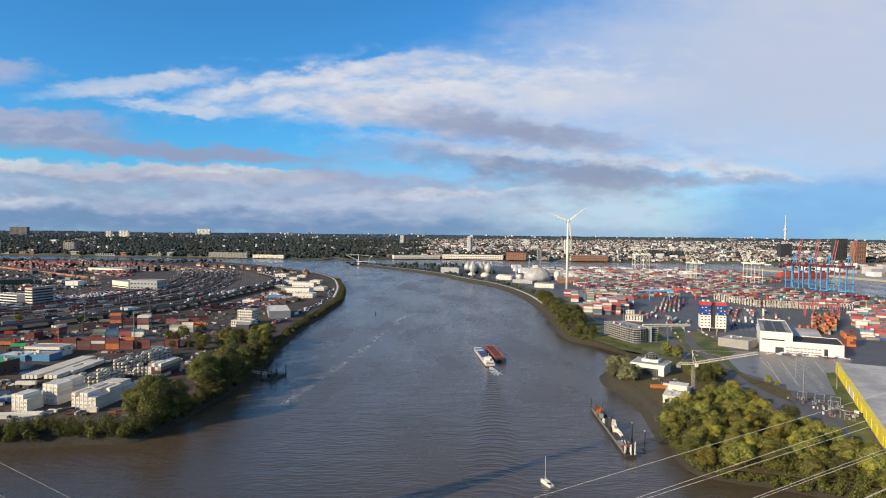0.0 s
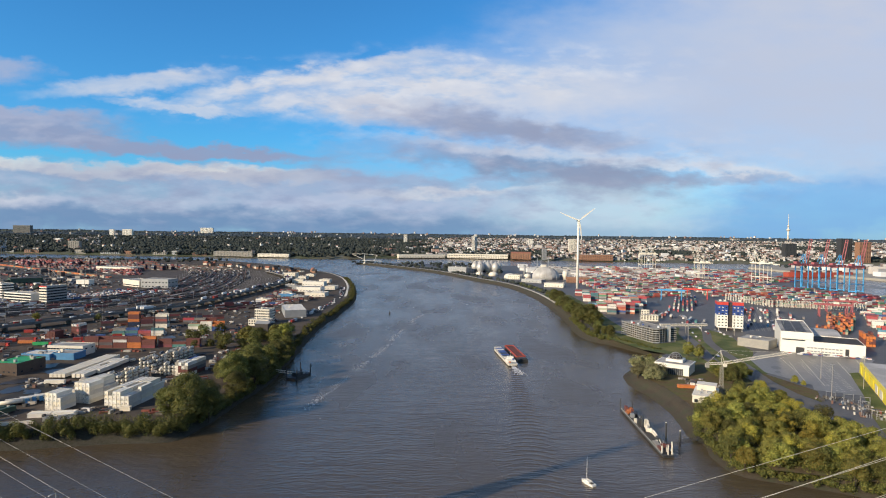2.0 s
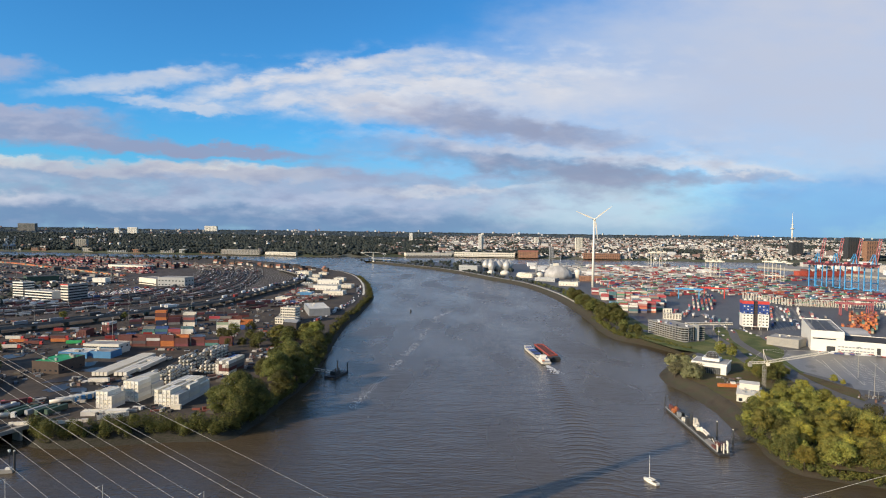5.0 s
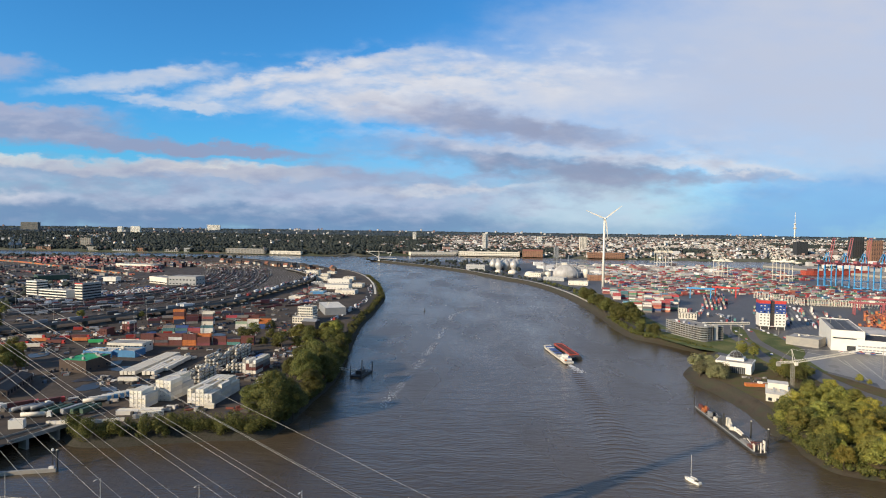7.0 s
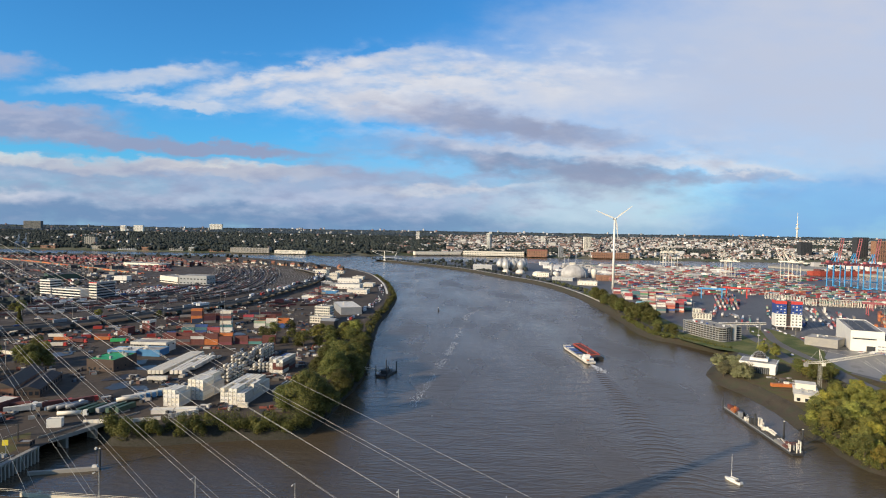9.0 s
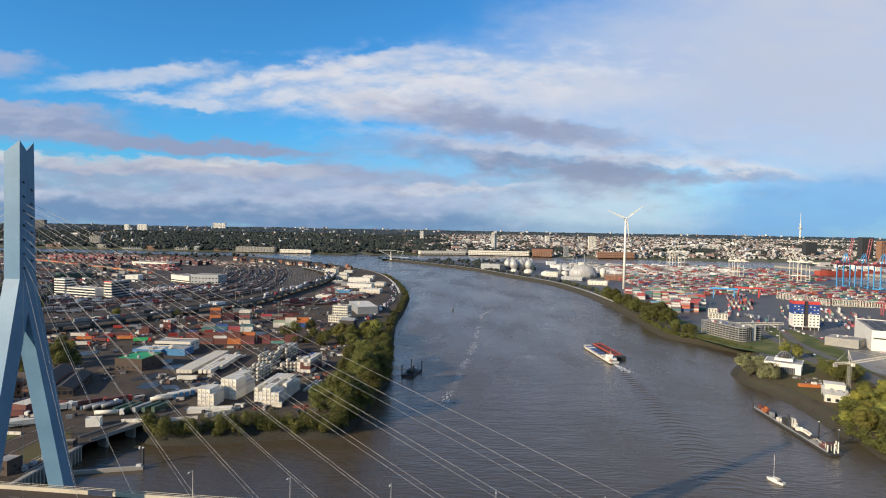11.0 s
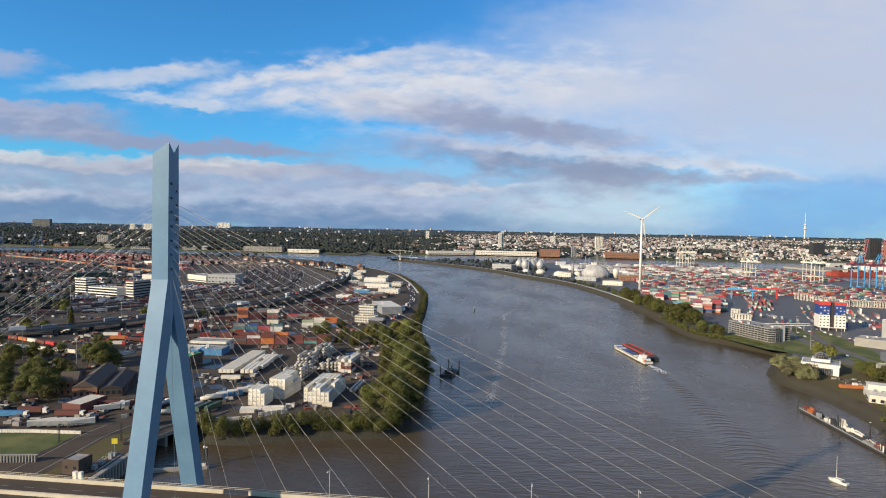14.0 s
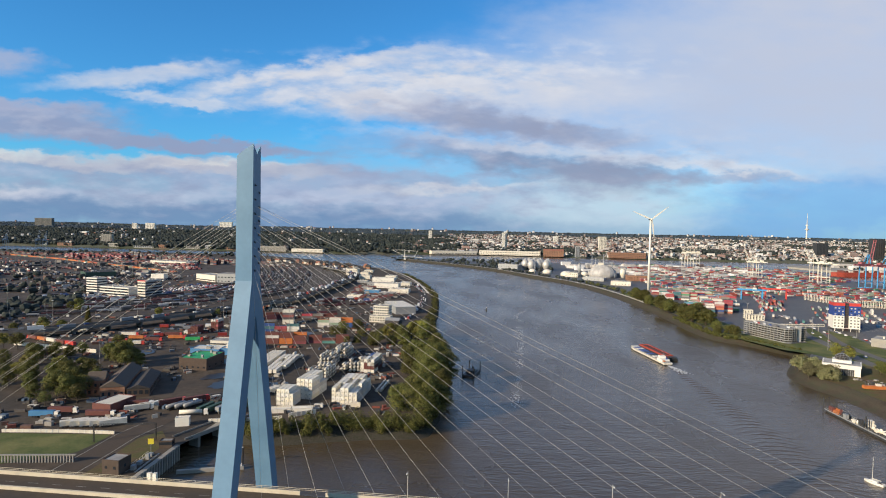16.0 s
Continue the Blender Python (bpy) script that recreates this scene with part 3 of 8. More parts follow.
SHORE_W = [(-285, -420), (-284, 120), (-283, 251), (-280, 290), (-274, 324), (-266, 322), (-256, 312), (-234, 311), (-194, 320), (-172, 321), (-157, 326), (-150, 350), (-147, 378), (-141, 425), (-138, 461),
           (-141, 552), (-146, 695), (-142, 786), (-139, 900), (-139, 990), (-148, 1082), (-167, 1222), (-205, 1402), (-264, 1557), (-332, 1653), (-395, 1739), (-494, 1887), (-612, 2003), (-760, 2118), (-914, 2158)]
SHORE_E = [(-262, 2082), (-246, 2068), (-97, 1845), (9, 1657), (90, 1432), (150, 1260), (172, 1073), (172, 905), (164, 767), (156, 688), (158, 636), (174, 612), (187, 582), (196, 557), (173, 521), (146, 483),
           (138, 450), (142, 419), (141, 380), (136, 350), (133, 332), (136, 324), (132, 305), (131, 284), (140, 275), (160, 266), (185, 252), (260, 215), (420, 120), (480, -420)]


def shift(line, w):
    out = []
    for i, (x, y) in enumerate(line):
        (xa, ya), (xb, yb) = line[max(i - 1, 0)], line[min(i + 1, len(line) - 1)]
        d = math.hypot(xb - xa, yb - ya) or 1
        out.append((x - (yb - ya) / d * w, y + (xb - xa) / d * w))
    return out


def bank_mesh(name, line, widths, top, mat, label):
    """A sloping bank from below the water up to the land, with a little unevenness."""
    g = G()
    rows = [shift(line, w) for w, _ in widths]
    n = len(line)
    for r, (w, z) in zip(rows, widths):
        g.v += [(x + noise.noise((x * 0.08, y * 0.08, w)) * 1.2, y + noise.noise((x * 0.08, y * 0.08, w + 9)) * 1.2, z + (noise.noise((x * 0.2, y * 0.2, w)) * 0.35 if 0 < z < top else 0)) for x, y in r]
    for j in range(len(rows) - 1):
        g.f += [(j * n + i, j * n + i + 1, (j + 1) * n + i + 1, (j + 1) * n + i) for i in range(n - 1)]
    return tagged(g.put(name, mat, smooth=True), label, "river bank", kind="structure")


def dense(line, step):
    return [(x, y) for x, y, _ in along(line, step)] + [line[-1]]


west = dense(SHORE_W[:4], 25)[:-1] + dense(smoothline(SHORE_W[4:]), 6)
east = dense(smoothline(SHORE_E), 6)
quay_part = [p for p in west if p[1] < 318 and p[0] < -270]
west_soft = west[len(quay_part):]
bank_mesh("bank_west", west_soft, [(-3, -1.5), (0, 0), (3.5, 1.8), (7, 4.4), (10, LEFT_Z), (12, LEFT_Z + 0.02)], LEFT_Z, "riprap", "steep bank of dark stones and weeds above the river")
bank_mesh("bank_east", east, [(-4, -1.5), (0, 0), (4, 0.9), (8, 2.8), (12, RIGHT_Z), (14, RIGHT_Z + 0.02)], RIGHT_Z, "mud", "muddy river beach rising to a grassy bank")


def sheet(poly, z):
    """A level sheet with any outline."""
    vs, _, fs, _, _, _ = delaunay_2d_cdt([Vector(p) for p in poly], [], [list(range(len(poly)))], 1, 0.001)
    g = G()
    g.v = [(v.x, v.y, z) for v in vs]
    g.f = [f if (vs[f[1]] - vs[f[0]]).cross(vs[f[2]] - vs[f[0]]) > 0 else f[::-1] for f in fs]
    return g


land_w = quay_part + shift(west_soft, 10)
g = sheet(land_w + [(-1060, 2165), (-1240, 2185), (-1700, 2190), (-4700, 2320), (-4700, -420)], LEFT_Z)
tagged(g.put("ground_west", "yard"), "worn dark paving of a wide harbour yard", "ground", kind="structure")
land_e = shift(east, 12)
g = sheet(land_e + [(1500, -420), (1500, 560), (900, 900), (845, 1090), (856, 1200), (915, 1480), (990, 1800), (920, 1925), (740, 1950), (500, 1960), (150, 2010), (-150, 2100)], RIGHT_Z)
tagged(g.put("ground_east", "terminal"), "dark paving of a container terminal by the river", "ground", kind="structure")
# quay walls: west basin and terminal
g = G()
for (x0, y0), (x1, y1) in zip(quay_part, quay_part[1:]):
    g.face((x0, y0, -2), (x1, y1, -2), (x1, y1, LEFT_Z), (x0, y0, LEFT_Z))
tagged(g.put("quay_wall_west", "concrete"), "stained concrete quay wall of a basin", "quay wall", kind="structure")
line_q = [(1500, 560), (900, 900), (845, 1090), (856, 1200), (915, 1480), (990, 1800), (920, 1925), (740, 1950), (500, 1960), (150, 2010), (-150, 2100)]
g = G()
for (x0, y0), (x1, y1) in zip(line_q, line_q[1:]):
    g.face((x0, y0, -2), (x1, y1, -2), (x1, y1, RIGHT_Z), (x0, y0, RIGHT_Z))
tagged(g.put("quay_wall_east", "concrete"), "concrete quay wall of the container terminal", "quay wall", kind="structure")
g = G()
g.prism([(1180, 2150), (1120, 2050), (1210, 1500), (1260, 1080), (1900, 700), (4700, 500), (4700, 2150)], -2, 6)
tagged(g.put("ground_far_quay", "concrete"), "flat far quay land across the harbour basin", "ground", kind="structure")

FAR_SHORE = [(-4700, 2720), (-1900, 2640), (-1413, 2570), (-926, 2530), (-436, 2458), (-210, 2560), (45, 2620), (523, 2520), (1200, 2420), (4700, 2350)]


def far_y(x):
    for (xa, ya), (xb, yb) in zip(FAR_SHORE, FAR_SHORE[1:]):
        if xa <= x <= xb:
            return ya + (yb - ya) * (x - xa) / (xb - xa)
    return 2500


def far_z(x, y):
    u = max(0.0, min(1.0, (y - far_y(x)) / (4900 - far_y(x))))
    return 5 + 14 * min(1.0, u * 9) + 80 * u ** 1.05 + 5 * noise.noise((x * 0.0012, y * 0.0012, 0)) * min(1, u * 4)


g = G()
cols, rows = 72, 36
for j in range(rows + 1):
    for i in range(cols + 1):
        x = -4700 + 9400 * i / cols
        y = far_y(x) + (4920 - far_y(x)) * (j / rows) ** 1.2
        g.v.append((x, y, -2 if j == 0 else far_z(x, y)))
g.f += [(j * (cols + 1) + i, j * (cols + 1) + i + 1, (j + 1) * (cols + 1) + i + 1, (j + 1) * (cols + 1) + i) for j in range(rows) for i in range(cols)]
M["fargrass"] = material("far_ground", (0.07, 0.085, 0.045), 0.9, vary=0.35, scale=0.004, tint=(0.11, 0.11, 0.08), fine_k=12)
tagged(g.put("ground_far", "fargrass", smooth=True), "wooded rising ground on the far side of the river", "ground", kind="structure")

# ---- the bridge ----
BR = (-196.4, 126.2)
DECK = 55.8


def leg(sign):
    """One slanting pylon leg with its half of the upper shaft."""
    g = G()
    rows = [(3.0, 6.8, 3.4, 2.1), (38.0, 14.4, 3.3, 2.05), (57.0, 11.1, 3.1, 1.95), (98.3, 1.62, 2.9, 1.85), (105.5, 1.12, 2.2, 1.8)]
    rings = []
    for z, off, thick, half in rows:
        a, b = sign * (off - thick / 2), sign * (off + thick / 2)
        if z > 90:
            a = sign * 0.02
            b = sign * (2.1 + max(0, 105.5 - z) * 0.225)
        rings.append([(-half, a, z), (half, a, z), (half, b, z), (-half, b, z)])
    rings.append([(-1.8, sign * 0.02, 130.2), (1.8, sign * 0.02, 132.3), (1.8, sign * 1.85, 134.3), (-1.8, sign * 1.85, 131.8)])
    k = 0
    for r in rings:
        g.v += r if sign > 0 else r[::-1]
    for j in range(len(rings) - 1):
        g.f += [(j * 4 + i, j * 4 + (i + 1) % 4, j * 4 + 4 + (i + 1) % 4, j * 4 + 4 + i) for i in range(4)]
    g.f += [(3, 2, 1, 0), tuple(range(4 * len(rings) - 4, 4 * len(rings)))]
    return g


bridge = thing("cable_stayed_bridge", BR[0], BR[1], 0, -7.6, "high road bridge with pale blue steel pylons and thin stay cables", "bridge")
for base in (0.0, 325.0):
    py = new("pylon")
    py.parent = bridge
    py.location = (base, 0, 0)
    py["label"] = "pale blue forked steel pylon"
    for sg in (-1, 1):
        leg(sg).put("pylon_leg", "bridge_blue", py)
    G().box(0, 0, 100.6, 2.6, 3.6, 1.2).put("cross_beam", "bridge_blue", py)
    G().box(-0.9, -12.05 + 3.4, 72.0, 0.5, 0.3, 0.35).put("hatch", "dark", py)
    for i in range(13):
        G().tube((1.6, -1.0 + (i % 2) * 2.0, 126 - i * 1.5), (2.1, -1.0 + (i % 2) * 2.0, 125.5 - i * 1.5), 0.16, n=6).put("cable_socket", "dark", py)
for s0, s1 in ((-420, 9.2), (15.2, 620)):
    G().box((s0 + s1) / 2, 8.15, DECK, s1 - s0, 0.35, 0.95).put("parapet", "parapet", bridge, "beige concrete parapet")
G().box(100, -8.15, DECK, 1040, 0.35, 0.95).put("parapet", "parapet", bridge, "beige concrete parapet")
G().box(100, 0.9, DECK + 0.05, 1040, 0.5, 0.8).put("median_barrier", "parapet", bridge)
g = G()
g.hull([(-420, -4.5, DECK - 3.6), (620, -4.5, DECK - 3.6), (620, 4.5, DECK - 3.6), (-420, 4.5, DECK - 3.6)], [(-420, -8.6, DECK - 0.2), (620, -8.6, DECK - 0.2), (620, 8.6, DECK - 0.2), (-420, 8.6, DECK - 0.2)])
g.put("box_girder", "bridge_blue", bridge, "pale blue steel box girder")
G().box(100, 0, DECK - 0.2, 1040, 16.0, 0.25).put("roadway", "deck", bridge, "brown-grey asphalt carriageway")
for k in (-3.9, 4.6):
    g = G()
    for i in range(170):
        g.box(-420 + i * 6.0, k, DECK + 0.054, 2.4, 0.12, 0.01)
    tagged(g.put("lane_marking", "wornwhite", bridge), kind="stuff")
for off in (8.15, -8.15):
    g = G()
    for h in (1.25, 1.6):
        g.tube((-420, off, DECK + h), (620, off, DECK + h), 0.045, n=5)
    for i in range(260):
        g.tube((-420 + i * 4, off, DECK + 0.9), (-420 + i * 4, off, DECK + 1.62), 0.04, n=4)
    g.put("handrail", "parapet", bridge)


def stay(s_deck, z_top, off, base=0.0, r=0.031):
    top = (base + (1.7 if s_deck > base else -1.7), off * 0.14, z_top)
    G().tube(top, (s_deck, off, DECK), r, n=5).put("stay_cable", "cable", bridge)


ANCHORS = (7, 20.6, 35, 50.5, 66, 81, 96, 112, 128, 145.5)
for off in (-7.6, 7.6):
    for i, s in enumerate(ANCHORS):
        stay(s, 105.8 + 1.73 * i, off)
    for s, z in ((180.8, 111.0), (200.6, 107.8), (221.6, 105.6), (242, 103.4), (262, 101.2), (282, 99.0), (302, 97.0)):
        stay(s, z, off, 325.0)
    for s, z in ((-90, 116.4), (-95, 117.9), (-100, 119.4), (-105, 120.9)):
        stay(s, z, off, 0.0, 0.027)
for s in (-27.7, -26.3):
    G().box(s, 8.6, DECK + 0.2, 0.9, 0.7, 2.4).put("cabinet", "white", bridge, "white service cabinet")
lamp = None
for i in range(14):
    lm = G().tube((0, 0, 0), (0, 0, 7.1), 0.10, 0.06, 6)
    lm.tube((0, 0, 7.0), (0, -1.4, 7.2), 0.05, n=5)
    if lamp is None:
        lamp = thing("street_lamp", 0, 0, 0, 0, "slim grey lamp post on the edge of the bridge", "street lamp", "lamps on the bridge")
        lm.put("post", "cable", lamp)
        G().box(0, -1.6, 7.16, 0.22, 0.7, 0.12).put("lantern", "white", lamp)
        first = lamp
    dx, dy = math.cos(radians(-7.6)), math.sin(radians(-7.6))
    s = 34.0 + 22.4 * i
    m = pose(BR[0] + dx * s - dy * 8.4, BR[1] + dy * s + dx * 8.4, DECK - 0.05, 0, 0, -7.6)
    if i == 0:
        lamp.matrix_basis = m
    else:
        copy_thing(first, m)

# ---- trees ----


def crown_mesh(name, seed, r, h, mat, leaves=900, size=0.85, clumps=16, droop=0.0):
    """A crown of leaves in many clumps; the origin is at the foot of the crown."""
    rnd = np.random.RandomState(seed)
    cen = []
    for i in range(clumps):
        a, u = rnd.uniform(0, 6.283), rnd.uniform(-0.65, 1.0)
        k = math.sqrt(max(0, 1 - u * u)) * rnd.uniform(0.45, 0.8)
        cen.append((math.cos(a) * k * r, math.sin(a) * k * r, (u * 0.40 + 0.5) * h, r * rnd.uniform(0.30, 0.52)))
    cen.append((0, 0, h * 0.5, r * 0.55))
    g = G()
    for i in range(leaves):
        cx, cy, cz, cr = cen[rnd.randint(len(cen))]
        d = rnd.normal(size=3)
        d /= np.linalg.norm(d) + 1e-6
        if d[2] < -0.3:
            d[2] *= -0.6
        q = cr * rnd.uniform(0.82, 1.04)
        p = np.array((cx, cy, cz)) + d * np.array((q, q, q * 0.85))
        nrm = d + rnd.normal(size=3) * 0.22
        nrm /= np.linalg.norm(nrm) + 1e-6
        a = np.cross(nrm, rnd.normal(size=3))
        a /= np.linalg.norm(a) + 1e-6
        b = np.cross(nrm, a)
        s = size * rnd.uniform(0.55, 1.15)
        a, b = a * s, b * s * rnd.uniform(0.5, 0.9)
        if droop:
            b[2] -= droop * s
        g.face(p - a * 0.6, p - b * 0.5, p + a * 0.6, p + b * 0.5)
    return g.mesh(name, mat)


def trunk_mesh(name, seed, r, h):
    """A tapered trunk with limbs."""
    rnd = np.random.RandomState(seed)
    g = G()
    g.tube((0, 0, -0.6), (rnd.uniform(-0.2, 0.2), rnd.uniform(-0.2, 0.2), h * 0.45), 0.045 * r + 0.12, 0.03 * r + 0.06, 7)
    for i in range(6):
        a = i * 1.05 + rnd.uniform(-0.3, 0.3)
        z = h * rnd.uniform(0.2, 0.45)
        g.tube((0, 0, z), (math.cos(a) * r * 0.55, math.sin(a) * r * 0.55, z + h * rnd.uniform(0.2, 0.4)), 0.018 * r + 0.05, 0.03, 5)
    return g.mesh(name, "bark")


KINDS = []
for i, (r, h, mat, leaves, size) in enumerate(((5.0, 10.5, "leaf", 3800, 0.58), (6.2, 12.0, "leaf", 4700, 0.60), (4.2, 9.0, "gold", 3100, 0.55), (5.4, 11.0, "gold", 3900, 0.58), (5.6, 12.5, "leaf", 4200, 0.60), (4.6, 8.0, "willow", 3100, 0.55),
                                              (8.6, 21.0, "deepleaf", 10000, 0.66), (10.0, 23.0, "deepleaf", 12500, 0.68), (7.6, 19.0, "deepleaf", 9000, 0.62), (5.6, 11.5, "deepleaf", 3800, 0.50))):
    KINDS.append((trunk_mesh("trunk", 40 + i, r, h * 0.75 + 3), crown_mesh("crown", 10 + i, r, h, mat, leaves, size, 22 + 2 * i), r, h, mat))
TREE_LABEL = {"deepleaf": "tall broad dark green tree on the bank", "leaf": "broad green tree with some yellowing leaves", "gold": "tree turning yellow in autumn", "willow": "pale grey-green willow tree by the water"}


def tree(x, y, z, kind, scale, turn, group, label=""):
    tm, cm, r, h, mat = KINDS[kind]
    t = thing("tree", x, y, z, turn, label or TREE_LABEL[mat], "tree", group)
    t.scale = (scale, scale, scale * (0.92 + 0.16 * random.random()))
    tr = new("trunk", tm)
    tr.parent = t
    cr = new("crown", cm)
    cr.parent = t
    cr.location = (0, 0, 1.6)
    return t


def grove(poly, step, z, kinds, scale, group, seed, keep=1.0):
    rnd = random.Random(seed)
    xs, ys = [p[0] for p in poly], [p[1] for p in poly]
    y = min(ys)
    odd = 0
    while y < max(ys):
        x = min(xs) + (step / 2 if odd else 0)
        while x < max(xs):
            px, py = x + rnd.uniform(-0.38, 0.38) * step, y + rnd.uniform(-0.38, 0.38) * step
            if inside(px, py, poly) and rnd.random() < keep:
                tree(px, py, z, rnd.choice(kinds), scale * rnd.uniform(0.78, 1.2), rnd.uniform(0, 360), group)
            x += step
        y += step * 0.87
        odd = 1 - odd


# east bank woods
EASTWOOD = shift(SHORE_E[19:28], 2.2) + [(300, 228), (250, 262), (228, 280), (219, 308), (216, 345), (222, 372), (207, 408), (192, 404), (178, 380), (160, 368), (146, 345)]
grove(EASTWOOD, 10.4, 2.6, [0, 1, 0, 3, 9, 4, 3, 9, 1, 1], 1.0, "trees of the east bank wood", 3)
grove([(212, 428), (238, 446), (240, 464), (228, 476), (213, 474), (205, 450), (206, 425)], 7.5, 5.6, [9, 9, 0], 0.85, "trees behind the pilot station", 4)
grove([(146, 452), (152, 440), (164, 440), (166, 470), (176, 492), (170, 506), (158, 492)], 7.6, 2.6, [5], 1.2, "willows by the pilot station", 5)
for x, y, k, s in ((222, 532, 4, 0.95), (228, 524, 4, 0.9), (218, 526, 0, 0.7), (224, 516, 4, 0.8), (216, 408, 0, 0.8), (213, 398, 3, 0.9), (256, 430, 3, 0.55), (259, 424, 3, 0.4), (187, 508, 5, 0.5), (180, 517, 0, 0.4)):
    tree(x, y, RIGHT_Z, k, s, x * 7, "single trees east")
# tall trees on the bank below the terminal
re = random.Random(23)
for y0, y1, n, lo, hi in ((925, 1000, 9, 0.75, 1.0), (840, 930, 9, 0.55, 0.8), (685, 840, 26, 0.75, 1.1), (628, 690, 8, 0.45, 0.7)):
    for i in range(n):
        y = re.uniform(y0, y1)
        foot = 172 + (y - 700) * 0.045 if y < 900 else 181 + (y - 900) * 0.06
        tree(foot + re.uniform(-3, 18), y, 2.6, re.choice([6, 7, 8, 8, 6]), re.uniform(lo, hi), re.uniform(0, 360), "trees on the bank below the terminal")
# west bank
for x, y, k, s in ((-160, 348, 7, 1.18), (-173, 353, 8, 1.05), (-149, 353, 6, 1.0), (-157, 372, 6, 0.95), (-147, 396, 8, 1.0), (-154, 411, 7, 1.15), (-143, 425, 6, 1.1), (-160, 432, 8, 1.1), (-152, 450, 7, 1.1),
                   (-146, 474, 6, 1.0), (-160, 484, 7, 0.95), (-144, 500, 8, 0.95), (-152, 520, 6, 0.85), (-168, 512, 6, 0.85), (-174, 500, 8, 0.8), (-148, 545, 6, 0.8), (-162, 462, 6, 0.9), (-170, 436, 6, 0.8), (-172, 476, 8, 0.85), (-208, 546, 6, 0.6), (-224, 560, 8, 0.6), (-190, 548, 6, 0.62), (-178, 540, 7, 0.7)):
    tree(x, y, 1.8, k, s, x * 11, "large trees of the west bank")
grove([(-225, 560), (-200, 575), (-186, 560), (-148, 552), (-146, 610), (-172, 614), (-205, 590), (-228, 575)], 10.0, 5.6, [9, 9, 1], 1.15, "trees behind the tank yard", 9, 0.55)
rb = random.Random(12)
HEDGE, DIKE, BANK = [], [], []
for x, y, a in along(shift(dense(smoothline(SHORE_W[5:12]), 4), 3.6), 1.9):
    HEDGE.append((x + rb.uniform(-1.5, 1.5), y + rb.uniform(-2.0, 7.0), 1.0, rb.uniform(2.8, 5.4), rb.uniform(8.5, 18.5)))
for x, y, a in along(shift(dense(smoothline(SHORE_W[11:16]), 6), 4.0), 1.7):
    HEDGE.append((x + rb.uniform(-3.5, 2.5), y, 0.6, rb.uniform(2.4, 3.8), rb.uniform(5, 10)))
for x, y, a in along(shift(dense(smoothline(SHORE_W[15:23]), 8), 8.0), 3.6):
    DIKE.append((x + rb.uniform(-4.5, 4.5), y + rb.uniform(-2.0, 2.0), 2.0, rb.uniform(2.6, 4.4), rb.uniform(5, 9)))
for x, y, a in along(shift(dense(smoothline(SHORE_E[8:14]), 8), 8.5), 2.0):
    BANK.append((x + rb.uniform(-2, 5), y + rb.uniform(-2.0, 2.0), 3.4, rb.uniform(1.6, 3.4), rb.uniform(2.5, 6)))
for x, y, a in along(shift(dense(smoothline(SHORE_E[5:9]), 8), 28), 7):
    BANK.append((x + rb.uniform(-4, 12), y + rb.uniform(-2.0, 2.0), 5.4, rb.uniform(3, 5), rb.uniform(5, 9)))
for x, y, a in along(shift(dense(smoothline(SHORE_E[19:28]), 8), 7.5), 2.6):
    BANK.append((x + rb.uniform(-2, 6), y + rb.uniform(-3.0, 3.0), 1.4, rb.uniform(2.0, 4.0), rb.uniform(4, 9)))
for x, y, a in along(shift(dense(smoothline(SHORE_E[20:28]), 8), 3.2), 2.2):
    BANK.append((x + rb.uniform(-1, 3), y + rb.uniform(-2.0, 2.0), 0.4, rb.uniform(1.6, 3.2), rb.uniform(3, 7)))
for x, y, a in along(shift(dense(smoothline(SHORE_E[22:29]), 8), 10), 2.0):
    BANK.append((x + rb.uniform(-3, 3), y + rb.uniform(-4.0, 4.0), 4.6, rb.uniform(2.4, 4.4), rb.uniform(5, 10)))
for x, y, s in ((-372, 371, 1.1), (-385, 402, 1.3), (-410, 408, 1.2), (-463, 462, 1.0), (-452, 470, 1.1), (-422, 508, 1.1), (-410, 500, 1.0), (-503, 502, 1.2), (-520, 510, 1.1), (-529, 579, 1.0), (-584, 729, 1.2), (-590, 722, 1.0), (-578, 715, 0.9),
                (-247, 573, 1.1), (-239, 566, 0.9), (-231, 540, 0.7), (-202, 541, 1.1), (-208, 548, 0.9), (-241, 590, 1.2), (-228, 600, 1.2), (-436, 480, 0.9), (-425, 400, 1.2), (-438, 408, 1.1), (-452, 415, 1.0), (-462, 380, 1.1), (-470, 690, 0.9), (-405, 700, 0.7), (-445, 430, 1.2), (-470, 440, 1.0), (-420, 425, 1.1), (-384, 352, 0.7)):
    tree(x, y, LEFT_Z, rb.choice([9, 9, 0]), s, rb.uniform(0, 360), "trees of the west yard")


for x, y, k, s in ((-368, 357, 6, 0.62), (-379, 364, 8, 0.8), (-390, 372, 7, 0.75), (-384, 380, 6, 0.85), (-396, 360, 8, 0.6), (-392, 454, 7, 0.75), (-404, 462, 6, 0.75), (-384, 460, 8, 0.65), (-412, 380, 6, 0.6), (-431, 388, 6, 0.55), (-463, 464, 7, 0.6), (-452, 470, 8, 0.6)):
    tree(x, y, LEFT_Z - 1, k, s, x * 13, "trees of the west yard", "tall dark green tree beside the brick houses")


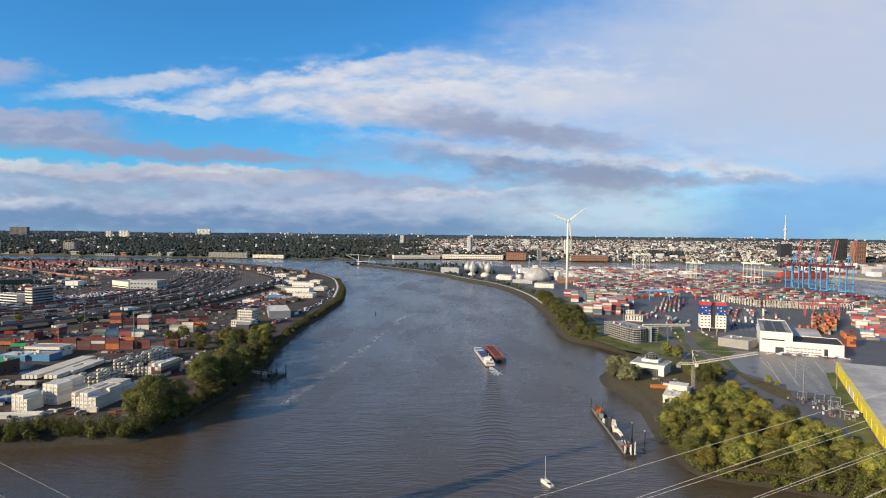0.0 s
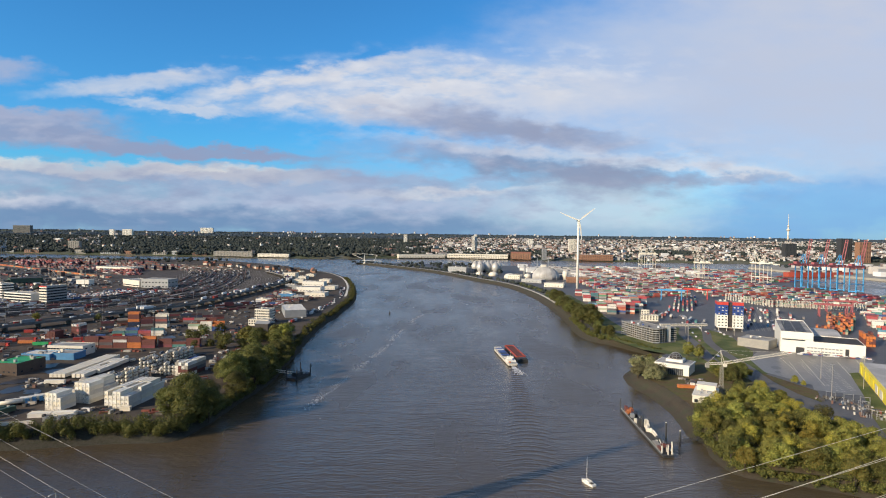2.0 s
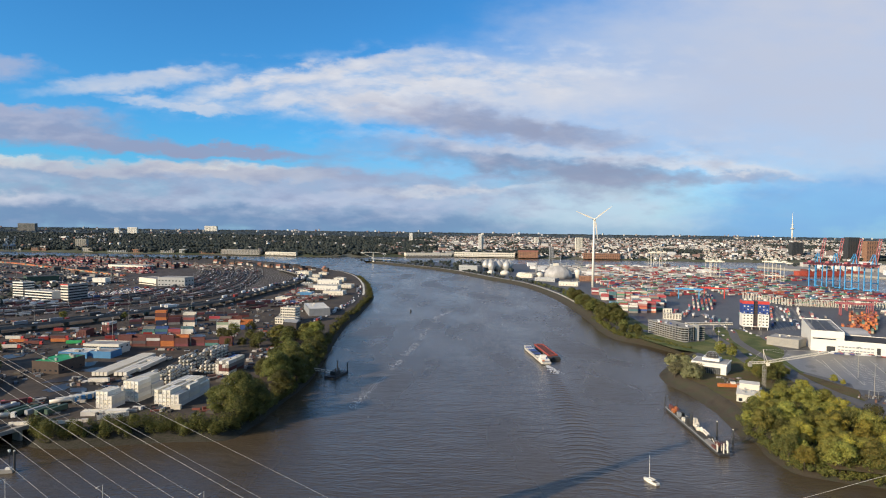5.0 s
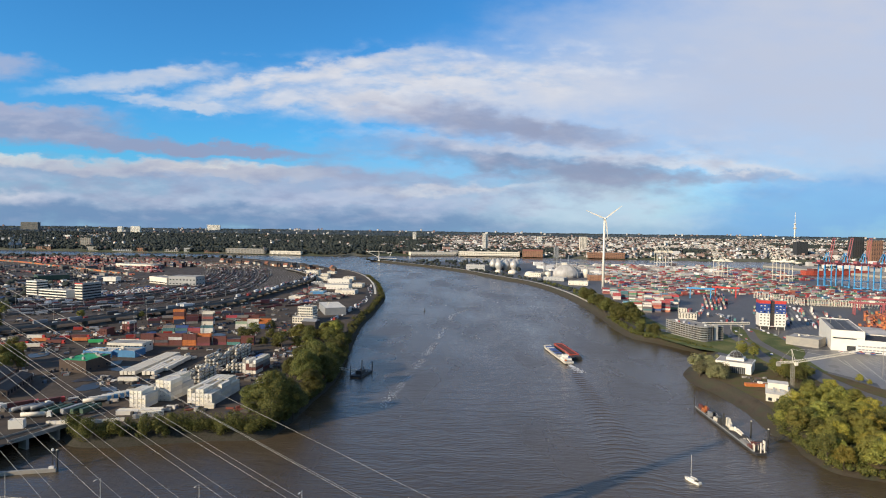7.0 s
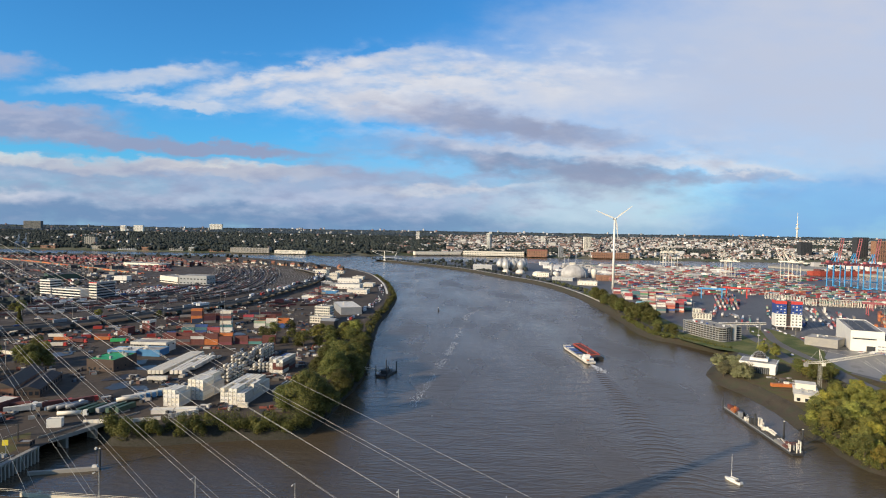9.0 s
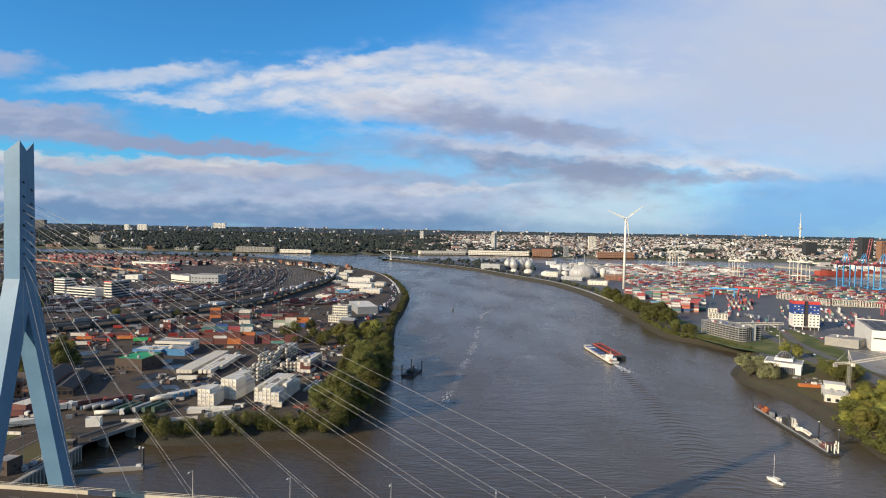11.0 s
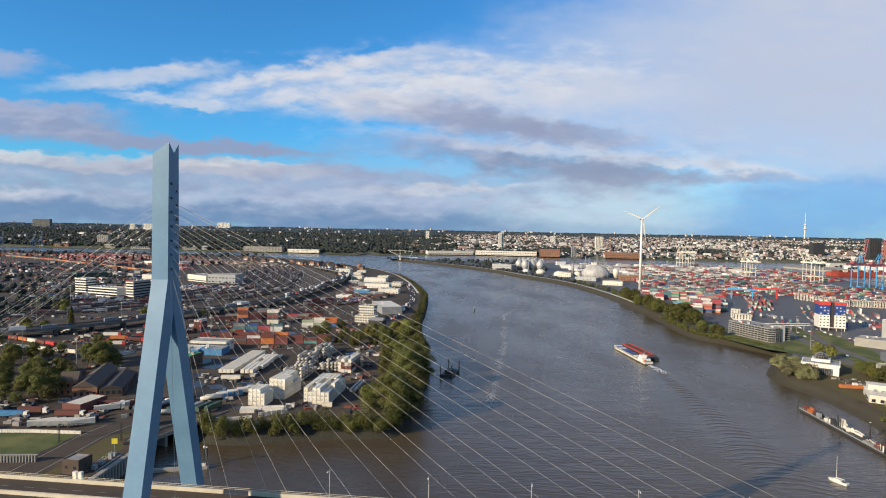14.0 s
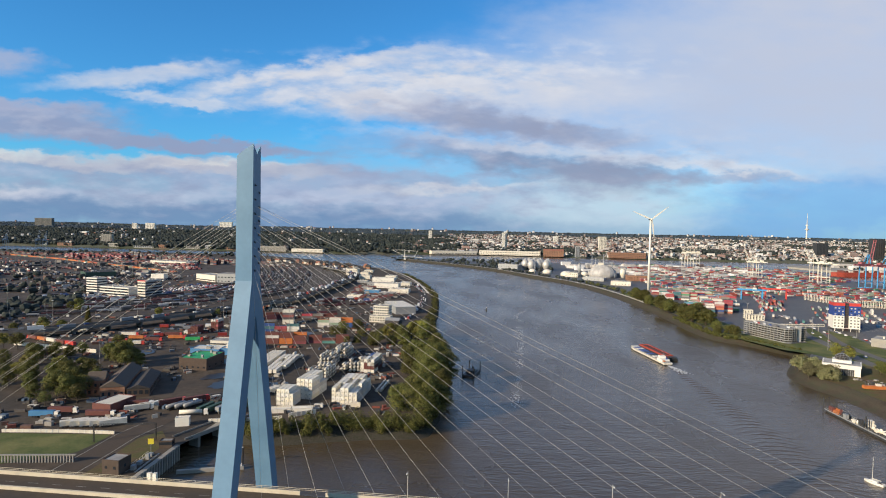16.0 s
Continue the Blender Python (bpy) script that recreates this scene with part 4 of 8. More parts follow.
def spruce(x, y, z, h, r):
    """A conifer: drooping tiers of needled boughs round a straight trunk."""
    rnd = np.random.RandomState(int(abs(x)))
    t = thing("tree", x, y, z, 0, "tall dark conical spruce standing by the road", "tree", "trees of the west yard")
    G().tube((0, 0, -0.5), (0, 0, h * 0.95), 0.35, 0.05, 7).put("trunk", "bark", t)
    g = G()
    for i in range(2600):
        u = rnd.random_sample() ** 0.75
        q = r * (1 - u) * rnd.uniform(0.55, 1.05) + 0.15
        a = rnd.uniform(0, 6.283)
        p = np.array((math.cos(a) * q, math.sin(a) * q, 1.5 + u * (h - 1.5) - q * 0.25))
        d = np.array((math.cos(a), math.sin(a), -0.45)) * rnd.uniform(0.5, 0.9)
        w = np.array((-math.sin(a), math.cos(a), rnd.uniform(-0.3, 0.3))) * rnd.uniform(0.25, 0.45)
        g.face(p - d * 0.5, p - w, p + d * 0.7, p + w)
    g.put("crown", "deepleaf", t)


spruce(-503, 606, LEFT_Z, 24, 5.2)
spruce(-511, 618, LEFT_Z, 19, 4.6)
for x, y, k, s in ((-372, 384, 8, 0.72), (-398, 396, 7, 0.8), (-408, 400, 6, 0.7), (-401, 420, 8, 0.75), (-384, 446, 6, 0.7), (-376, 452, 8, 0.62), (-398, 470, 7, 0.66), (-425, 402, 8, 0.7), (-442, 396, 6, 0.7), (-455, 452, 7, 0.7), (-470, 470, 8, 0.7), (-440, 470, 6, 0.6), (-520, 590, 6, 0.6), (-545, 600, 7, 0.6), (-560, 580, 8, 0.6)):
    tree(x, y, LEFT_Z - 1.5, k, s, x * 5, "trees of the west yard", "tall dark green tree beside the brick houses")


def shrubs(name, rows, mat, per, size, label, seed):
    """Leafy scrub as one mass: rows of x, y, foot, half width, height."""
    rnd = np.random.RandomState(seed)
    g = G()
    for x, y, z, r, h in rows:
        lobes = [(rnd.uniform(-0.5, 0.5) * r, rnd.uniform(-0.5, 0.5) * r, h * rnd.uniform(0.35, 0.72), r * rnd.uniform(0.4, 0.7)) for _ in range(6)]
        for i in range(per):
            cx, cy, cz, cr = lobes[rnd.randint(6)]
            d = rnd.normal(size=3)
            d /= np.linalg.norm(d) + 1e-6
            p = np.array((x + cx, y + cy, z + cz)) + d * np.array((cr, cr, cr * 1.15))
            p[2] = max(p[2], z - 1)
            a = np.cross(d + rnd.normal(size=3) * 0.4, rnd.normal(size=3))
            a /= np.linalg.norm(a) + 1e-6
            b = np.cross(d, a)
            s = size * rnd.uniform(0.6, 1.2)
            g.face(p - a * s * 0.6, p - b * s * 0.45, p + a * s * 0.6, p + b * s * 0.45)
    return tagged(g.put(name, mat), label, "bushes", kind="stuff")


shrubs("hedge", HEDGE, "deepleaf", 760, 0.56, "dense green and yellowing scrub along the west bank", 5)
shrubs("dike_bushes", DIKE, "deepleaf", 200, 0.9, "dark green scrub along the river dike", 6)
shrubs("bank_scrub", BANK, "deepleaf", 240, 0.62, "green scrub along the east bank", 7)

# ---- buildings ----


def facing(p0, p1):
    return math.hypot(p1[0] - p0[0], p1[1] - p0[1]), math.degrees(math.atan2(p1[1] - p0[1], p1[0] - p0[0]))


def building(name, p0, p1, depth, h, z, label, category, wall="white", roof="roofgrey", floors=0, bays=0, side_bays=0, window=(1.4, 1.5), parapet=0.5, units=0, first=1.6, seed=1, group="", gable=0.0, ridge_back=False):
    """A block with its front wall from p0 to p1 as seen from the river side; windows one by one, roof, parapet and roof units."""
    L, rz = facing(p0, p1)
    t = thing(name, p0[0], p0[1], z, rz, label, category, group)
    G().box(L / 2, depth / 2, -0.5, L, depth, h + 0.5).put("wall", wall, t)
    if gable and ridge_back:
        G().gable(L / 2, depth / 2, h, depth, L, gable, 90).put("roof", roof, t)
    elif gable:
        G().gable(L / 2, depth / 2, h, L, depth, gable).put("roof", roof, t)
    else:
        g = G()
        for x, y, sx, sy in ((L / 2, 0.15, L + 0.1, 0.3), (L / 2, depth - 0.15, L + 0.1, 0.3), (0.15, depth / 2, 0.3, depth - 0.6), (L - 0.15, depth / 2, 0.3, depth - 0.6)):
            g.box(x, y, h, sx, sy, parapet)
        g.put("parapet", wall, t)
        G().box(L / 2, depth / 2, h, L - 0.7, depth - 0.7, 0.12).put("roof", roof, t)
    rnd = random.Random(seed)
    for i in range(units):
        a, b, c = rnd.uniform(1.2, 3.5), rnd.uniform(1.2, 3.0), rnd.uniform(0.8, 2.2)
        G().box(rnd.uniform(2.5, max(2.6, L - 2.5)), rnd.uniform(2, max(2.1, depth - 2)), h + 0.12, a, b, c).put("roof_unit", rnd.choice(["grey", "dirty_white", "concrete"]), t)
    if floors:
        w, wh = window
        me_f = G().box(0, 0, 0, w, 0.16, wh).mesh("window", "glass")
        me_s = G().box(0, 0, 0, 0.16, w, wh).mesh("window", "glass")
        fh = (h - first + 0.4) / floors
        for k in range(floors):
            q = first + k * fh
            for i in range(bays):
                o = new("window", me_f)
                o.parent, o.location = t, (L * (i + 0.5) / bays, -0.02, q)
            for i in range(side_bays):
                for x in (-0.02, L + 0.02):
                    o = new("window", me_s)
                    o.parent, o.location = t, (x, depth * (i + 0.5) / side_bays, q)
    return t


# office tower with navy and red upper floors
tower = thing("office_tower", 321.5, 678, RIGHT_Z, -17, "white office tower with navy upper floors and a red roof band", "office building")
for x0, x1 in ((0, 11.4), (16.4, 27.8)):
    G().box((x0 + x1) / 2, 8, 0, x1 - x0 - 0.5, 15.5, 3.4).put("ground_floor", "dark", tower)
    G().box((x0 + x1) / 2, 8, 3.4, x1 - x0, 16, 15.1).put("wall", "white", tower)
    G().box((x0 + x1) / 2, 8, 18.5, x1 - x0 + 0.1, 16.1, 11.5).put("cladding", "navy", tower, "navy blue facade panels")
    G().box((x0 + x1) / 2, 8, 30.0, x1 - x0 + 0.4, 16.4, 3.6).put("roof_band", "red", tower, "red roof band")
    G().box((x0 + x1) / 2, 8, 33.6, x1 - x0 - 0.6, 15.4, 0.15).put("roof", "roofgrey", tower)
    wm = G().box(0, 0, 0.2, 1.7, 0.2, 1.2).mesh("window", "glass")
    lm = G().box(0, 0, 0.2, 1.6, 0.2, 1.2).mesh("window", "cream")
    for f in range(1, 8):
        for b in range(3):
            o = new("window", wm if f < 5 else (lm if (b + f) % 3 else wm))
            o.parent, o.location = tower, (x0 + (x1 - x0) * (b + 0.5) / 3, -0.06, 1.6 + 3.55 * f)
G().box(13.9, 9, 0, 5.0, 14, 33.0).put("stair_core", "dark", tower, "dark recessed stair core")
for i in range(10):
    G().box(13.9, 1.7, 1.5 + i * 3.2, 4.8, 0.5, 0.3).put("landing", "rust", tower)
for x in (1.5, 10, 18, 26.5):
    G().box(x, -1.2, 0, 0.5, 0.5, 3.6).put("column", "white", tower)
G().box(13.9, -1.0, 3.6, 28, 2.2, 0.4).put("canopy", "white", tower)
for x in (4, 9, 25):
    G().box(x, 8, 33.7, 2.4, 3.0, 1.8).put("roof_unit", "dirty_white", tower)

# big white workshop: a low front wing and a tall block behind it
shop = thing("white_workshop", 323, 557, RIGHT_Z, -28, "large white workshop hall with a grey flat roof", "industrial building")
G().box(47.5, 21, 0, 41, 42, 11.0).put("front_wing", "white", shop)
G().box(47.5, 21, 11.0, 40, 41, 0.2).put("roof", "tile", shop, "dark roof of the low wing")
for y in (0.2, 41.8):
    G().box(47.5, y, 11.0, 41, 0.4, 0.7).put("parapet", "white", shop)
G().box(67.8, 21, 11.0, 0.4, 41.0, 0.7).put("parapet", "white", shop)
G().box(13.5, 46, 0, 27, 92, 19.0).put("tall_block", "white", shop)
for y in (0.2, 91.8):
    G().box(13.5, y, 19.0, 27, 0.4, 0.9).put("parapet", "white", shop)
for x in (0.2, 26.8):
    G().box(x, 46, 19.0, 0.4, 91, 0.9).put("parapet", "white", shop)
G().box(13.5, 46, 19.0, 26, 91, 0.2).put("roof", "roofgrey", shop)
for i in range(2):
    for j in range(7):
        G().box(8.5 + i * 9.5, 10 + j * 11, 19.2, 8.2, 9.6, 0.35).put("roof_panel", "dark", shop, "dark solar panel")
G().box(41, 70, 0, 28, 56, 12).put("side_hall", "dirty_white", shop)
G().gable(41, 70, 12, 28, 56, 2.0).put("side_roof", "paleroof", shop)
G().box(16.5, -0.05, 0, 7.0, 0.3, 5.4).put("gate", "dark", shop, "dark open gate")
G().box(11, -0.05, 11.6, 19, 0.3, 1.1).put("window_strip", "glass", shop)
G().box(13.5, -0.25, 13.2, 27.2, 0.5, 0.25).put("ledge", "cream", shop)
G().box(54, -0.05, 0, 3.0, 0.3, 7.0).put("door", "dark", shop)
for i in range(10):
    for z in (2.0, 5.2):
        G().box(23 + i * 2.9, -0.05, z, 2.2, 0.3, 1.2).put("window", "grey", shop)

# multi-storey car park: open decks, rails and a white stair block
park = thing("car_park", 213, 595, RIGHT_Z, 0, "open grey multi-storey car park with stacked decks", "car park")
deck_poly = [(-14, 54), (-7, 22), (0, 0), (6, -1), (14, 4), (18, 12), (16, 26), (8, 58)]
for k in range(7):
    G().prism(deck_poly, k * 2.3, k * 2.3 + 0.28).put("deck", "concrete", park)
    g = G()
    for (xa, ya), (xb, yb) in zip(deck_poly, deck_poly[1:] + deck_poly[:1]):
        n, a = facing((xa, ya), (xb, yb))
        g.box((xa + xb) / 2, (ya + yb) / 2, k * 2.3 + 0.28, n, 0.16, 0.5, a)
    g.put("guard_rail", "grey", park)
for x, y, a in along([deck_poly[0], deck_poly[1], deck_poly[2], deck_poly[3], deck_poly[4], deck_poly[5], deck_poly[6]], 4.2):
    G().box(x + 0.25, y + 0.1, 0, 0.35, 0.35, 15.2, a).put("column", "concrete", park)
G().box(3, 30, 0.3, 9, 38, 13.4).put("inner_core", "dark", park)
G().box(19.8, 10, 0, 4.0, 5, 16.4).put("stair_block", "steel", park, "pale glazed stair block")
G().box(25.6, 16, 0, 6.4, 9.4, 13.6).put("ramp_block", "dark", park)
for k in range(7):
    G().box(25.6, 15.8, k * 2.2, 7.2, 10.4, 0.6).put("ramp_deck", "concrete", park)
rc = random.Random(4)
g = G()
for i in range(8):
    u, w = rc.random(), rc.random()
    g.box(-10 + u * 13 + w * 10, 50 - u * 44 + w * 2, 14.1, 1.8, 4.3, 1.4, -16)
tagged(g.put("parked_car", "cars", park), kind="stuff")

# footbridge on posts from the car park to the tower
fb = thing("footbridge", 244, 640, RIGHT_Z, 24, "white covered footbridge on slim posts", "footbridge")
L, rz = facing((262, 700), (307, 663))
fb.matrix_basis = pose(250, 668, RIGHT_Z, 0, 0, facing((250, 668), (306, 672))[1])
G().box(28, 0, 6.0, 57, 2.6, 2.6).put("gallery", "dirty_white", fb)
G().box(28, -1.35, 7.0, 56, 0.1, 0.9).put("window_band", "glass", fb)
for x in (2, 18, 34, 50):
    G().box(x, 0, 0, 0.6, 0.9, 6.0).put("post", "concrete", fb)

# pilot station with a glazed dome
pilot = thing("pilot_station", 166.2, 468.5, RIGHT_Z - 1, -36, "low white building with a lattice dome on its roof", "office building")
L = 25.5
G().box(L / 2, 11, 0, L, 22, 8.2).put("wall", "white", pilot)
G().box(L / 2, 11, 8.2, L + 1.2, 23, 1.3).put("roof_edge", "white", pilot)
G().box(L / 2, 11, 9.5, L - 0.6, 21, 0.15).put("roof", "roofgrey", pilot)
G().box(L * 0.56, -0.1, 1.0, 14, 0.4, 5.2).put("gate", "dark", pilot, "wide dark gate with a grille")
for i in range(9):
    G().box(L * 0.56 - 6 + i * 1.5, -0.35, 1.0, 0.2, 0.2, 5.2).put("grille_bar", "grey", pilot)
G().box(L * 0.5, 13, 9.6, 13, 12, 2.2).put("upper_storey", "white", pilot)
g = G()
R = 5.2
for k in range(10):
    a = k * math.pi / 5
    pts = [(L * 0.5 + R * math.cos(a) * math.cos(b), 13 + R * math.sin(a) * math.cos(b), 12.2 + R * 0.85 * math.sin(b)) for b in [i * math.pi / 12 for i in range(7)]]
    for p, q in zip(pts, pts[1:]):
        g.tube(p, q, 0.12, n=4)
for b in (0.0, 0.4, 0.8, 1.15):
    pts = [(L * 0.5 + R * math.cos(a) * math.cos(b), 13 + R * math.sin(a) * math.cos(b), 12.2 + R * 0.85 * math.sin(b)) for a in [i * math.pi / 8 for i in range(17)]]
    for p, q in zip(pts, pts[1:]):
        g.tube(p, q, 0.1, n=4)
g.put("dome_lattice", "grey", pilot)
G().lathe(L * 0.5, 13, [(4.8, 11.8), (4.5, 13.6), (3.3, 15.2), (1.6, 16.0), (0.2, 16.2)], 16).put("dome_glass", "tile", pilot, smooth=True)
for i in range(6):
    G().box(-0.05, 2.5 + i * 3.2, 4.0, 0.3, 1.8, 1.6).put("window", "glass", pilot)

# small white boathouse and orange container on the bank
bh = thing("boathouse", 156, 383, RIGHT_Z - 1.5, -30, "small white flat-roofed boathouse among the trees", "building")
bh.scale = (1.2, 1.2, 1.15)
G().box(7, 12, 0, 12, 22, 5.4).put("wall", "cream", bh)
G().box(7, 12, 5.4, 12.6, 22.6, 0.4).put("roof", "dirty_white", bh)
for x, y, w in ((4, 6, 1.6), (9, 9, 2.4), (5, 12, 1.2)):
    G().box(x, y, 5.8, w, w * 0.8, 1.2).put("roof_unit", "grey", bh)
G().box(7, 18.5, 5.8, 10, 8, 2.8).put("upper_floor", "cream", bh)
G().box(7, 18.5, 8.6, 10.5, 8.5, 0.4).put("upper_roof", "dirty_white", bh)
for x in (3, 7, 11):
    G().box(x, 0.95, 1.8, 1.8, 0.3, 1.8).put("window", "glass", bh)
    G().box(0.95, x + 2, 1.8, 0.3, 1.8, 1.6).put("window", "glass", bh)
building("low_shed", (296, 585), (315, 563), 24, 8.0, RIGHT_Z, "low beige storage shed with a flat grey roof", "shed", "concrete", "roofgrey", units=3)

# yellow warehouse
wh = thing("yellow_warehouse", 336, 470, RIGHT_Z, 0, "long warehouse with bright yellow walls and a pale grey roof", "warehouse")
wp = [(0, 0), (-97, -174), (170, -323), (267, -149)]
G().prism(wp, -0.3, 8.6).put("wall", "yellow", wh)
G().prism([(x * 0.985 + 1, y * 0.985 - 1.5) for x, y in wp], 8.6, 8.9).put("roof", "paleroof", wh)
n, a = facing(wp[0], wp[1])
for i in range(12):
    u = (i + 0.5) / 12
    G().box(wp[1][0] * u - 0.3, wp[1][1] * u + 0.2, 1.0, 9.0, 0.35, 5.5, a).put("wall_panel", "cream" if i in (4, 5) else "yellow", wh)
for i in range(7):
    for j in range(4):
        G().box(-97 * (i + 0.6) / 7 + 30 + j * 38, -174 * (i + 0.6) / 7 - 20 - j * 21, 8.9, 2.4, 3.4, 0.5, a).put("skylight", "white", wh)

# slewing crane by the boathouse
cr = thing("tower_crane", 184.5, 398, RIGHT_Z - 0.5, 0, "grey-white lattice tower crane with a long level jib", "crane")
G().truss((0, 0, 0), (0, 0, 22), 1.7, 11, 0.10).put("mast", "concrete", cr)
G().truss((0, 0, 23.5), (46, 2, 30.5), 1.3, 20, 0.1, 1.6).put("jib", "dirty_white", cr)
G().truss((0, 0, 23.5), (-11, -0.5, 23.3), 1.3, 5, 0.1, 1.2).put("counter_jib", "dirty_white", cr)
G().box(-10.5, -0.5, 20.8, 2.4, 1.6, 2.6).put("counterweight", "concrete", cr)
G().box(1.6, -1.2, 21.4, 1.8, 1.8, 2.2).put("cab", "dirty_white", cr)
g = G()
g.tube((0, 0, 23), (-1.2, 0, 32.5), 0.16, n=5).tube((2, 0, 23.5), (-1.2, 0, 32.5), 0.16, n=5).tube((-1.2, 0, 32.5), (24, 1, 27.6), 0.05, n=4).tube((-1.2, 0, 32.5), (44, 2, 31), 0.05, n=4).tube((-1.2, 0, 32.5), (-10, -0.5, 24), 0.06, n=4)
g.put("tie_frame", "dirty_white", cr)
G().box(0, 0, -0.2, 5.0, 5.0, 1.0).put("base", "concrete", cr)

# wind turbine
wt = thing("wind_turbine", 272, 1128, RIGHT_Z, 0, "tall white wind turbine with three blades", "wind turbine")
G().tube((0, 0, 0), (0, 0, 135), 2.7, 1.7, 20).put("tower", "white", wt, smooth=True)
G().hull([(-1.9, -4.5, 134.6), (1.9, -4.5, 134.6), (2.1, 6.5, 135.0), (-2.1, 6.5, 135.0)], [(-1.7, -4.5, 138.6), (1.7, -4.5, 138.6), (1.8, 6.5, 139.2), (-1.8, 6.5, 139.2)]).put("nacelle", "white", wt)
rotor = G().lathe(0, 0, [(0.5, -1.9), (1.8, -0.9), (2.1, 0.4), (1.8, 1.6)], 12).put("hub", "white", wt, smooth=True)
rotor.matrix_basis = pose(0, -5.8, 136.8, -90, 0, 0)
for k in range(3):
    a = radians(38 + 120 * k)
    d, q = Vector((math.cos(a), 0, math.sin(a))), Vector((-math.sin(a), 0, math.cos(a)))
    g = G()
    rings = []
    for u, w, th in ((1.0, 1.4, 1.2), (6, 2.0, 0.9), (11, 3.2, 0.7), (22, 2.4, 0.45), (32, 1.6, 0.25), (41, 0.6, 0.1)):
        c = Vector((0, -6.0, 136.8)) + d * u
        rings.append([c - q * w * 0.35 - Vector((0, th / 2, 0)), c + q * w * 0.65 - Vector((0, th / 4, 0)), c + q * w * 0.65 + Vector((0, th / 4, 0)), c - q * w * 0.35 + Vector((0, th / 2, 0))])
    for r0, r1 in zip(rings, rings[1:]):
        g.hull(r0, r1)
    g.put("blade", "white", wt)

# sewage works: egg-shaped digesters, domes, silo block
for i, (x, y) in enumerate(((116, 1640), (131, 1662), (148, 1678), (163, 1660), (181, 1640), (128, 1610), (150, 1625), (170, 1612))):
    e = thing("digester_tank", x, y, RIGHT_Z, 0, "egg-shaped bright metal digester tank", "tank", "egg-shaped tanks")
    G().lathe(0, 0, [(3.5, 0), (8, 6), (10.8, 13), (11, 18), (8.8, 24), (5, 28.5), (2.2, 30.5), (2.0, 32)], 20).put("shell", "steel", e, smooth=True)
    G().box(0, 0, 31.5, 3.0, 3.0, 1.6).put("cap", "grey", e)
for x, y, r, h in ((152, 1510, 12, 11), (186, 1440, 15, 12), (120, 1545, 10, 9)):
    d = thing("gas_dome", x, y, RIGHT_Z, 0, "low white dome tank", "tank", "dome tanks")
    G().lathe(0, 0, [(r, 0), (r, h * 0.35), (r * 0.92, h * 0.6), (r * 0.66, h * 0.85), (r * 0.3, h * 0.97), (0.3, h)], 20).put("shell", "dirty_white", d, smooth=True)
store = thing("storage_dome", 270, 1420, RIGHT_Z, 0, "large whitish round storage dome with a conveyor tower", "storage dome")
G().lathe(0, 0, [(33, 0), (33, 9), (30.5, 15), (26, 21), (19, 26.5), (12, 29.5), (5, 31), (4.6, 33)], 28).put("shell", "paleroof", store, smooth=True)
for k in range(14):
    a = k * math.pi / 7
    g = G()
    pr = [(33.2, 0.5), (33.2, 9), (30.7, 15.1), (26.2, 21.1), (19.2, 26.7), (12.2, 29.7)]
    for (r0, z0), (r1, z1) in zip(pr, pr[1:]):
        g.tube((r0 * math.cos(a), r0 * math.sin(a), z0), (r1 * math.cos(a), r1 * math.sin(a), z1), 0.35, n=5)
    g.put("rib", "steel", store)
G().box(-6, -2, 28.5, 12, 8, 7).put("head_house", "dirty_white", store)
G().truss((20, -6, 0), (20, -6, 38), 4.0, 9, 0.35).put("conveyor_tower", "grey", store)
G().truss((20, -6, 36), (0, -2, 33), 2.4, 6, 0.25).put("conveyor_gallery", "grey", store)
G().lathe(46, -8, [(7, 0), (7, 18), (4, 21), (0.5, 22)], 16).put("side_silo", "dirty_white", store, smooth=True)
G().lathe(-44, 6, [(8, 0), (8, 9), (5, 12), (0.5, 13)], 16).put("side_silo", "dirty_white", store, smooth=True)
for x, y, h, rr in ((262, 1490, 48, 1.2), (272, 1492, 44, 1.0), (286, 1470, 52, 1.2), (228, 1480, 30, 3.0), (118, 1500, 30, 1.4)):
    s = thing("chimney", x, y, RIGHT_Z, 0, "slim grey steel chimney", "chimney")
    G().tube((0, 0, 0), (0, 0, h), rr, rr * 0.8, 10).put("shaft", "grey", s, smooth=True)
    G().tube((0, 0, h), (0, 0, h + 0.6), rr * 0.95, rr * 0.95, 10).put("rim", "dark", s)
building("works_hall", (40, 1640), (88, 1600), 26, 15, RIGHT_Z, "grey works hall beside the digesters", "industrial building", "grey", "roofgrey", 2, 8, 4, units=4)
building("works_hall", (176, 1415), (204, 1404), 30, 10, RIGHT_Z, "pale works hall with a flat roof", "industrial building", "dirty_white", "roofgrey", 2, 6, 4, units=3, seed=3)
building("works_hall", (196, 1330), (236, 1300), 22, 7, RIGHT_Z, "low grey works hall by the dike", "industrial building", "grey", "dirty_white", 1, 6, 3, units=2, seed=4)
building("works_hall", (225, 1215), (262, 1200), 22, 8, RIGHT_Z, "low pale works hall by the turbine", "industrial building", "dirty_white", "roofgrey", 1, 6, 3, units=3, seed=5)
building("works_hall", (300, 1330), (350, 1322), 30, 12, RIGHT_Z, "brown works hall behind the turbine", "industrial building", "brick", "roofgrey", 2, 8, 4, units=3, seed=6)
building("gate_house", (258, 752), (278, 744), 10, 7, RIGHT_Z, "stepped white gate building of the terminal", "office building", "cream", "roofgrey", 3, 6, 2, units=2, seed=7)
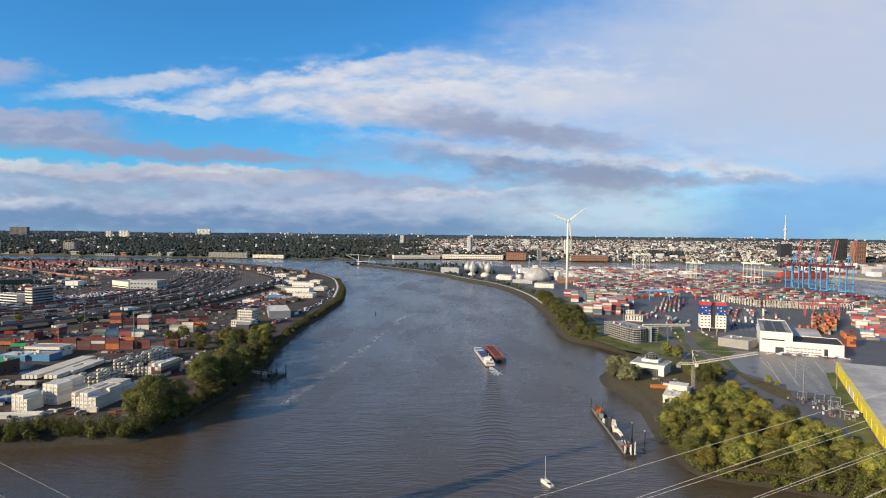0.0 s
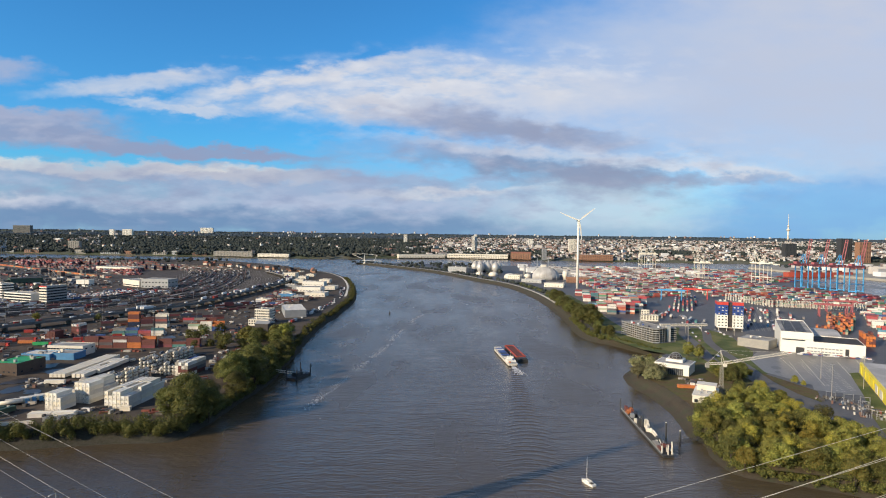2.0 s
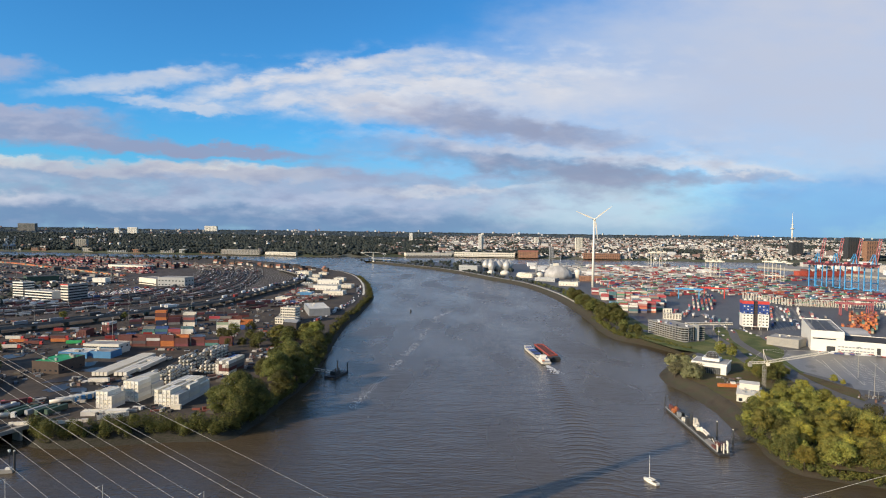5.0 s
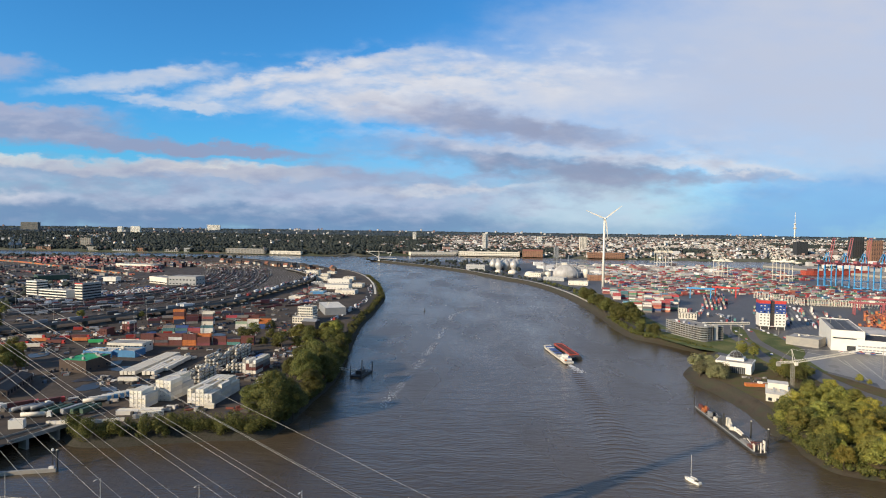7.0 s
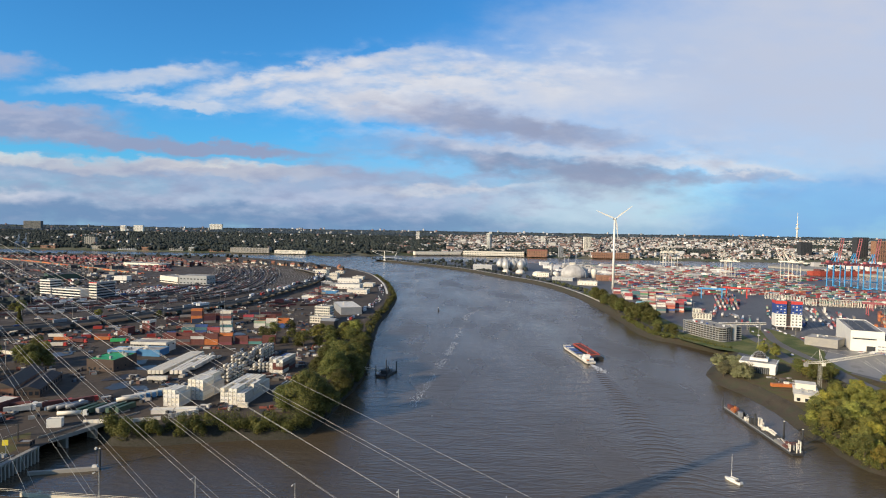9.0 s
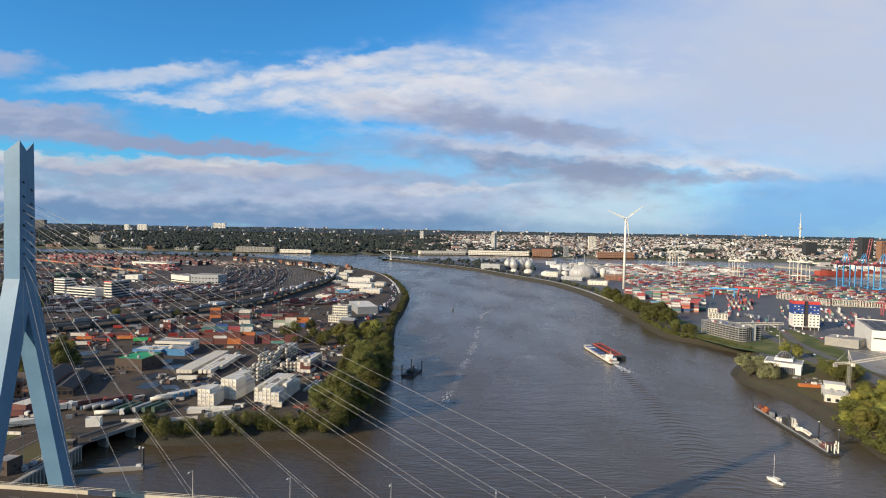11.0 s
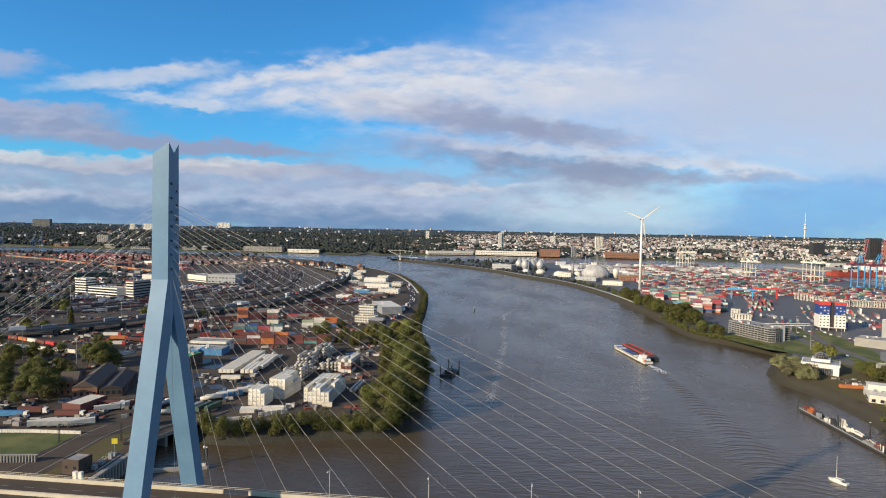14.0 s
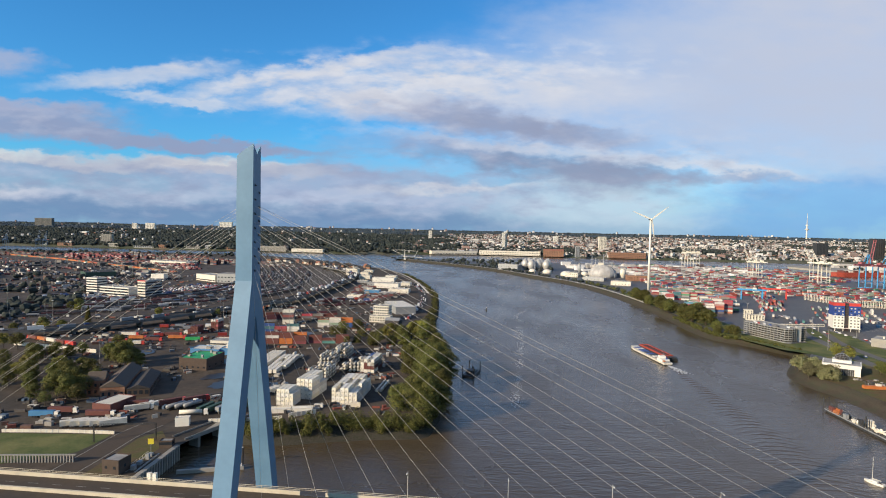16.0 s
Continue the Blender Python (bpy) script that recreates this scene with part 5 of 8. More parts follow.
building("gate_house", (264, 768), (274, 764), 8, 11, RIGHT_Z, "narrow white stair tower of the terminal", "office building", "cream", "roofgrey", 4, 3, 2, seed=8)

# ---- quay cranes ----


def ship_crane(x, y, rz, leg_mat, boom_mat, h, reach, boom_up, label, group, k=1.0):
    """A rail-mounted gantry with four legs, a girder and a boom."""
    t = thing("quay_crane", x, y, RIGHT_Z, rz, label, "crane", group)
    b = 1.0 if leg_mat == "craneblue" else 0.6
    w, d = 13 * k, 24 * k
    for sx in (-w / 2, w / 2):
        for sy in (-d / 2, d / 2):
            G().box(sx, sy, 0, 1.7 * k * b, 1.7 * k * b, h).put("leg", leg_mat, t)
        G().box(sx, 0, h * 0.32, 1.4 * k, d, 1.6 * k).put("tie_beam", leg_mat, t)
    for sy in (-d / 2, d / 2):
        G().box(0, sy, h, w + 2 * k, 1.8 * k, 2.2 * k).put("cross_beam", boom_mat, t)
        G().box(0, sy, 1.2, w + 4 * k, 1.4 * k, 1.8 * k).put("bogie", leg_mat, t)
    G().box(-3.0 * k, -d * 0.35, h + 2.2 * k, 1.8 * k, d * 2.5, 3.4 * k).put("girder", boom_mat, t)
    G().box(3.0 * k, -d * 0.35, h + 2.2 * k, 1.8 * k, d * 2.5, 3.4 * k).put("girder", boom_mat, t)
    G().box(0, -d * 0.75, h + 4.8 * k, 7 * k, 11 * k, 5 * k).put("machine_house", boom_mat, t)
    g = G()
    for sx in (-3.5 * k, 3.5 * k):
        g.tube((sx, d * 0.45, h + 2), (sx * 0.5, d * 0.3, h + 26 * k), 0.7 * k * b, n=6).tube((sx, -d * 0.4, h + 2), (sx * 0.5, d * 0.3, h + 26 * k), 0.6 * k * b, n=6)
    g.put("apex_frame", leg_mat, t)
    a = radians(boom_up)
    tip = Vector((0, d * 0.55 + math.cos(a) * reach, h + 3 + math.sin(a) * reach))
    for sx in (-2.4 * k, 2.4 * k):
        G().tube((sx, d * 0.55, h + 3), (sx, tip.y, tip.z), 1.0 * k * b, 0.8 * k * b, 6).put("boom", boom_mat, t)
    for u in (0.1, 0.3, 0.5, 0.7, 0.9, 1.0):
        p = Vector((0, d * 0.55, h + 3)).lerp(tip, u)
        G().tube((-2.4 * k, p.y, p.z), (2.4 * k, p.y, p.z), 0.6 * k, n=5).put("boom_tie", boom_mat, t)
    G().tube((0, d * 0.3, h + 26 * k), tuple(Vector((0, d * 0.55, h + 3)).lerp(tip, 0.6)), 0.25 * k, n=4).put("forestay", boom_mat, t)
    return t


for i in range(4):
    u = i / 3
    ship_crane(786 + 62 * u, 1240 - 78 * u, -66, "craneblue", "cranered", 48, 56, 74, "blue gantry crane with its dark red boom raised", "blue quay cranes", 1.0)
for x, y, rz, h, up, k in ((683, 1501, 10, 38, 62, 0.8), (696, 1497, 10, 38, 55, 0.8), (765, 1372, 20, 44, 62, 0.9), (782, 1368, 20, 42, 58, 0.9), (672, 1874, 0, 46, 48, 0.85), (690, 1873, 0, 46, 50, 0.85), (708, 1872, 0, 46, 50, 0.85)):
    ship_crane(x, y, rz, "dirty_white", "dirty_white", h, 40, up, "white quay crane with its boom raised", "white quay cranes", k)
for x, y in ((-1660, 2130), (-1560, 2150), (-1535, 2150)):
    ship_crane(x, y, 20, "slateblue", "slateblue", 36, 36, 66, "slim grey-blue quay crane with its boom raised", "grey-blue quay cranes", 0.8)

# ---- far landmarks ----
tv = thing("television_tower", 2850, 4600, 40, 0, "slender pale television tower with round platforms", "tower")
tv.scale = (0.85, 0.85, 1.3)
G().tube((0, 0, 0), (0, 0, 128), 8.0, 5.0, 14).put("shaft", "dirty_white", tv, smooth=True)
G().lathe(0, 0, [(6, 92), (17, 97), (18, 101), (6, 104)], 18).put("platform", "dirty_white", tv)
G().lathe(0, 0, [(5, 118), (11, 121), (11, 124), (5, 127)], 18).put("platform", "dirty_white", tv)
G().tube((0, 0, 128), (0, 0, 196), 3.2, 1.2, 8).put("antenna", "dirty_white", tv)


def block(x, y, w, d, top, mat, label, floors=12, bays=5, name="tower_block"):
    z = far_z(x, y) - 2 if y > far_y(x) else 6
    return building(name, (x - w / 2, y), (x + w / 2, y), d, top - z, z, label, "apartment building", mat, "roofgrey", floors, bays, 0, (w / bays * 0.55, (top - z) / floors * 0.45), 1.0, 2, seed=int(x) % 99)


block(-1730, 4610, 96, 25, 128, "white", "wide white tower block above the trees", 13, 9)
block(-2860, 4200, 118, 30, 129, "weathered", "wide dark grey slab block on the skyline", 10, 14)
block(-1618, 2705, 48, 20, 56, "concrete", "beige concrete tower block by the river", 12, 5)
block(-145, 3428, 20, 18, 100, "white", "slim white far tower block", 14, 3)
block(200, 2768, 14, 16, 101, "white", "slim white tower block by the river", 18, 3)
block(212, 2790, 12, 16, 107, "white", "slim white tower block by the river", 18, 3)
block(577, 3358, 24, 18, 84, "white", "slim white far tower block", 12, 3)
block(672, 2770, 34, 18, 91, "dirty_white", "white tower block behind the harbour", 14, 5)
block(1334, 3000, 26, 18, 53, "white", "pale white far tower block", 9, 4)
block(1618, 2600, 52, 30, 84, "dark", "dark glass high-rise block", 14, 8)
block(1800, 2500, 50, 30, 110, "dark", "tall dark glass high-rise", 20, 5)
block(1845, 2450, 50, 30, 95, "brick", "brown brick high-rise beside dark towers", 16, 5)
block(2270, 4300, 60, 30, 95, "concrete", "grey slab block on the skyline", 10, 6)
block(-1980, 3900, 60, 20, 110, "white", "white slab block above the trees", 8, 6)
block(-2080, 3900, 30, 20, 108, "white", "white tower block standing above the trees", 8, 4)
block(480, 2480, 18, 18, 50, "grey", "grey tower beside the docks", 10, 3, "dock_tower")
building("quay_shed", (-140, 2545), (60, 2600), 40, 14, 4, "very long pale quay shed with a low roof", "warehouse", "dirty_white", "roofgrey", 1, 30, 2, (4, 3))
building("quay_shed", (70, 2600), (335, 2560), 40, 18, 4, "very long pale quay shed with a low roof", "warehouse", "dirty_white", "roofgrey", 2, 36, 2, (4, 3))
building("brick_warehouse", (345, 2545), (430, 2525), 30, 26, 4, "old red brick harbour warehouse", "warehouse", "brick", "redroof", 5, 12, 3, (2.5, 2.5), gable=6)
building("brick_warehouse", (622, 2505), (776, 2490), 40, 24, 4, "long brown brick dock warehouse", "warehouse", "brick", "roofgrey", 3, 20, 3, (3, 3))
building("ferry_terminal", (-735, 2505), (-600, 2485), 30, 13, 4, "low pale riverside building", "building", "dirty_white", "roofgrey", 2, 24, 2, (3, 2))
building("office_block", (-930, 2535), (-760, 2512), 30, 20, 4, "grey riverside office block with many windows", "office building", "concrete", "roofgrey", 5, 26, 3, (3, 2))
for i, (x, w, h) in enumerate(((-1890, 40, 9), (-1800, 70, 12), (-1560, 52, 16), (-1440, 90, 8), (-1330, 34, 14), (-1205, 60, 11), (-1120, 26, 17), (-1030, 64, 9))):
    building("riverside_block", (x, far_y(x) + 22), (x + w, far_y(x + w) + 22), 22, h, 5, "glazed riverside office block", "office building", ("grey", "brick", "concrete")[i % 3], "roofgrey", 2 + i % 2, int(w // 8), 2, (5.0, 2.4), seed=i)

# sail-like white frame with a mast at the end of the mole
ms = thing("navigation_mast", -238, 2062, RIGHT_Z - 2, 0, "white mast with slanting stays at the end of the mole", "mast")
G().tube((0, 0, 0), (0, 0, 35), 1.5, 0.8, 8).put("mast", "white", ms)
g = G()
for sx in (-1, 1):
    g.tube((0, 0, 34), (sx * 44, 6, 33 if sx < 0 else 30), 0.7, n=5).tube((sx * 44, 6, 33 if sx < 0 else 30), (sx * 14 + 20, 0, 11), 0.6, n=5)
g.tube((-6, 0, 11), (62, 0, 9), 0.8, n=5)
g.put("stay_frame", "white", ms)
G().box(0, 0, 0, 7, 7, 4).put("base", "dirty_white", ms)

# ---- ships ----


def hull(g, L, B, z0, z1, bow=0.18, x0=0.0, y0=0.0):
    """A ship's hull along +y with a pointed bow and a rounded stern."""
    ring = [(-B * 0.42, -L / 2), (B * 0.42, -L / 2), (B / 2, -L / 2 + 3), (B / 2, L / 2 - L * bow), (B * 0.3, L / 2 - L * bow * 0.35), (0, L / 2), (-B * 0.3, L / 2 - L * bow * 0.35), (-B / 2, L / 2 - L * bow), (-B / 2, -L / 2 + 3)]
    return g.hull([(x0 + x * 0.92, y0 + y * 0.985, z0) for x, y in ring], [(x0 + x, y0 + y, z1) for x, y in ring])


mv = thing("cargo_vessel", 54.3, 551, 0, 4.0, "white inland cargo vessel with blue hatch covers", "ship")
mv.scale = (0.9, 0.9, 0.85)
hull(G(), 88, 10.0, -1, 0.7).put("hull", "dark", mv)
hull(G(), 88.4, 10.3, 0.7, 2.3).put("rubbing_strake", "dirty_white", mv, "white band round the hull")
G().box(0, 8, 2.2, 7.6, 58, 1.2).put("coaming", "grey", mv)
for i in range(9):
    G().box(0, -18 + i * 6.4, 3.4, 7.4, 6.1, 0.5).put("hatch_cover", "navy" if i in (2, 4, 5, 7) else ("dark" if i % 2 else "dirty_white"), mv)
G().box(0, -33, 2.2, 8.4, 10, 2.6).put("deckhouse", "white", mv)
G().box(0, -30, 4.8, 6.0, 4.4, 2.6).put("wheelhouse", "white", mv)
G().box(0, -27.75, 5.6, 5.6, 0.2, 1.2).put("window_band", "glass", mv)
G().box(0, -39, 2.2, 7.0, 5.0, 0.8).put("aft_deck", "grey", mv)
G().tube((0, -32, 7.4), (0, -32, 12), 0.12, n=5).put("mast", "white", mv)
for sx in (-4.1, 4.1):
    G().box(sx, -33, 3.0, 0.12, 8.4, 0.9).put("window_band", "glass", mv)
    G().box(sx * 0.9, 4, 2.3, 0.5, 50, 0.3).put("gangway", "concrete", mv)
G().box(1.6, -36.5, 4.8, 1.2, 1.6, 2.0).put("funnel", "navy", mv)
G().box(0, 40, 2.2, 4.0, 3.0, 1.0).put("windlass", "dark", mv)
G().box(-2.2, -38.6, 3.0, 1.6, 3.6, 1.0).put("dinghy", "orange", mv)
br = thing("barge", 67.0, 563, 0, 4.0, "dark barge with an orange-red hold lashed alongside", "ship")
br.scale = (0.88, 0.9, 0.8)
hull(G(), 76, 11.0, -1, 2.4, 0.1).put("hull", "dark", br)
g = G()
for sx in (-4.6, 4.6):
    g.box(sx, 4, 2.4, 1.1, 58, 1.6)
for y in (-25, 33):
    g.box(0, y, 2.4, 10.3, 0.8, 1.6)
g.put("coaming", "bargered", br)
G().box(0, 2, 2.42, 8.8, 63.4, 0.9).put("cargo_hold", "rust", br, "dull red hold floor")
for i in range(8):
    G().box(0, -27 + i * 8.2, 3.4, 8.6, 0.5, 0.3).put("hold_beam", "rust", br)
G().box(0, -35, 2.4, 7.0, 4.0, 1.8).put("deckhouse", "dark", br)

# dredging pontoon moored at the east bank
dp = thing("dredging_pontoon", 111, 344, 0, -3.6, "long dark pontoon with dredging gear, white cabins and steel piles", "ship")
dp.scale = (0.8, 1.0, 0.82)
hull(G(), 84, 8.4, -0.8, 1.6, 0.04).put("hull", "dark", dp)
G().box(0, 0, 1.6, 7.6, 80, 0.12).put("deck", "asphalt", dp, "grey worn deck")
g = G()
for sx in (-4.0, 4.0):
    g.box(sx, 0, 1.6, 0.12, 80, 0.9)
g.put("bulwark", "grey", dp)
for i, (x, y, sx, sy, sz, mt) in enumerate(((0.5, 33, 4, 6, 1.8, "orange"), (-1.2, 36, 2, 4, 3.6, "rust"), (1.5, 25, 3.5, 4, 2.6, "dark"), (-1.5, 21, 2.5, 3, 3.2, "grey"), (0.5, 9, 3.0, 5, 2.4, "grey"), (2.4, 2, 2.6, 5, 3.6, "dirty_white"), (2.2, 2, 2.0, 3, 6.0, "dirty_white"), (-2.0, 6, 2, 3, 5.0, "dark"),
                                                (3.0, -12, 1.4, 12, 1.4, "dirty_white"), (-1.5, -26, 3.0, 8, 1.2, "concrete"), (1.5, -30, 2, 3, 2.4, "rust"))):
    G().box(x, y, 1.75, sx, sy, sz).put(("winch", "winch", "machinery", "machinery", "cabin", "cabin", "wheelhouse", "machinery", "pipe_housing", "machinery", "cabin")[i], mt, dp)
for x, y, h in ((-4.2, 41, 10), (4.4, 38, 8), (-3.4, -39, 6.5), (0, -40.5, 8), (2.8, -40, 9), (4.4, -36, 8), (-1.5, 2.5, 11), (0.8, 5, 10), (-1.8, -1, 9)):
    G().tube((x, y, -1), (x, y, h), 0.42, 0.42, 8).put("mooring_post", "dark" if y > -20 else "dirty_white", dp)
for x, y in ((-2.5, -38), (0.5, -37), (-1, -34)):
    G().box(x, y, 1.75, 0.5, 0.5, 4.2).put("spud_frame", "dirty_white", dp)
for i, (x, y, sx, sy, sz, mt) in enumerate(((2.2, 34.5, 2.4, 5.0, 2.6, "orange"), (-2.4, 30, 2.0, 4.0, 1.4, "orange"), (1.0, 29, 1.4, 1.6, 3.8, "rust"), (-0.4, 15, 2.2, 2.2, 1.6, "dirty_white"), (2.6, 13, 1.6, 4.0, 2.2, "dark"), (-2.6, 12, 1.4, 2.0, 2.8, "dirty_white"),
                                                (-2.9, -3, 1.6, 5.0, 1.8, "dark"), (0.6, -4.5, 2.4, 2.0, 2.6, "dirty_white"), (2.4, -19, 2.2, 5.0, 2.2, "dark"), (-2.6, -33, 1.8, 3.4, 2.0, "rust"), (2.2, -34, 1.8, 2.2, 2.6, "dark"), (0.2, -22, 1.2, 1.2, 1.4, "dirty_white"))):
    G().box(x, y, 1.75, sx, sy, sz, 0, 0.86).put("machinery", mt, dp)
for x, y, r in ((1.2, -1.2, 1.3), (2.6, -6.2, 1.1), (-1.6, 9.5, 1.0)):
    G().lathe(x, y, [(r, 1.72), (r, 3.4), (r * 0.85, 4.2), (r * 0.5, 4.7), (0.1, 4.85)], 12).put("tank", "dirty_white", dp, "white round-topped tank", smooth=True)
g = G()
pts = [(2.9, -6, 3.0), (3.2, -9, 4.2), (3.0, -14, 4.0), (2.6, -20, 3.0), (1.5, -26, 2.4), (0.5, -31, 2.6)]
for p, q in zip(pts, pts[1:]):
    g.tube(p, q, 0.38, n=8)
g.put("suction_pipe", "dirty_white", dp, "white suction pipe along the deck")
g = G()
for y in (-36, -39):
    g.box(0, y, 6.2, 7.4, 0.35, 0.4)
g.put("cross_beam", "rust", dp)
for sx in (-3.95, 3.95):
    g = G()
    for i in range(27):
        g.tube((sx, -39 + i * 3, 2.5), (sx, -39 + i * 3, 3.3), 0.05, n=4)
    g.box(sx, 0, 3.3, 0.08, 79, 0.08)
    g.put("handrail", "concrete", dp)
g = G()
g.truss((3, -28, 2.0), (29, -22, 5.2), 1.8, 8, 0.12).put("gangway", "dark", dp)
pc = thing("mooring_pile", 121, 318, 0, 0, "dark steel mooring pile in the water", "pile", "mooring piles")
G().tube((0, 0, -2), (0, 0, 9), 0.5, n=8).put("shaft", "dark", pc)
G().tube((0, 0, 9), (0, 0, 9.4), 0.55, 0.2, 8).put("cap", "dirty_white", pc)
for x, y in ((119, 332), (-246, 284)):
    copy_thing(pc, pose(x, y, 0))

# landing stage at the west bank
ls = thing("landing_stage", -121, 470, 0, -20, "dark floating landing stage with steel piles", "jetty")
G().box(0, 0, -0.6, 9, 22, 2.2).put("pontoon", "dark", ls)
for x, y, h in ((-4.6, -10, 9), (4.6, -10, 8.5), (-4.6, 10, 9.5), (4.6, 10, 9), (0, 4, 6)):
    G().tube((x, y, -2), (x, y, h), 0.45, n=8).put("mooring_post", "dark", ls)
G().box(0, -2, 1.6, 5, 7, 2.8).put("shelter", "dark", ls)
G().box(0.5, 5.5, 1.6, 3.4, 4, 2.0).put("machine_box", "grey", ls)
G().truss((-4, 2, 2), (-28.5, -4, 5.0), 1.6, 8, 0.10).put("gangway", "dirty_white", ls)

# sailing yacht
yt = thing("sailing_yacht", 57, 271, 0, 25, "small white sailing yacht with bare mast", "sailing boat")
hull(G(), 9.0, 2.9, -0.3, 1.0, 0.42).put("hull", "white", yt)
G().box(0, 0.2, 1.0, 1.7, 3.2, 0.55).put("cabin", "white", yt)
G().box(0, -2.6, 0.75, 1.5, 1.8, 0.4).put("cockpit", "bark", yt)
G().tube((0, 0.9, 1.0), (0, 0.9, 12.5), 0.09, 0.06, 6).put("mast", "white", yt)
G().tube((0, 0.8, 2.2), (0, -2.9, 2.2), 0.16, n=6).put("boom", "cream", yt)
bo = thing("buoy", -72, 840, 0, 0, "small dark navigation buoy", "buoy")
G().lathe(0, 0, [(0.9, -0.4), (1.3, 0.2), (1.2, 0.9), (0.4, 1.6), (0.3, 3.6), (0.6, 3.8), (0.6, 4.6)], 10).put("float", "dark", bo)
G().tube((0, 0, 4.6), (0, 0, 5.2), 0.2, n=6).put("lantern", "white", bo)
jt = thing("guide_jetty", -259, 277.5, 0, 12, "narrow grey guide jetty with a lamp", "jetty")
G().box(0, 0, -1, 30, 1.8, 2.6).put("walkway", "concrete", jt)
for i in range(7):
    G().tube((-14 + i * 4.6, 0, -2), (-14 + i * 4.6, 0, 1.2), 0.5, n=7).put("pile", "dark", jt)
G().tube((13.5, 0, 1.6), (13.5, 0, 10), 0.16, n=6).put("lamp_post", "dark", jt)
G().lathe(13.5, 0, [(0.2, 9.8), (0.6, 10.2), (0.6, 10.9), (0.2, 11.2)], 8).put("lantern", "white", jt)
G().box(13, 0, 1.6, 2.2, 1.4, 1.0).put("box", "white", jt)

# ---- containers ----


def box_mesh(name, L, mat, w=2.44, h=2.6):
    """A container: corner posts and rails proud of the ribbed side panels."""
    g = G()
    g.box(0, 0, 0.08, L - 0.22, w - 0.26, h - 0.2)
    for sx in (-1, 1):
        for sy in (-1, 1):
            g.box(sx * (L / 2 - 0.08), sy * (w / 2 - 0.08), 0, 0.16, 0.16, h)
    for sy in (-1, 1):
        for z in (0, h - 0.14):
            g.box(0, sy * (w / 2 - 0.06), z, L - 0.32, 0.12, 0.14)
        for i in range(int(L / 1.2)):
            g.box(-L / 2 + 0.7 + i * 1.2, sy * (w / 2 - 0.105), 0.16, 0.5, 0.07, h - 0.32)
    return g.mesh(name, mat)


def door_mesh(L, mat, w=2.44, h=2.6):
    g = G()
    for y in (-0.85, -0.35, 0.35, 0.85):
        g.tube((-L / 2 - 0.03, y, 0.2), (-L / 2 - 0.03, y, h - 0.2), 0.04, n=4)
    g.box(-L / 2 + 0.02, 0, 0.2, 0.05, w - 0.34, h - 0.4)
    return g.mesh("door", mat)


def vent_mesh(L, h=2.6):
    g = G()
    g.box(-L / 2 - 0.02, 0.3, 0.5, 0.08, 0.7, 0.5)
    return g.mesh("fan_grille", "grey")


CM = {}
for m_ in ("box", "dirty_white", "rust", "orange", "concrete", "steel", "reefer"):
    for L_ in (12.19, 6.06):
        CM[m_, L_] = (box_mesh("shipping_container", L_, m_), vent_mesh(L_) if m_ == "reefer" else door_mesh(L_, m_))
CLABEL = {"reefer": "white refrigerated shipping container in a stack", "box": "painted steel shipping container in a stack", "dirty_white": "white refrigerated shipping container in a stack", "rust": "rusty red steel shipping container in a stack", "orange": "orange steel shipping container in a stack",
          "concrete": "grey steel shipping container in a stack"}


def container(x, y, z, rz, L=12.19, mat="box", group="containers"):
    a, c = CM[mat, L]
    o = new("shipping_container", a)
    o.matrix_basis = pose(x, y, z, 0, 0, rz)
    tagged(o, CLABEL.get(mat, CLABEL["box"]), "container", group)
    q = new("fan_grille" if mat == "reefer" else "door", c)
    q.parent = o
    return o


def stack(x, y, rz, cols, rows_, tiers, L=12.19, mat="box", z=LEFT_Z, group="containers", seed=0, gap=0.25):
    """Containers side by side (cols, across their length), end to end (rows_) and on one another."""
    rnd = random.Random(seed)
    c, s = math.cos(radians(rz)), math.sin(radians(rz))
    for i in range(cols):
        for j in range(rows_):
            t = max(1, tiers - (1 if rnd.random() < 0.3 else 0) - (1 if rnd.random() < 0.12 else 0))
            for k in range(t):
                a, b = j * (L + 0.4), i * (2.44 + gap)
                container(x + a * c - b * s, y + a * s + b * c, z + k * 2.61, rz, L, mat if isinstance(mat, str) else rnd.choice(mat), group)


# white refrigerated stacks at the west bank
G_W = "white container stacks"
stack(-238.5, 362.5, 80, 4, 1, 4, 12.19, "reefer", group=G_W, seed=1)
stack(-229.5, 377.0, 78, 4, 2, 5, 12.19, "reefer", group=G_W, seed=2)
stack(-200.5, 366.5, 82, 6, 3, 4, 12.19, "reefer", group=G_W, seed=3)
stack(-200.5, 357.5, 2, 1, 1, 1, 6.06, "reefer", group=G_W, seed=4)
stack(-243, 344.5, 8, 2, 2, 1, 12.19, "reefer", group=G_W, seed=14)
# red and white stack by the trees
stack(-197, 447, 80, 4, 2, 4, 12.19, ["rust", "reefer", "box", "concrete", "reefer"], group="mixed container stacks", seed=5)
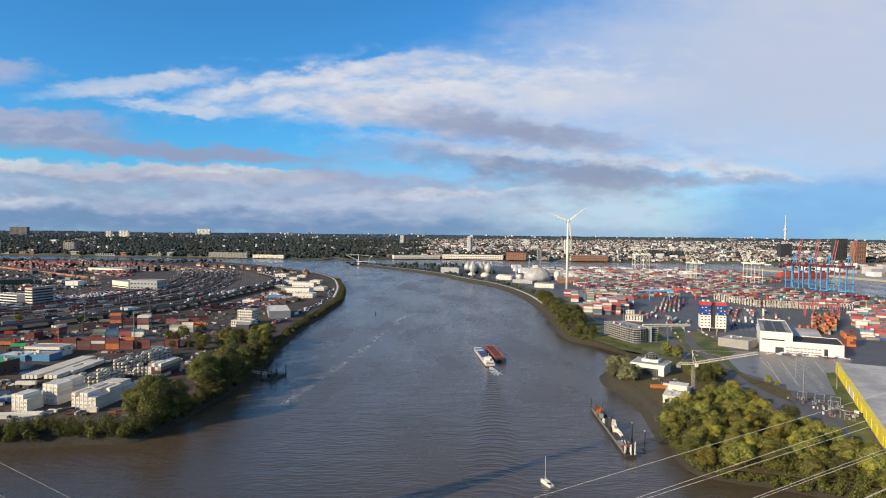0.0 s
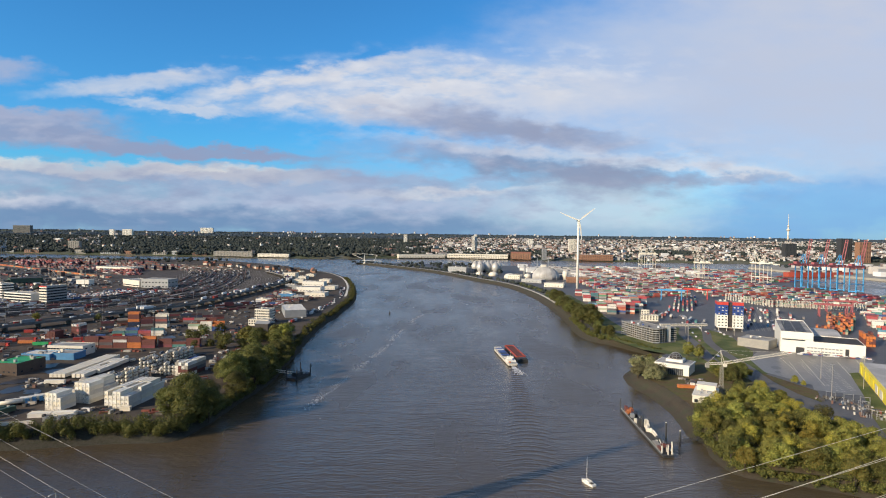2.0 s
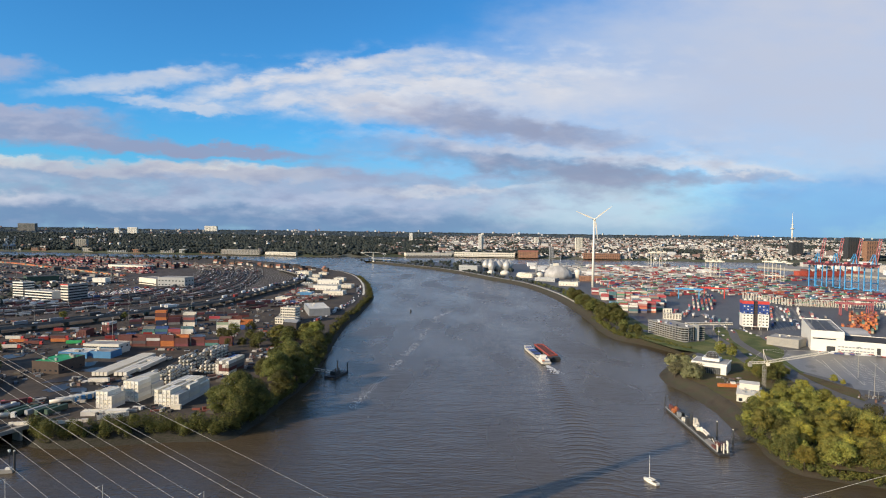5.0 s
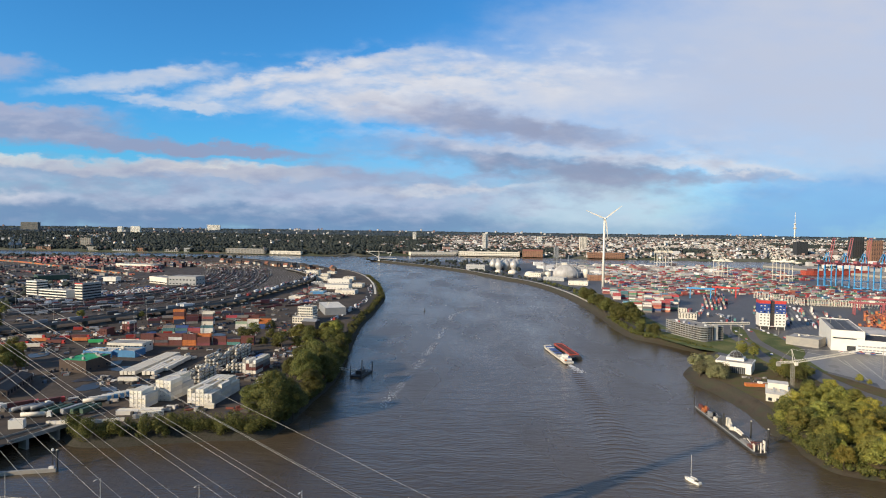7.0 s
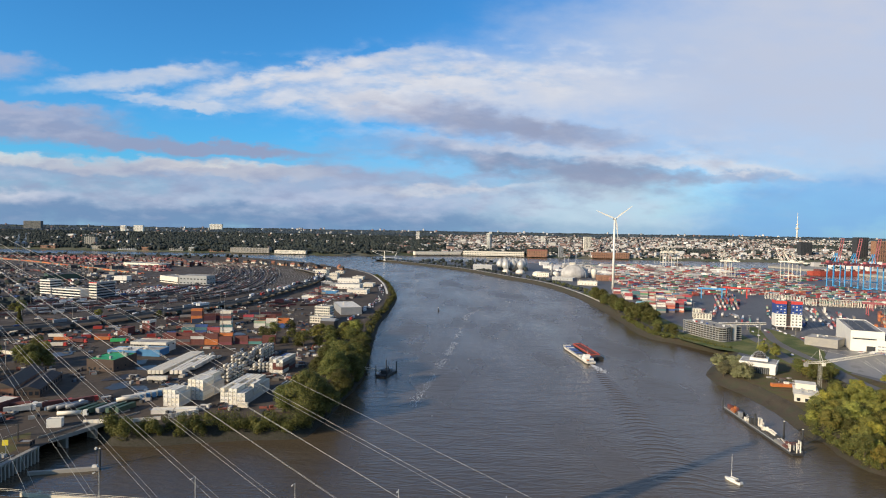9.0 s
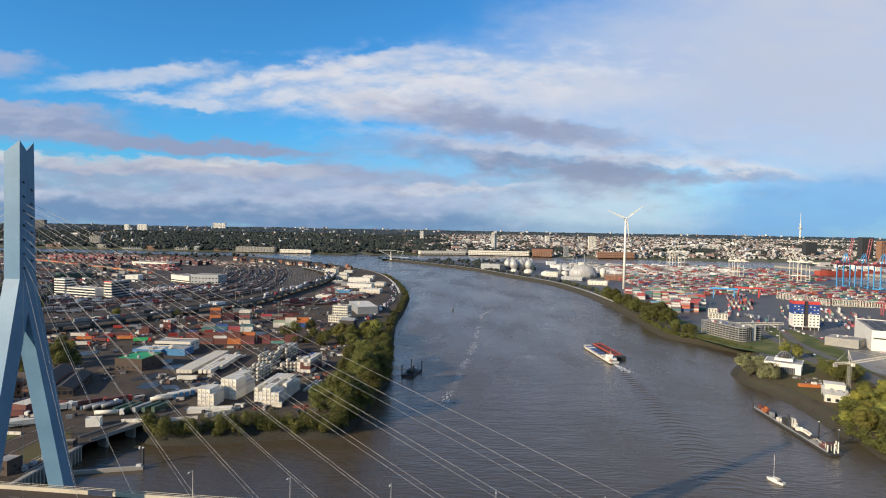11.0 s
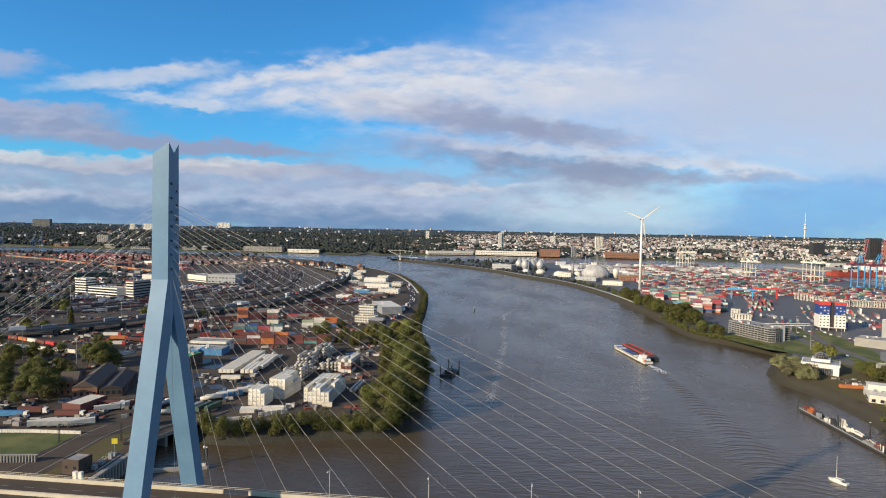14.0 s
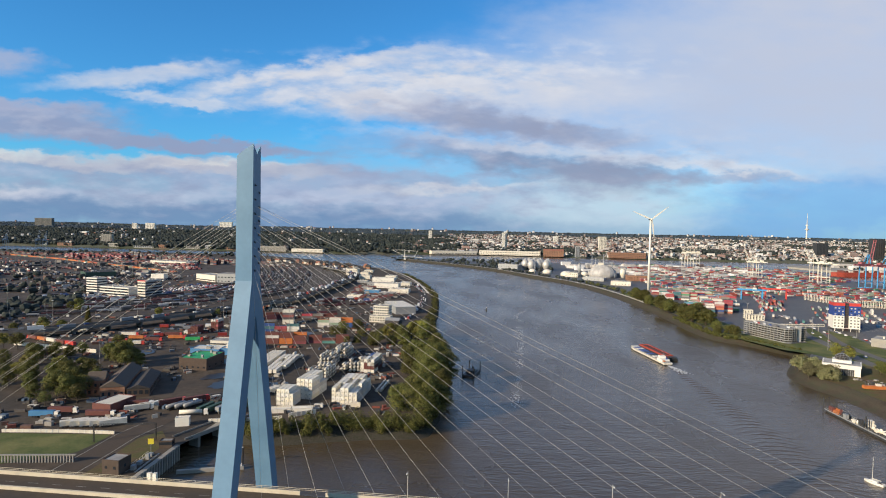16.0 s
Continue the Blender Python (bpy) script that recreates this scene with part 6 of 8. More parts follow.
# brown and orange rows behind the tank yard
stack(-326, 546, 2, 2, 5, 4, 12.19, ["rust", "rust", "rust", "rust", "orange", "rust", "box"], group="brown container rows", seed=6)
stack(-262, 552, 2, 2, 3, 3, 12.19, ["rust", "rust", "box"], group="brown container rows", seed=7)
stack(-334, 608, 6, 2, 4, 3, 12.19, "box", group="mixed container stacks", seed=8)
stack(-350, 672, 4, 3, 1, 6, 12.19, ["orange", "rust"], group="orange container stack", seed=9)
stack(-312, 656, 4, 3, 1, 6, 12.19, ["dirty_white", "box"], group="mixed container stacks", seed=10)
stack(-385, 592, 84, 4, 1, 3, 12.19, "rust", group="brown container rows", seed=11)
stack(-370, 606, 84, 3, 1, 5, 12.19, ["rust", "box"], group="brown container rows", seed=12)
stack(-270, 640, 4, 2, 3, 4, 12.19, ["box", "orange"], group="mixed container stacks", seed=13)
stack(-350, 632, 6, 1, 3, 2, 12.19, ["box", "rust"], group="mixed container stacks", seed=18)
stack(-300, 700, 6, 2, 3, 2, 12.19, ["box", "rust"], group="mixed container stacks", seed=19)

# white tank containers: round tanks lying in stacked frames
tank_me = G().tube((-2.6, 0, 1.25), (2.6, 0, 1.25), 1.1, n=12)
for sx in (-1, 1):
    tank_me.tube((sx * 2.6, 0, 1.25), (sx * 2.95, 0, 1.25), 1.08, 0.6, 12)
tank_me = tank_me.mesh("tank", "dirty_white", True)
fr_me = G()
for sx in (-2.95, 2.95):
    for sy in (-1.15, 1.15):
        fr_me.box(sx, sy, 0, 0.14, 0.14, 2.5)
for sy in (-1.15, 1.15):
    for z in (0, 2.4):
        fr_me.box(0, sy, z, 5.9, 0.12, 0.12)
fr_me = fr_me.mesh("frame", "dark")


def tank_box(x, y, z, rz):
    t = thing("tank_container", x, y, z, rz, "white tank container in a grey steel frame", "tank container", "stacked tank containers")
    for nm, me in (("tank", tank_me), ("frame", fr_me)):
        o = new(nm, me)
        o.parent = t


rt = random.Random(21)
for x0, y0, cols, rr, tt in ((-239.5, 415, 5, 3, 4), (-230, 430, 2, 2, 3), (-239.5, 460, 4, 3, 4), (-233, 484, 4, 4, 4), (-232, 512, 3, 2, 3), (-214.5, 446, 3, 2, 4), (-270, 489, 4, 1, 2), (-190, 392, 2, 4, 2), (-222, 448, 2, 2, 2)):
    for i in range(cols):
        for j in range(rr):
            for k in range(max(1, tt - rt.choice([0, 0, 1, 1, 2]))):
                tank_box(x0 + i * 2.75 + j * 1.0, y0 + j * 6.5 + i * 0.5, LEFT_Z + k * 2.55, 82)

# ---- vehicles ----


def trailer(x, y, rz, load="dirty_white", cab="white", name="truck", label="articulated truck with a box trailer", group="parked trucks", tank=False, z=LEFT_Z, with_cab=True):
    t = thing(name, x, y, z, rz, label, "truck", group)
    if tank:
        G().tube((-6.2, 0, 2.4), (6.0, 0, 2.4), 1.2, n=12).put("tank", load, t, smooth=True)
    else:
        G().box(0, 0, 1.15, 13.2, 2.5, 2.75).put("trailer_box", load, t)
    G().box(0, 0, 0.9, 13.0, 1.2, 0.3).put("chassis", "dark", t)
    if with_cab:
        G().hull([(7.0, -1.2, 0.6), (9.4, -1.2, 0.6), (9.4, 1.2, 0.6), (7.0, 1.2, 0.6)], [(7.0, -1.15, 3.6), (9.0, -1.15, 3.6), (9.0, 1.15, 3.6), (7.0, 1.15, 3.6)]).put("cab", cab, t)
        G().box(9.25, 0, 2.0, 0.2, 2.1, 1.0).put("windscreen", "glass", t)
    for x_ in (-5.0, -3.7, -2.4, 5.6, 8.4):
        g = G().tube((x_, -1.21, 0.5), (x_, -0.85, 0.5), 0.5, n=8).tube((x_, 0.85, 0.5), (x_, 1.21, 0.5), 0.5, n=8)
        g.tube((x_, -0.85, 0.5), (x_, 0.85, 0.5), 0.12, n=5).put("wheel_axle", "dark", t)
    return t


for i in range(5):
    trailer(-287 + i * 5.2, 346 + i * 0.6, 72, "darkgreen" if i != 2 else "grey", group="parked tank trailers", label="short dark green trailer parked in a row", with_cab=False, name="trailer")
for i in range(3):
    trailer(-306 + i * 4.4, 350 + i * 1.5, 60, "grey", group="parked tank trailers", tank=True, label="grey steel tank trailer parked in a row", name="tank_trailer", with_cab=i == 1)
trailer(-292, 337, 12, "dirty_white", tank=True, label="white tank truck in the yard", name="tank_truck")
for i in range(8):
    trailer(-274 + i * 2.4, 366 + i * 2.9, 32, "dirty_white", "blue", group="parked tank trucks", tank=i % 2 == 0, label="white trailer with a blue tractor parked askew", name="tank_truck", with_cab=i < 4)
trailer(-252, 390, 6, "cream", label="white box trailer parked alone", name="trailer", with_cab=False)
trailer(-278, 415, 4, "dirty_white", label="single white trailer parked in the open", name="trailer", with_cab=False)
for j in range(5):
    for i in range(4):
        trailer(-291 + i * 2.9 + j * 0.9, 438.5 + j * 13.6, 86, "cream", label="cream-white box trailer in a long row", group="rows of white trailers", name="trailer", with_cab=False)
for j in range(4):
    for i in range(4):
        if (i, j) not in ((3, 0), (1, 2)):
            trailer(-275 + i * 3.3 + j * 0.3, 438.5 + j * 13.6, 86, "dirty_white", label="white box trailer in a second row", group="rows of white trailers", name="trailer", with_cab=False)
for x, y, rz, ld, cb in ((-372, 331, 2, "blue", "white"), (-366, 338, 4, "rust", "white"), (-342, 333, 2, "rust", "white"), (-330, 352, 10, "rust", "white"), (-320, 350, 40, "dirty_white", "white"), (-312, 356, 42, "rust", "red"), (-300, 362, 42, "rust", "red"), (-326, 344, 30, "cream", "white")):
    trailer(x, y, rz, ld, cb, group="trucks in the west yard", label="articulated truck with a container on its trailer")
for i in range(5):
    trailer(-346 + i * 5.0, 317 + i * 0.3, 30, "dirty_white", group="white trailers by the fence", label="white box trailer parked by the fence", name="trailer", with_cab=False)
for i in range(5):
    trailer(-520 + i * 12, 548 - i * 6, 150, ["rust", "orange", "dirty_white", "rust", "red"][i], "red", group="trucks on the yard road", label="truck with a container on the yard road")
for x, y, rz, ld in ((-430, 556, 5, "orange"), (-412, 548, 5, "rust"), (-395, 560, 5, "orange"), (-376, 552, 8, "green"), (-440, 540, 12, "rust"), (-420, 530, 12, "dirty_white"), (-405, 575, 10, "rust"), (-445, 572, 6, "dirty_white"), (-350, 560, 5, "rust")):
    trailer(x, y, rz, ld, "red", group="trucks on the yard road", label="truck with a container on the yard road")

# ---- west yard buildings ----
building("blue_shed", (-356, 496), (-331, 493), 15, 4.6, LEFT_Z, "low shed with blue walls and a pale flat roof", "shed", "blue", "dirty_white", units=3, seed=3)
building("blue_shed", (-331, 496), (-312, 494), 15, 5.2, LEFT_Z, "blue-walled shed with a grey flat roof", "shed", "blue", "roofgrey", units=2, seed=4)
building("blue_shed", (-346, 514), (-314, 511), 16, 8.0, LEFT_Z, "pale hall with a window band behind the blue shed", "shed", "cream", "roofgrey", 1, 12, 2, (2.4, 1.2), first=5.0)
gs = building("green_roofed_shed", (-344, 445), (-322, 441), 26, 8.5, LEFT_Z, "dark brown shed with a bright green roof", "shed", "darkbrick", "green", 1, 5, 3, (1.6, 1.2), units=5, seed=5)
building("brick_house", (-360, 367), (-346.5, 370.5), 52, 7.0, LEFT_Z, "old brown brick workshop with a pitched roof", "house", "brick", "brownroof", 1, 4, 5, (1.4, 2.2), gable=4.0, ridge_back=True)
building("brick_house", (-371, 372), (-361.5, 375), 14, 9.5, LEFT_Z, "tall brown brick house with a brown roof", "house", "brick", "brownroof", 2, 3, 3, (1.3, 1.8), gable=4.5)
building("brick_hall", (-345.6, 371), (-333, 374.5), 44, 5.2, LEFT_Z, "long low dark brick hall with a black roof", "house", "darkbrick", "tile", 1, 4, 9, (2.0, 2.4), gable=2.4, ridge_back=True)
building("loading_shed", (-350, 341), (-338, 338), 20, 5.0, LEFT_Z, "low loading shed with a cream roof and red walls", "shed", "rust", "cream")
# the hut's shade is put into its brick colour
building("brick_hut", (-298.6, 257), (-290.6, 255.4), 8, 6.0, LEFT_Z, "small flat-roofed brick hut by the quay, darkened for shade", "hut", "darkbrick", "roofgrey", 1, 2, 1, (1.2, 1.2), first=2.5)
building("control_house", (-287.5, 287), (-281.5, 287.6), 4.5, 3.2, LEFT_Z, "small dark brown control house by the lock", "hut", "darkbrick", "roofgrey", 1, 4, 2, (1.6, 1.4))
sg = thing("sign_board", -288.6, 281, LEFT_Z, 10, "square yellow sign board on a post", "sign")
G().box(0, 0, 4.4, 2.6, 0.2, 2.6).put("board", "yellow", sg)
G().tube((0, 0.2, 0), (0, 0.2, 5), 0.12, n=6).put("post", "grey", sg)
building("white_cabin", (-293, 318), (-286, 319.5), 4, 4.2, LEFT_Z, "white site cabin on the embankment", "cabin", "white", "dirty_white")
building("white_office", (-221, 694), (-203, 690), 14, 17, LEFT_Z, "cream office block above the river road", "office building", "cream", "roofgrey", 5, 7, 5, (1.6, 1.6), units=3)
building("white_office", (-224, 680), (-200, 675), 12, 7, LEFT_Z, "cream low office wing", "office building", "cream", "roofgrey", 2, 8, 3, (1.6, 1.6), units=2)
building("grey_hall", (-197, 742), (-172, 750), 62, 9, LEFT_Z, "large pale grey hall by the river road", "warehouse", "grey", "dirty_white", units=2)
building("dark_hut", (-203, 632), (-188, 628), 12, 10, LEFT_Z, "dark green hall beside the trees", "shed", "tile", "grey", gable=2.5)
for i, (x, y, w, d, h, wl) in enumerate(((-270, 905, 22, 16, 6, "dirty_white"), (-222, 935, 24, 16, 8, "grey"), (-206, 985, 34, 24, 9, "dirty_white"), (-262, 1010, 18, 14, 7, "cream"), (-248, 962, 24, 14, 9, "blue"), (-232, 1065, 44, 26, 11, "white"), (-200, 1100, 20, 24, 9, "cream"), (-262, 1100, 16, 16, 8, "grey"), (-246, 1180, 44, 20, 11, "white"),
                                          (-290, 1240, 24, 20, 10, "cream"), (-236, 1250, 22, 20, 9, "dirty_white"), (-330, 1340, 26, 24, 18, "dirty_white"), (-300, 1330, 18, 20, 9, "cream"), (-350, 1420, 30, 20, 10, "grey"), (-285, 1150, 20, 14, 6, "grey"), (-300, 1420, 20, 16, 7, "cream"))):
    building("works_building", (x - w / 2, y), (x + w / 2, y - w * 0.12), d, h * 0.72, LEFT_Z, "pale works building with a flat roof by the dike", "industrial building", wl, "roofgrey" if i % 2 else "dirty_white", max(1, int(h // 6)), int(w // 5), 3, (2.2, 0.9), units=5, seed=i)
so = building("striped_office", (-578, 862), (-565, 858), 33, 25, LEFT_Z, "grey office block with white window bands and a red roof edge", "office building", "grey", "roofgrey", 0, 0, units=3)
for k in range(6):
    G().box(6.8, -0.1, 2.6 + k * 4.0, 13.7, 0.4, 1.9).put("floor_band", "dirty_white", so)
    G().box(6.8, -0.05, 0.9 + k * 4.0, 13.2, 0.3, 1.7).put("window_band", "glass", so)
    G().box(13.65, 16.5, 0.9 + k * 4.0, 0.3, 32.0, 1.9).put("window_band", "glass", so)
G().box(6.8, -0.15, 24.2, 13.9, 0.5, 1.6).put("roof_edge", "red", so, "red roof edge")
wo = building("white_office", (-676, 905), (-656, 898), 18, 24, LEFT_Z, "white office tower with dark window bands", "office building", "white", "roofgrey", units=3)
for k in range(6):
    G().box(10.6, 9, 1.6 + k * 3.8, 21.4, 18.3, 2.0).put("window_band", "glass", wo)
w2 = building("white_office", (-648, 890), (-594, 868), 20, 13, LEFT_Z, "long white office wing with dark window bands", "office building", "white", "roofgrey", units=5)
for k in range(3):
    G().box(29, 10, 1.6 + k * 4.0, 58.6, 20.3, 2.3).put("window_band", "glass", w2)
building("long_white_hall", (-686, 1135), (-661, 1133), 16, 11, LEFT_Z, "white hall with a sign band by the rail yard", "warehouse", "white", "roofgrey", 1, 12, 3, (3, 1.5))
building("long_white_hall", (-606, 1150), (-556, 1112), 30, 12, LEFT_Z, "long white hall beside the rail yard", "warehouse", "dirty_white", "roofgrey", 1, 16, 3, (3.4, 2))
building("grey_hall", (-552, 1110), (-498, 1100), 30, 16, LEFT_Z, "grey hall beside the rail yard", "warehouse", "grey", "roofgrey", 2, 8, 3, (3.4, 2))
rh = random.Random(8)
for i in range(30):
    u = i / 29
    x, y = -720 + 400 * u + rh.uniform(-8, 8), 1850 - 310 * u + rh.uniform(-22, 30)
    a = rh.uniform(-60, 60)
    w = rh.uniform(9, 15)
    building("row_house", (x, y), (x + w * math.cos(radians(a)), y + w * math.sin(radians(a))), rh.uniform(8, 11), rh.uniform(4, 6), LEFT_Z, "small house with a red-brown pitched roof", "house", rh.choice(["brick", "cream", "brick"]), rh.choice(["redroof", "brownroof", "tile"]), 1, 2, 1, (1.5, 1.5), gable=rh.uniform(4, 6), group="red-roofed houses", seed=i)
gt_ = thing("sign_gantry", -322.7, 294, LEFT_Z, facing((-322.7, 294), (-293.8, 297.6))[1], "thin dark height gantry over the road", "gantry")
for x in (0, 29):
    G().truss((x, 0, 0), (x, 0, 9), 0.6, 7, 0.07).put("post", "dark", gt_)
G().truss((0, 0, 8.8), (29, 0, 8.8), 0.7, 16, 0.06).put("beam", "dark", gt_)

# ---- roads, yards, greens ----
patch("lawn_gate", [(166, 655), (190, 560), (206, 540), (212, 520), (222, 500), (230, 470), (246, 455), (262, 470), (275, 520), (296, 556), (300, 585), (318, 640), (312, 690), (262, 700), (246, 664), (240, 600), (214, 590), (196, 655)], RIGHT_Z + 0.05, "grass", "rough grass between the river and the terminal road", "lawn")
ribbon("road_east", smoothline([(322, 800), (292, 700), (268, 645), (252, 578), (234, 512), (232, 480), (236, 445), (226, 398), (221, 350), (232, 305), (262, 250)]), 5.5, RIGHT_Z, "road", "worn asphalt road along the wood", lift=0.11)
ribbon("road_gate", smoothline([(312, 700), (300, 660), (276, 604), (262, 545), (252, 486), (237, 430), (237, 405), (238, 368), (240, 330)]), 4.5, RIGHT_Z, "road", "worn asphalt access road of the terminal", lift=0.15)
patch("parking_lot", [(257, 470), (270, 430), (262, 416), (292, 398), (334, 466), (388, 520), (384, 527), (324, 555), (300, 555), (272, 520)], RIGHT_Z + 0.09, "wetlot", "large wet empty parking lot with worn markings", "parking lot")
g = G()
for i in range(22):
    u = i / 21
    x0, y0, x1, y1 = 274 + 46 * u, 409 + 102 * u, 294 + 50 * u, 417 + 107 * u
    n, a = facing((x0, y0), (x1, y1))
    for v in (0.22, 0.78):
        g.box(x0 + (x1 - x0) * v, y0 + (y1 - y0) * v, RIGHT_Z + 0.095, n * 0.36, 0.22, 0.01, a)
for bank_x, n in ((0.0, 26), (0.42, 26), (0.84, 22)):
    for i in range(n):
        u = i / (n - 1)
        x, y = 279 + 34 * u + bank_x * 34, 428 + 84 * u - bank_x * 14
        g.box(x, y, RIGHT_Z + 0.096, 5.2, 0.14, 0.01, -28)
for (x0, y0), (x1, y1) in (((303, 511), (268, 433)), ((347, 512), (300, 417)), ((341, 560), (300, 520)), ((370, 520), (313, 418)), ((284, 470), (300, 515)), ((320, 520), (278, 428))):
    n, a = facing((x0, y0), (x1, y1))
    g.box((x0 + x1) / 2, (y0 + y1) / 2, RIGHT_Z + 0.097, n, 0.3, 0.01, a)
tagged(g.put("parking_markings", "dirty_white"), "worn pale parking lines on the lot", "road marking", kind="structure")
patch("lawn_warehouse", [(296, 400), (262, 340), (238, 300), (228, 300), (256, 352), (288, 402), (326, 468), (335, 470)], RIGHT_Z + 0.17, "grass", "narrow green lawn beside the yellow warehouse", "lawn")
patch("lawn_wood", [(146, 272), (240, 240), (232, 300), (222, 350), (228, 400), (236, 450), (238, 490), (200, 520), (172, 500), (151, 452), (155, 418), (154, 380), (148, 350), (147, 320)], RIGHT_Z + 0.03, "roughgrass", "grassy ground under the wood", "lawn")
patch("lawn_rail", [(212, 660), (222, 800), (232, 900), (240, 1060), (188, 1060), (187, 900), (184, 780), (178, 690)], RIGHT_Z + 0.05, "grass", "rough grass behind the bank trees", "lawn")
crest = shift(dense(smoothline(SHORE_E[1:8]), 12), 14.5)
ribbon("dike_road_east", crest, 2.6, RIGHT_Z, "cream", "pale concrete dike road along the east bank", lift=0.35)
crest = shift(dense(smoothline(SHORE_W[19:25]), 12), 17)
ribbon("dike_road_west", crest, 1.9, LEFT_Z, "cream", "pale dike road along the river", lift=0.3)
ribbon("river_road", smoothline([(-190, 640), (-176, 762), (-164, 860), (-166, 1000), (-180, 1130)]), 6.5, LEFT_Z, "asphalt", "dark road with parked vehicles along the dike", lift=0.07)
patch("lawn_west", [(-420, 306), (-320, 305), (-321.5, 290), (-324, 281), (-338, 271), (-360, 262), (-430, 250)], LEFT_Z + 0.05, "grass", "green lawn below the bridge", "lawn")
ribbon("road_west", smoothline([(-319, 220), (-316, 257), (-313.5, 280), (-311.5, 303), (-306, 322), (-301, 345), (-298, 390), (-293, 430), (-290, 500)]), 6.0, LEFT_Z, "deck", "dark access road through the west yard", lift=0.07)
for sd in (-6.2, 6.2):
    ribbon("kerb_west", shift(smoothline([(-319, 220), (-316, 257), (-313.5, 280), (-311.5, 303), (-306, 322)]), sd), 0.2, LEFT_Z, "concrete", "pale kerb along the access road", "kerb", 0.14)
patch("lawn_lock", [(-306.5, 250), (-299.5, 252), (-298, 268), (-288, 272), (-287, 296), (-297, 312), (-304, 300), (-305, 275)], LEFT_Z + 0.045, "roughgrass", "rough grass slope beside the basin", "lawn")
patch("verge_gate", [(246, 470), (254, 500), (262, 545), (276, 604), (290, 640), (284, 642), (268, 606), (254, 552), (244, 505), (240, 475)], RIGHT_Z + 0.13, "grass", "grass verge between the two terminal roads", "lawn")
patch("verge_wood", [(246, 384), (262, 412), (258, 440), (252, 470), (246, 440), (243, 405)], RIGHT_Z + 0.13, "roughgrass", "grass verge beside the parking lot", "lawn")
rp = random.Random(61)


def puddle(cx, cy, r, z, stretch=1.6, turn=0.0):
    """A flat film of rain water with a wavering edge."""
    c, s = math.cos(turn), math.sin(turn)
    pts = []
    for i in range(18):
        a = i * math.pi / 9
        q = r * (0.65 + 0.7 * abs(noise.noise((math.cos(a) * 1.3 + cx, math.sin(a) * 1.3 + cy, 2.0))))
        u, v = math.cos(a) * q * stretch, math.sin(a) * q
        pts.append((cx + u * c - v * s, cy + u * s + v * c))
    patch("puddle", pts, z, "puddle", "shallow puddle of rain water on the paving", "puddle")


for x, y, r in ((-290, 366, 7), (-298, 402, 9), (-282, 398, 6), (-310, 425, 9), (-304, 455, 8), (-250, 352, 4), (-262, 405, 5), (-215, 405, 4), (-320, 470, 9), (-296, 486, 6), (-372, 430, 8), (-395, 500, 10), (-360, 520, 7), (-250, 540, 5), (-280, 600, 8), (-255, 655, 9), (-420, 620, 9)):
    puddle(x, y, r, LEFT_Z + 0.1 + 0.0007 * abs(x), 1.5, rp.uniform(0, 3))
for x, y, r in ((276, 486, 5), (312, 534, 5), (336, 528, 4), (268, 470, 3)):
    puddle(x, y, r, RIGHT_Z + 0.101 + 0.0001 * x, 1.7, 1.0)
patch("wet_yard", [(-300, 380), (-285, 372), (-262, 420), (-284, 430), (-306, 436)], LEFT_Z + 0.05, "asphalt", "dark wet asphalt in the yard", "yard")
patch("tank_yard", [(-300, 335), (-170, 338), (-176, 560), (-300, 470)], LEFT_Z + 0.03, "yard", "brown-grey paving of the tank yard", "yard")

# wide ballast sheet in the shadow-darkened rail colour
patch("rail_ground", [(-2300, 700), (-1200, 560), (-640, 600), (-520, 680), (-440, 800), (-392, 1000), (-402, 1190), (-450, 1400), (-520, 1560), (-640, 1690), (-1000, 1800), (-2300, 1900)], LEFT_Z + 0.025, "rail", "dark ballast of the rail yard, deepened for cloud shadow", "railway")

# low white walls
for nm, line, h in (("white_wall", [(-278, 326), (-262, 328), (-249, 330), (-239, 333)], 2.0), ("white_wall", [(-236, 336), (-222, 344)], 2.6), ("white_wall", [(-377, 307), (-345, 307.5), (-319, 306)], 1.6), ("white_wall", [(-521, 524), (-478, 510), (-434, 496)], 3.0)):
    t = thing(nm, line[0][0], line[0][1], LEFT_Z, 0, "long low white concrete wall", "wall", "low white walls")
    for (xa, ya), (xb, yb) in zip(line, line[1:]):
        n, a = facing((xa, ya), (xb, yb))
        G().box((xa + xb) / 2 - line[0][0], (ya + yb) / 2 - line[0][1], 0, n, 0.5, h, a).put("wall_panel", "dirty_white", t)
        for i in range(int(n / 3)):
            u = (i + 0.5) * 3 / n
            G().box(xa + (xb - xa) * u - line[0][0], ya + (yb - ya) * u - line[0][1], 0, 0.4, 0.8, h + 0.1, a).put("post", "white", t)

# basin structures below the bridge: palisade, ribbed quay, road slab
pal = thing("palisade", -352, 268, LEFT_Z, 2, "row of pale wooden piles along a ditch", "fence")
for i in range(26):
    G().box(i * 1.35, 0, 0, 0.45, 0.5, 3.4).put("pile", "concrete", pal)
G().box(17, 0, 3.4, 36, 1.2, 0.3).put("rail", "concrete", pal)
rq = thing("ribbed_quay", -282.0, 246, 0, 86, "ribbed dark quay front with concrete buttresses", "quay wall")
for i in range(20):
    G().box(i * 2.3, 0.4, 0, 0.8, 1.4, LEFT_Z + 0.4).put("buttress", "concrete", rq)
G().box(22, 1.2, LEFT_Z - 0.6, 46, 2.2, 1.1).put("coping", "concrete", rq)
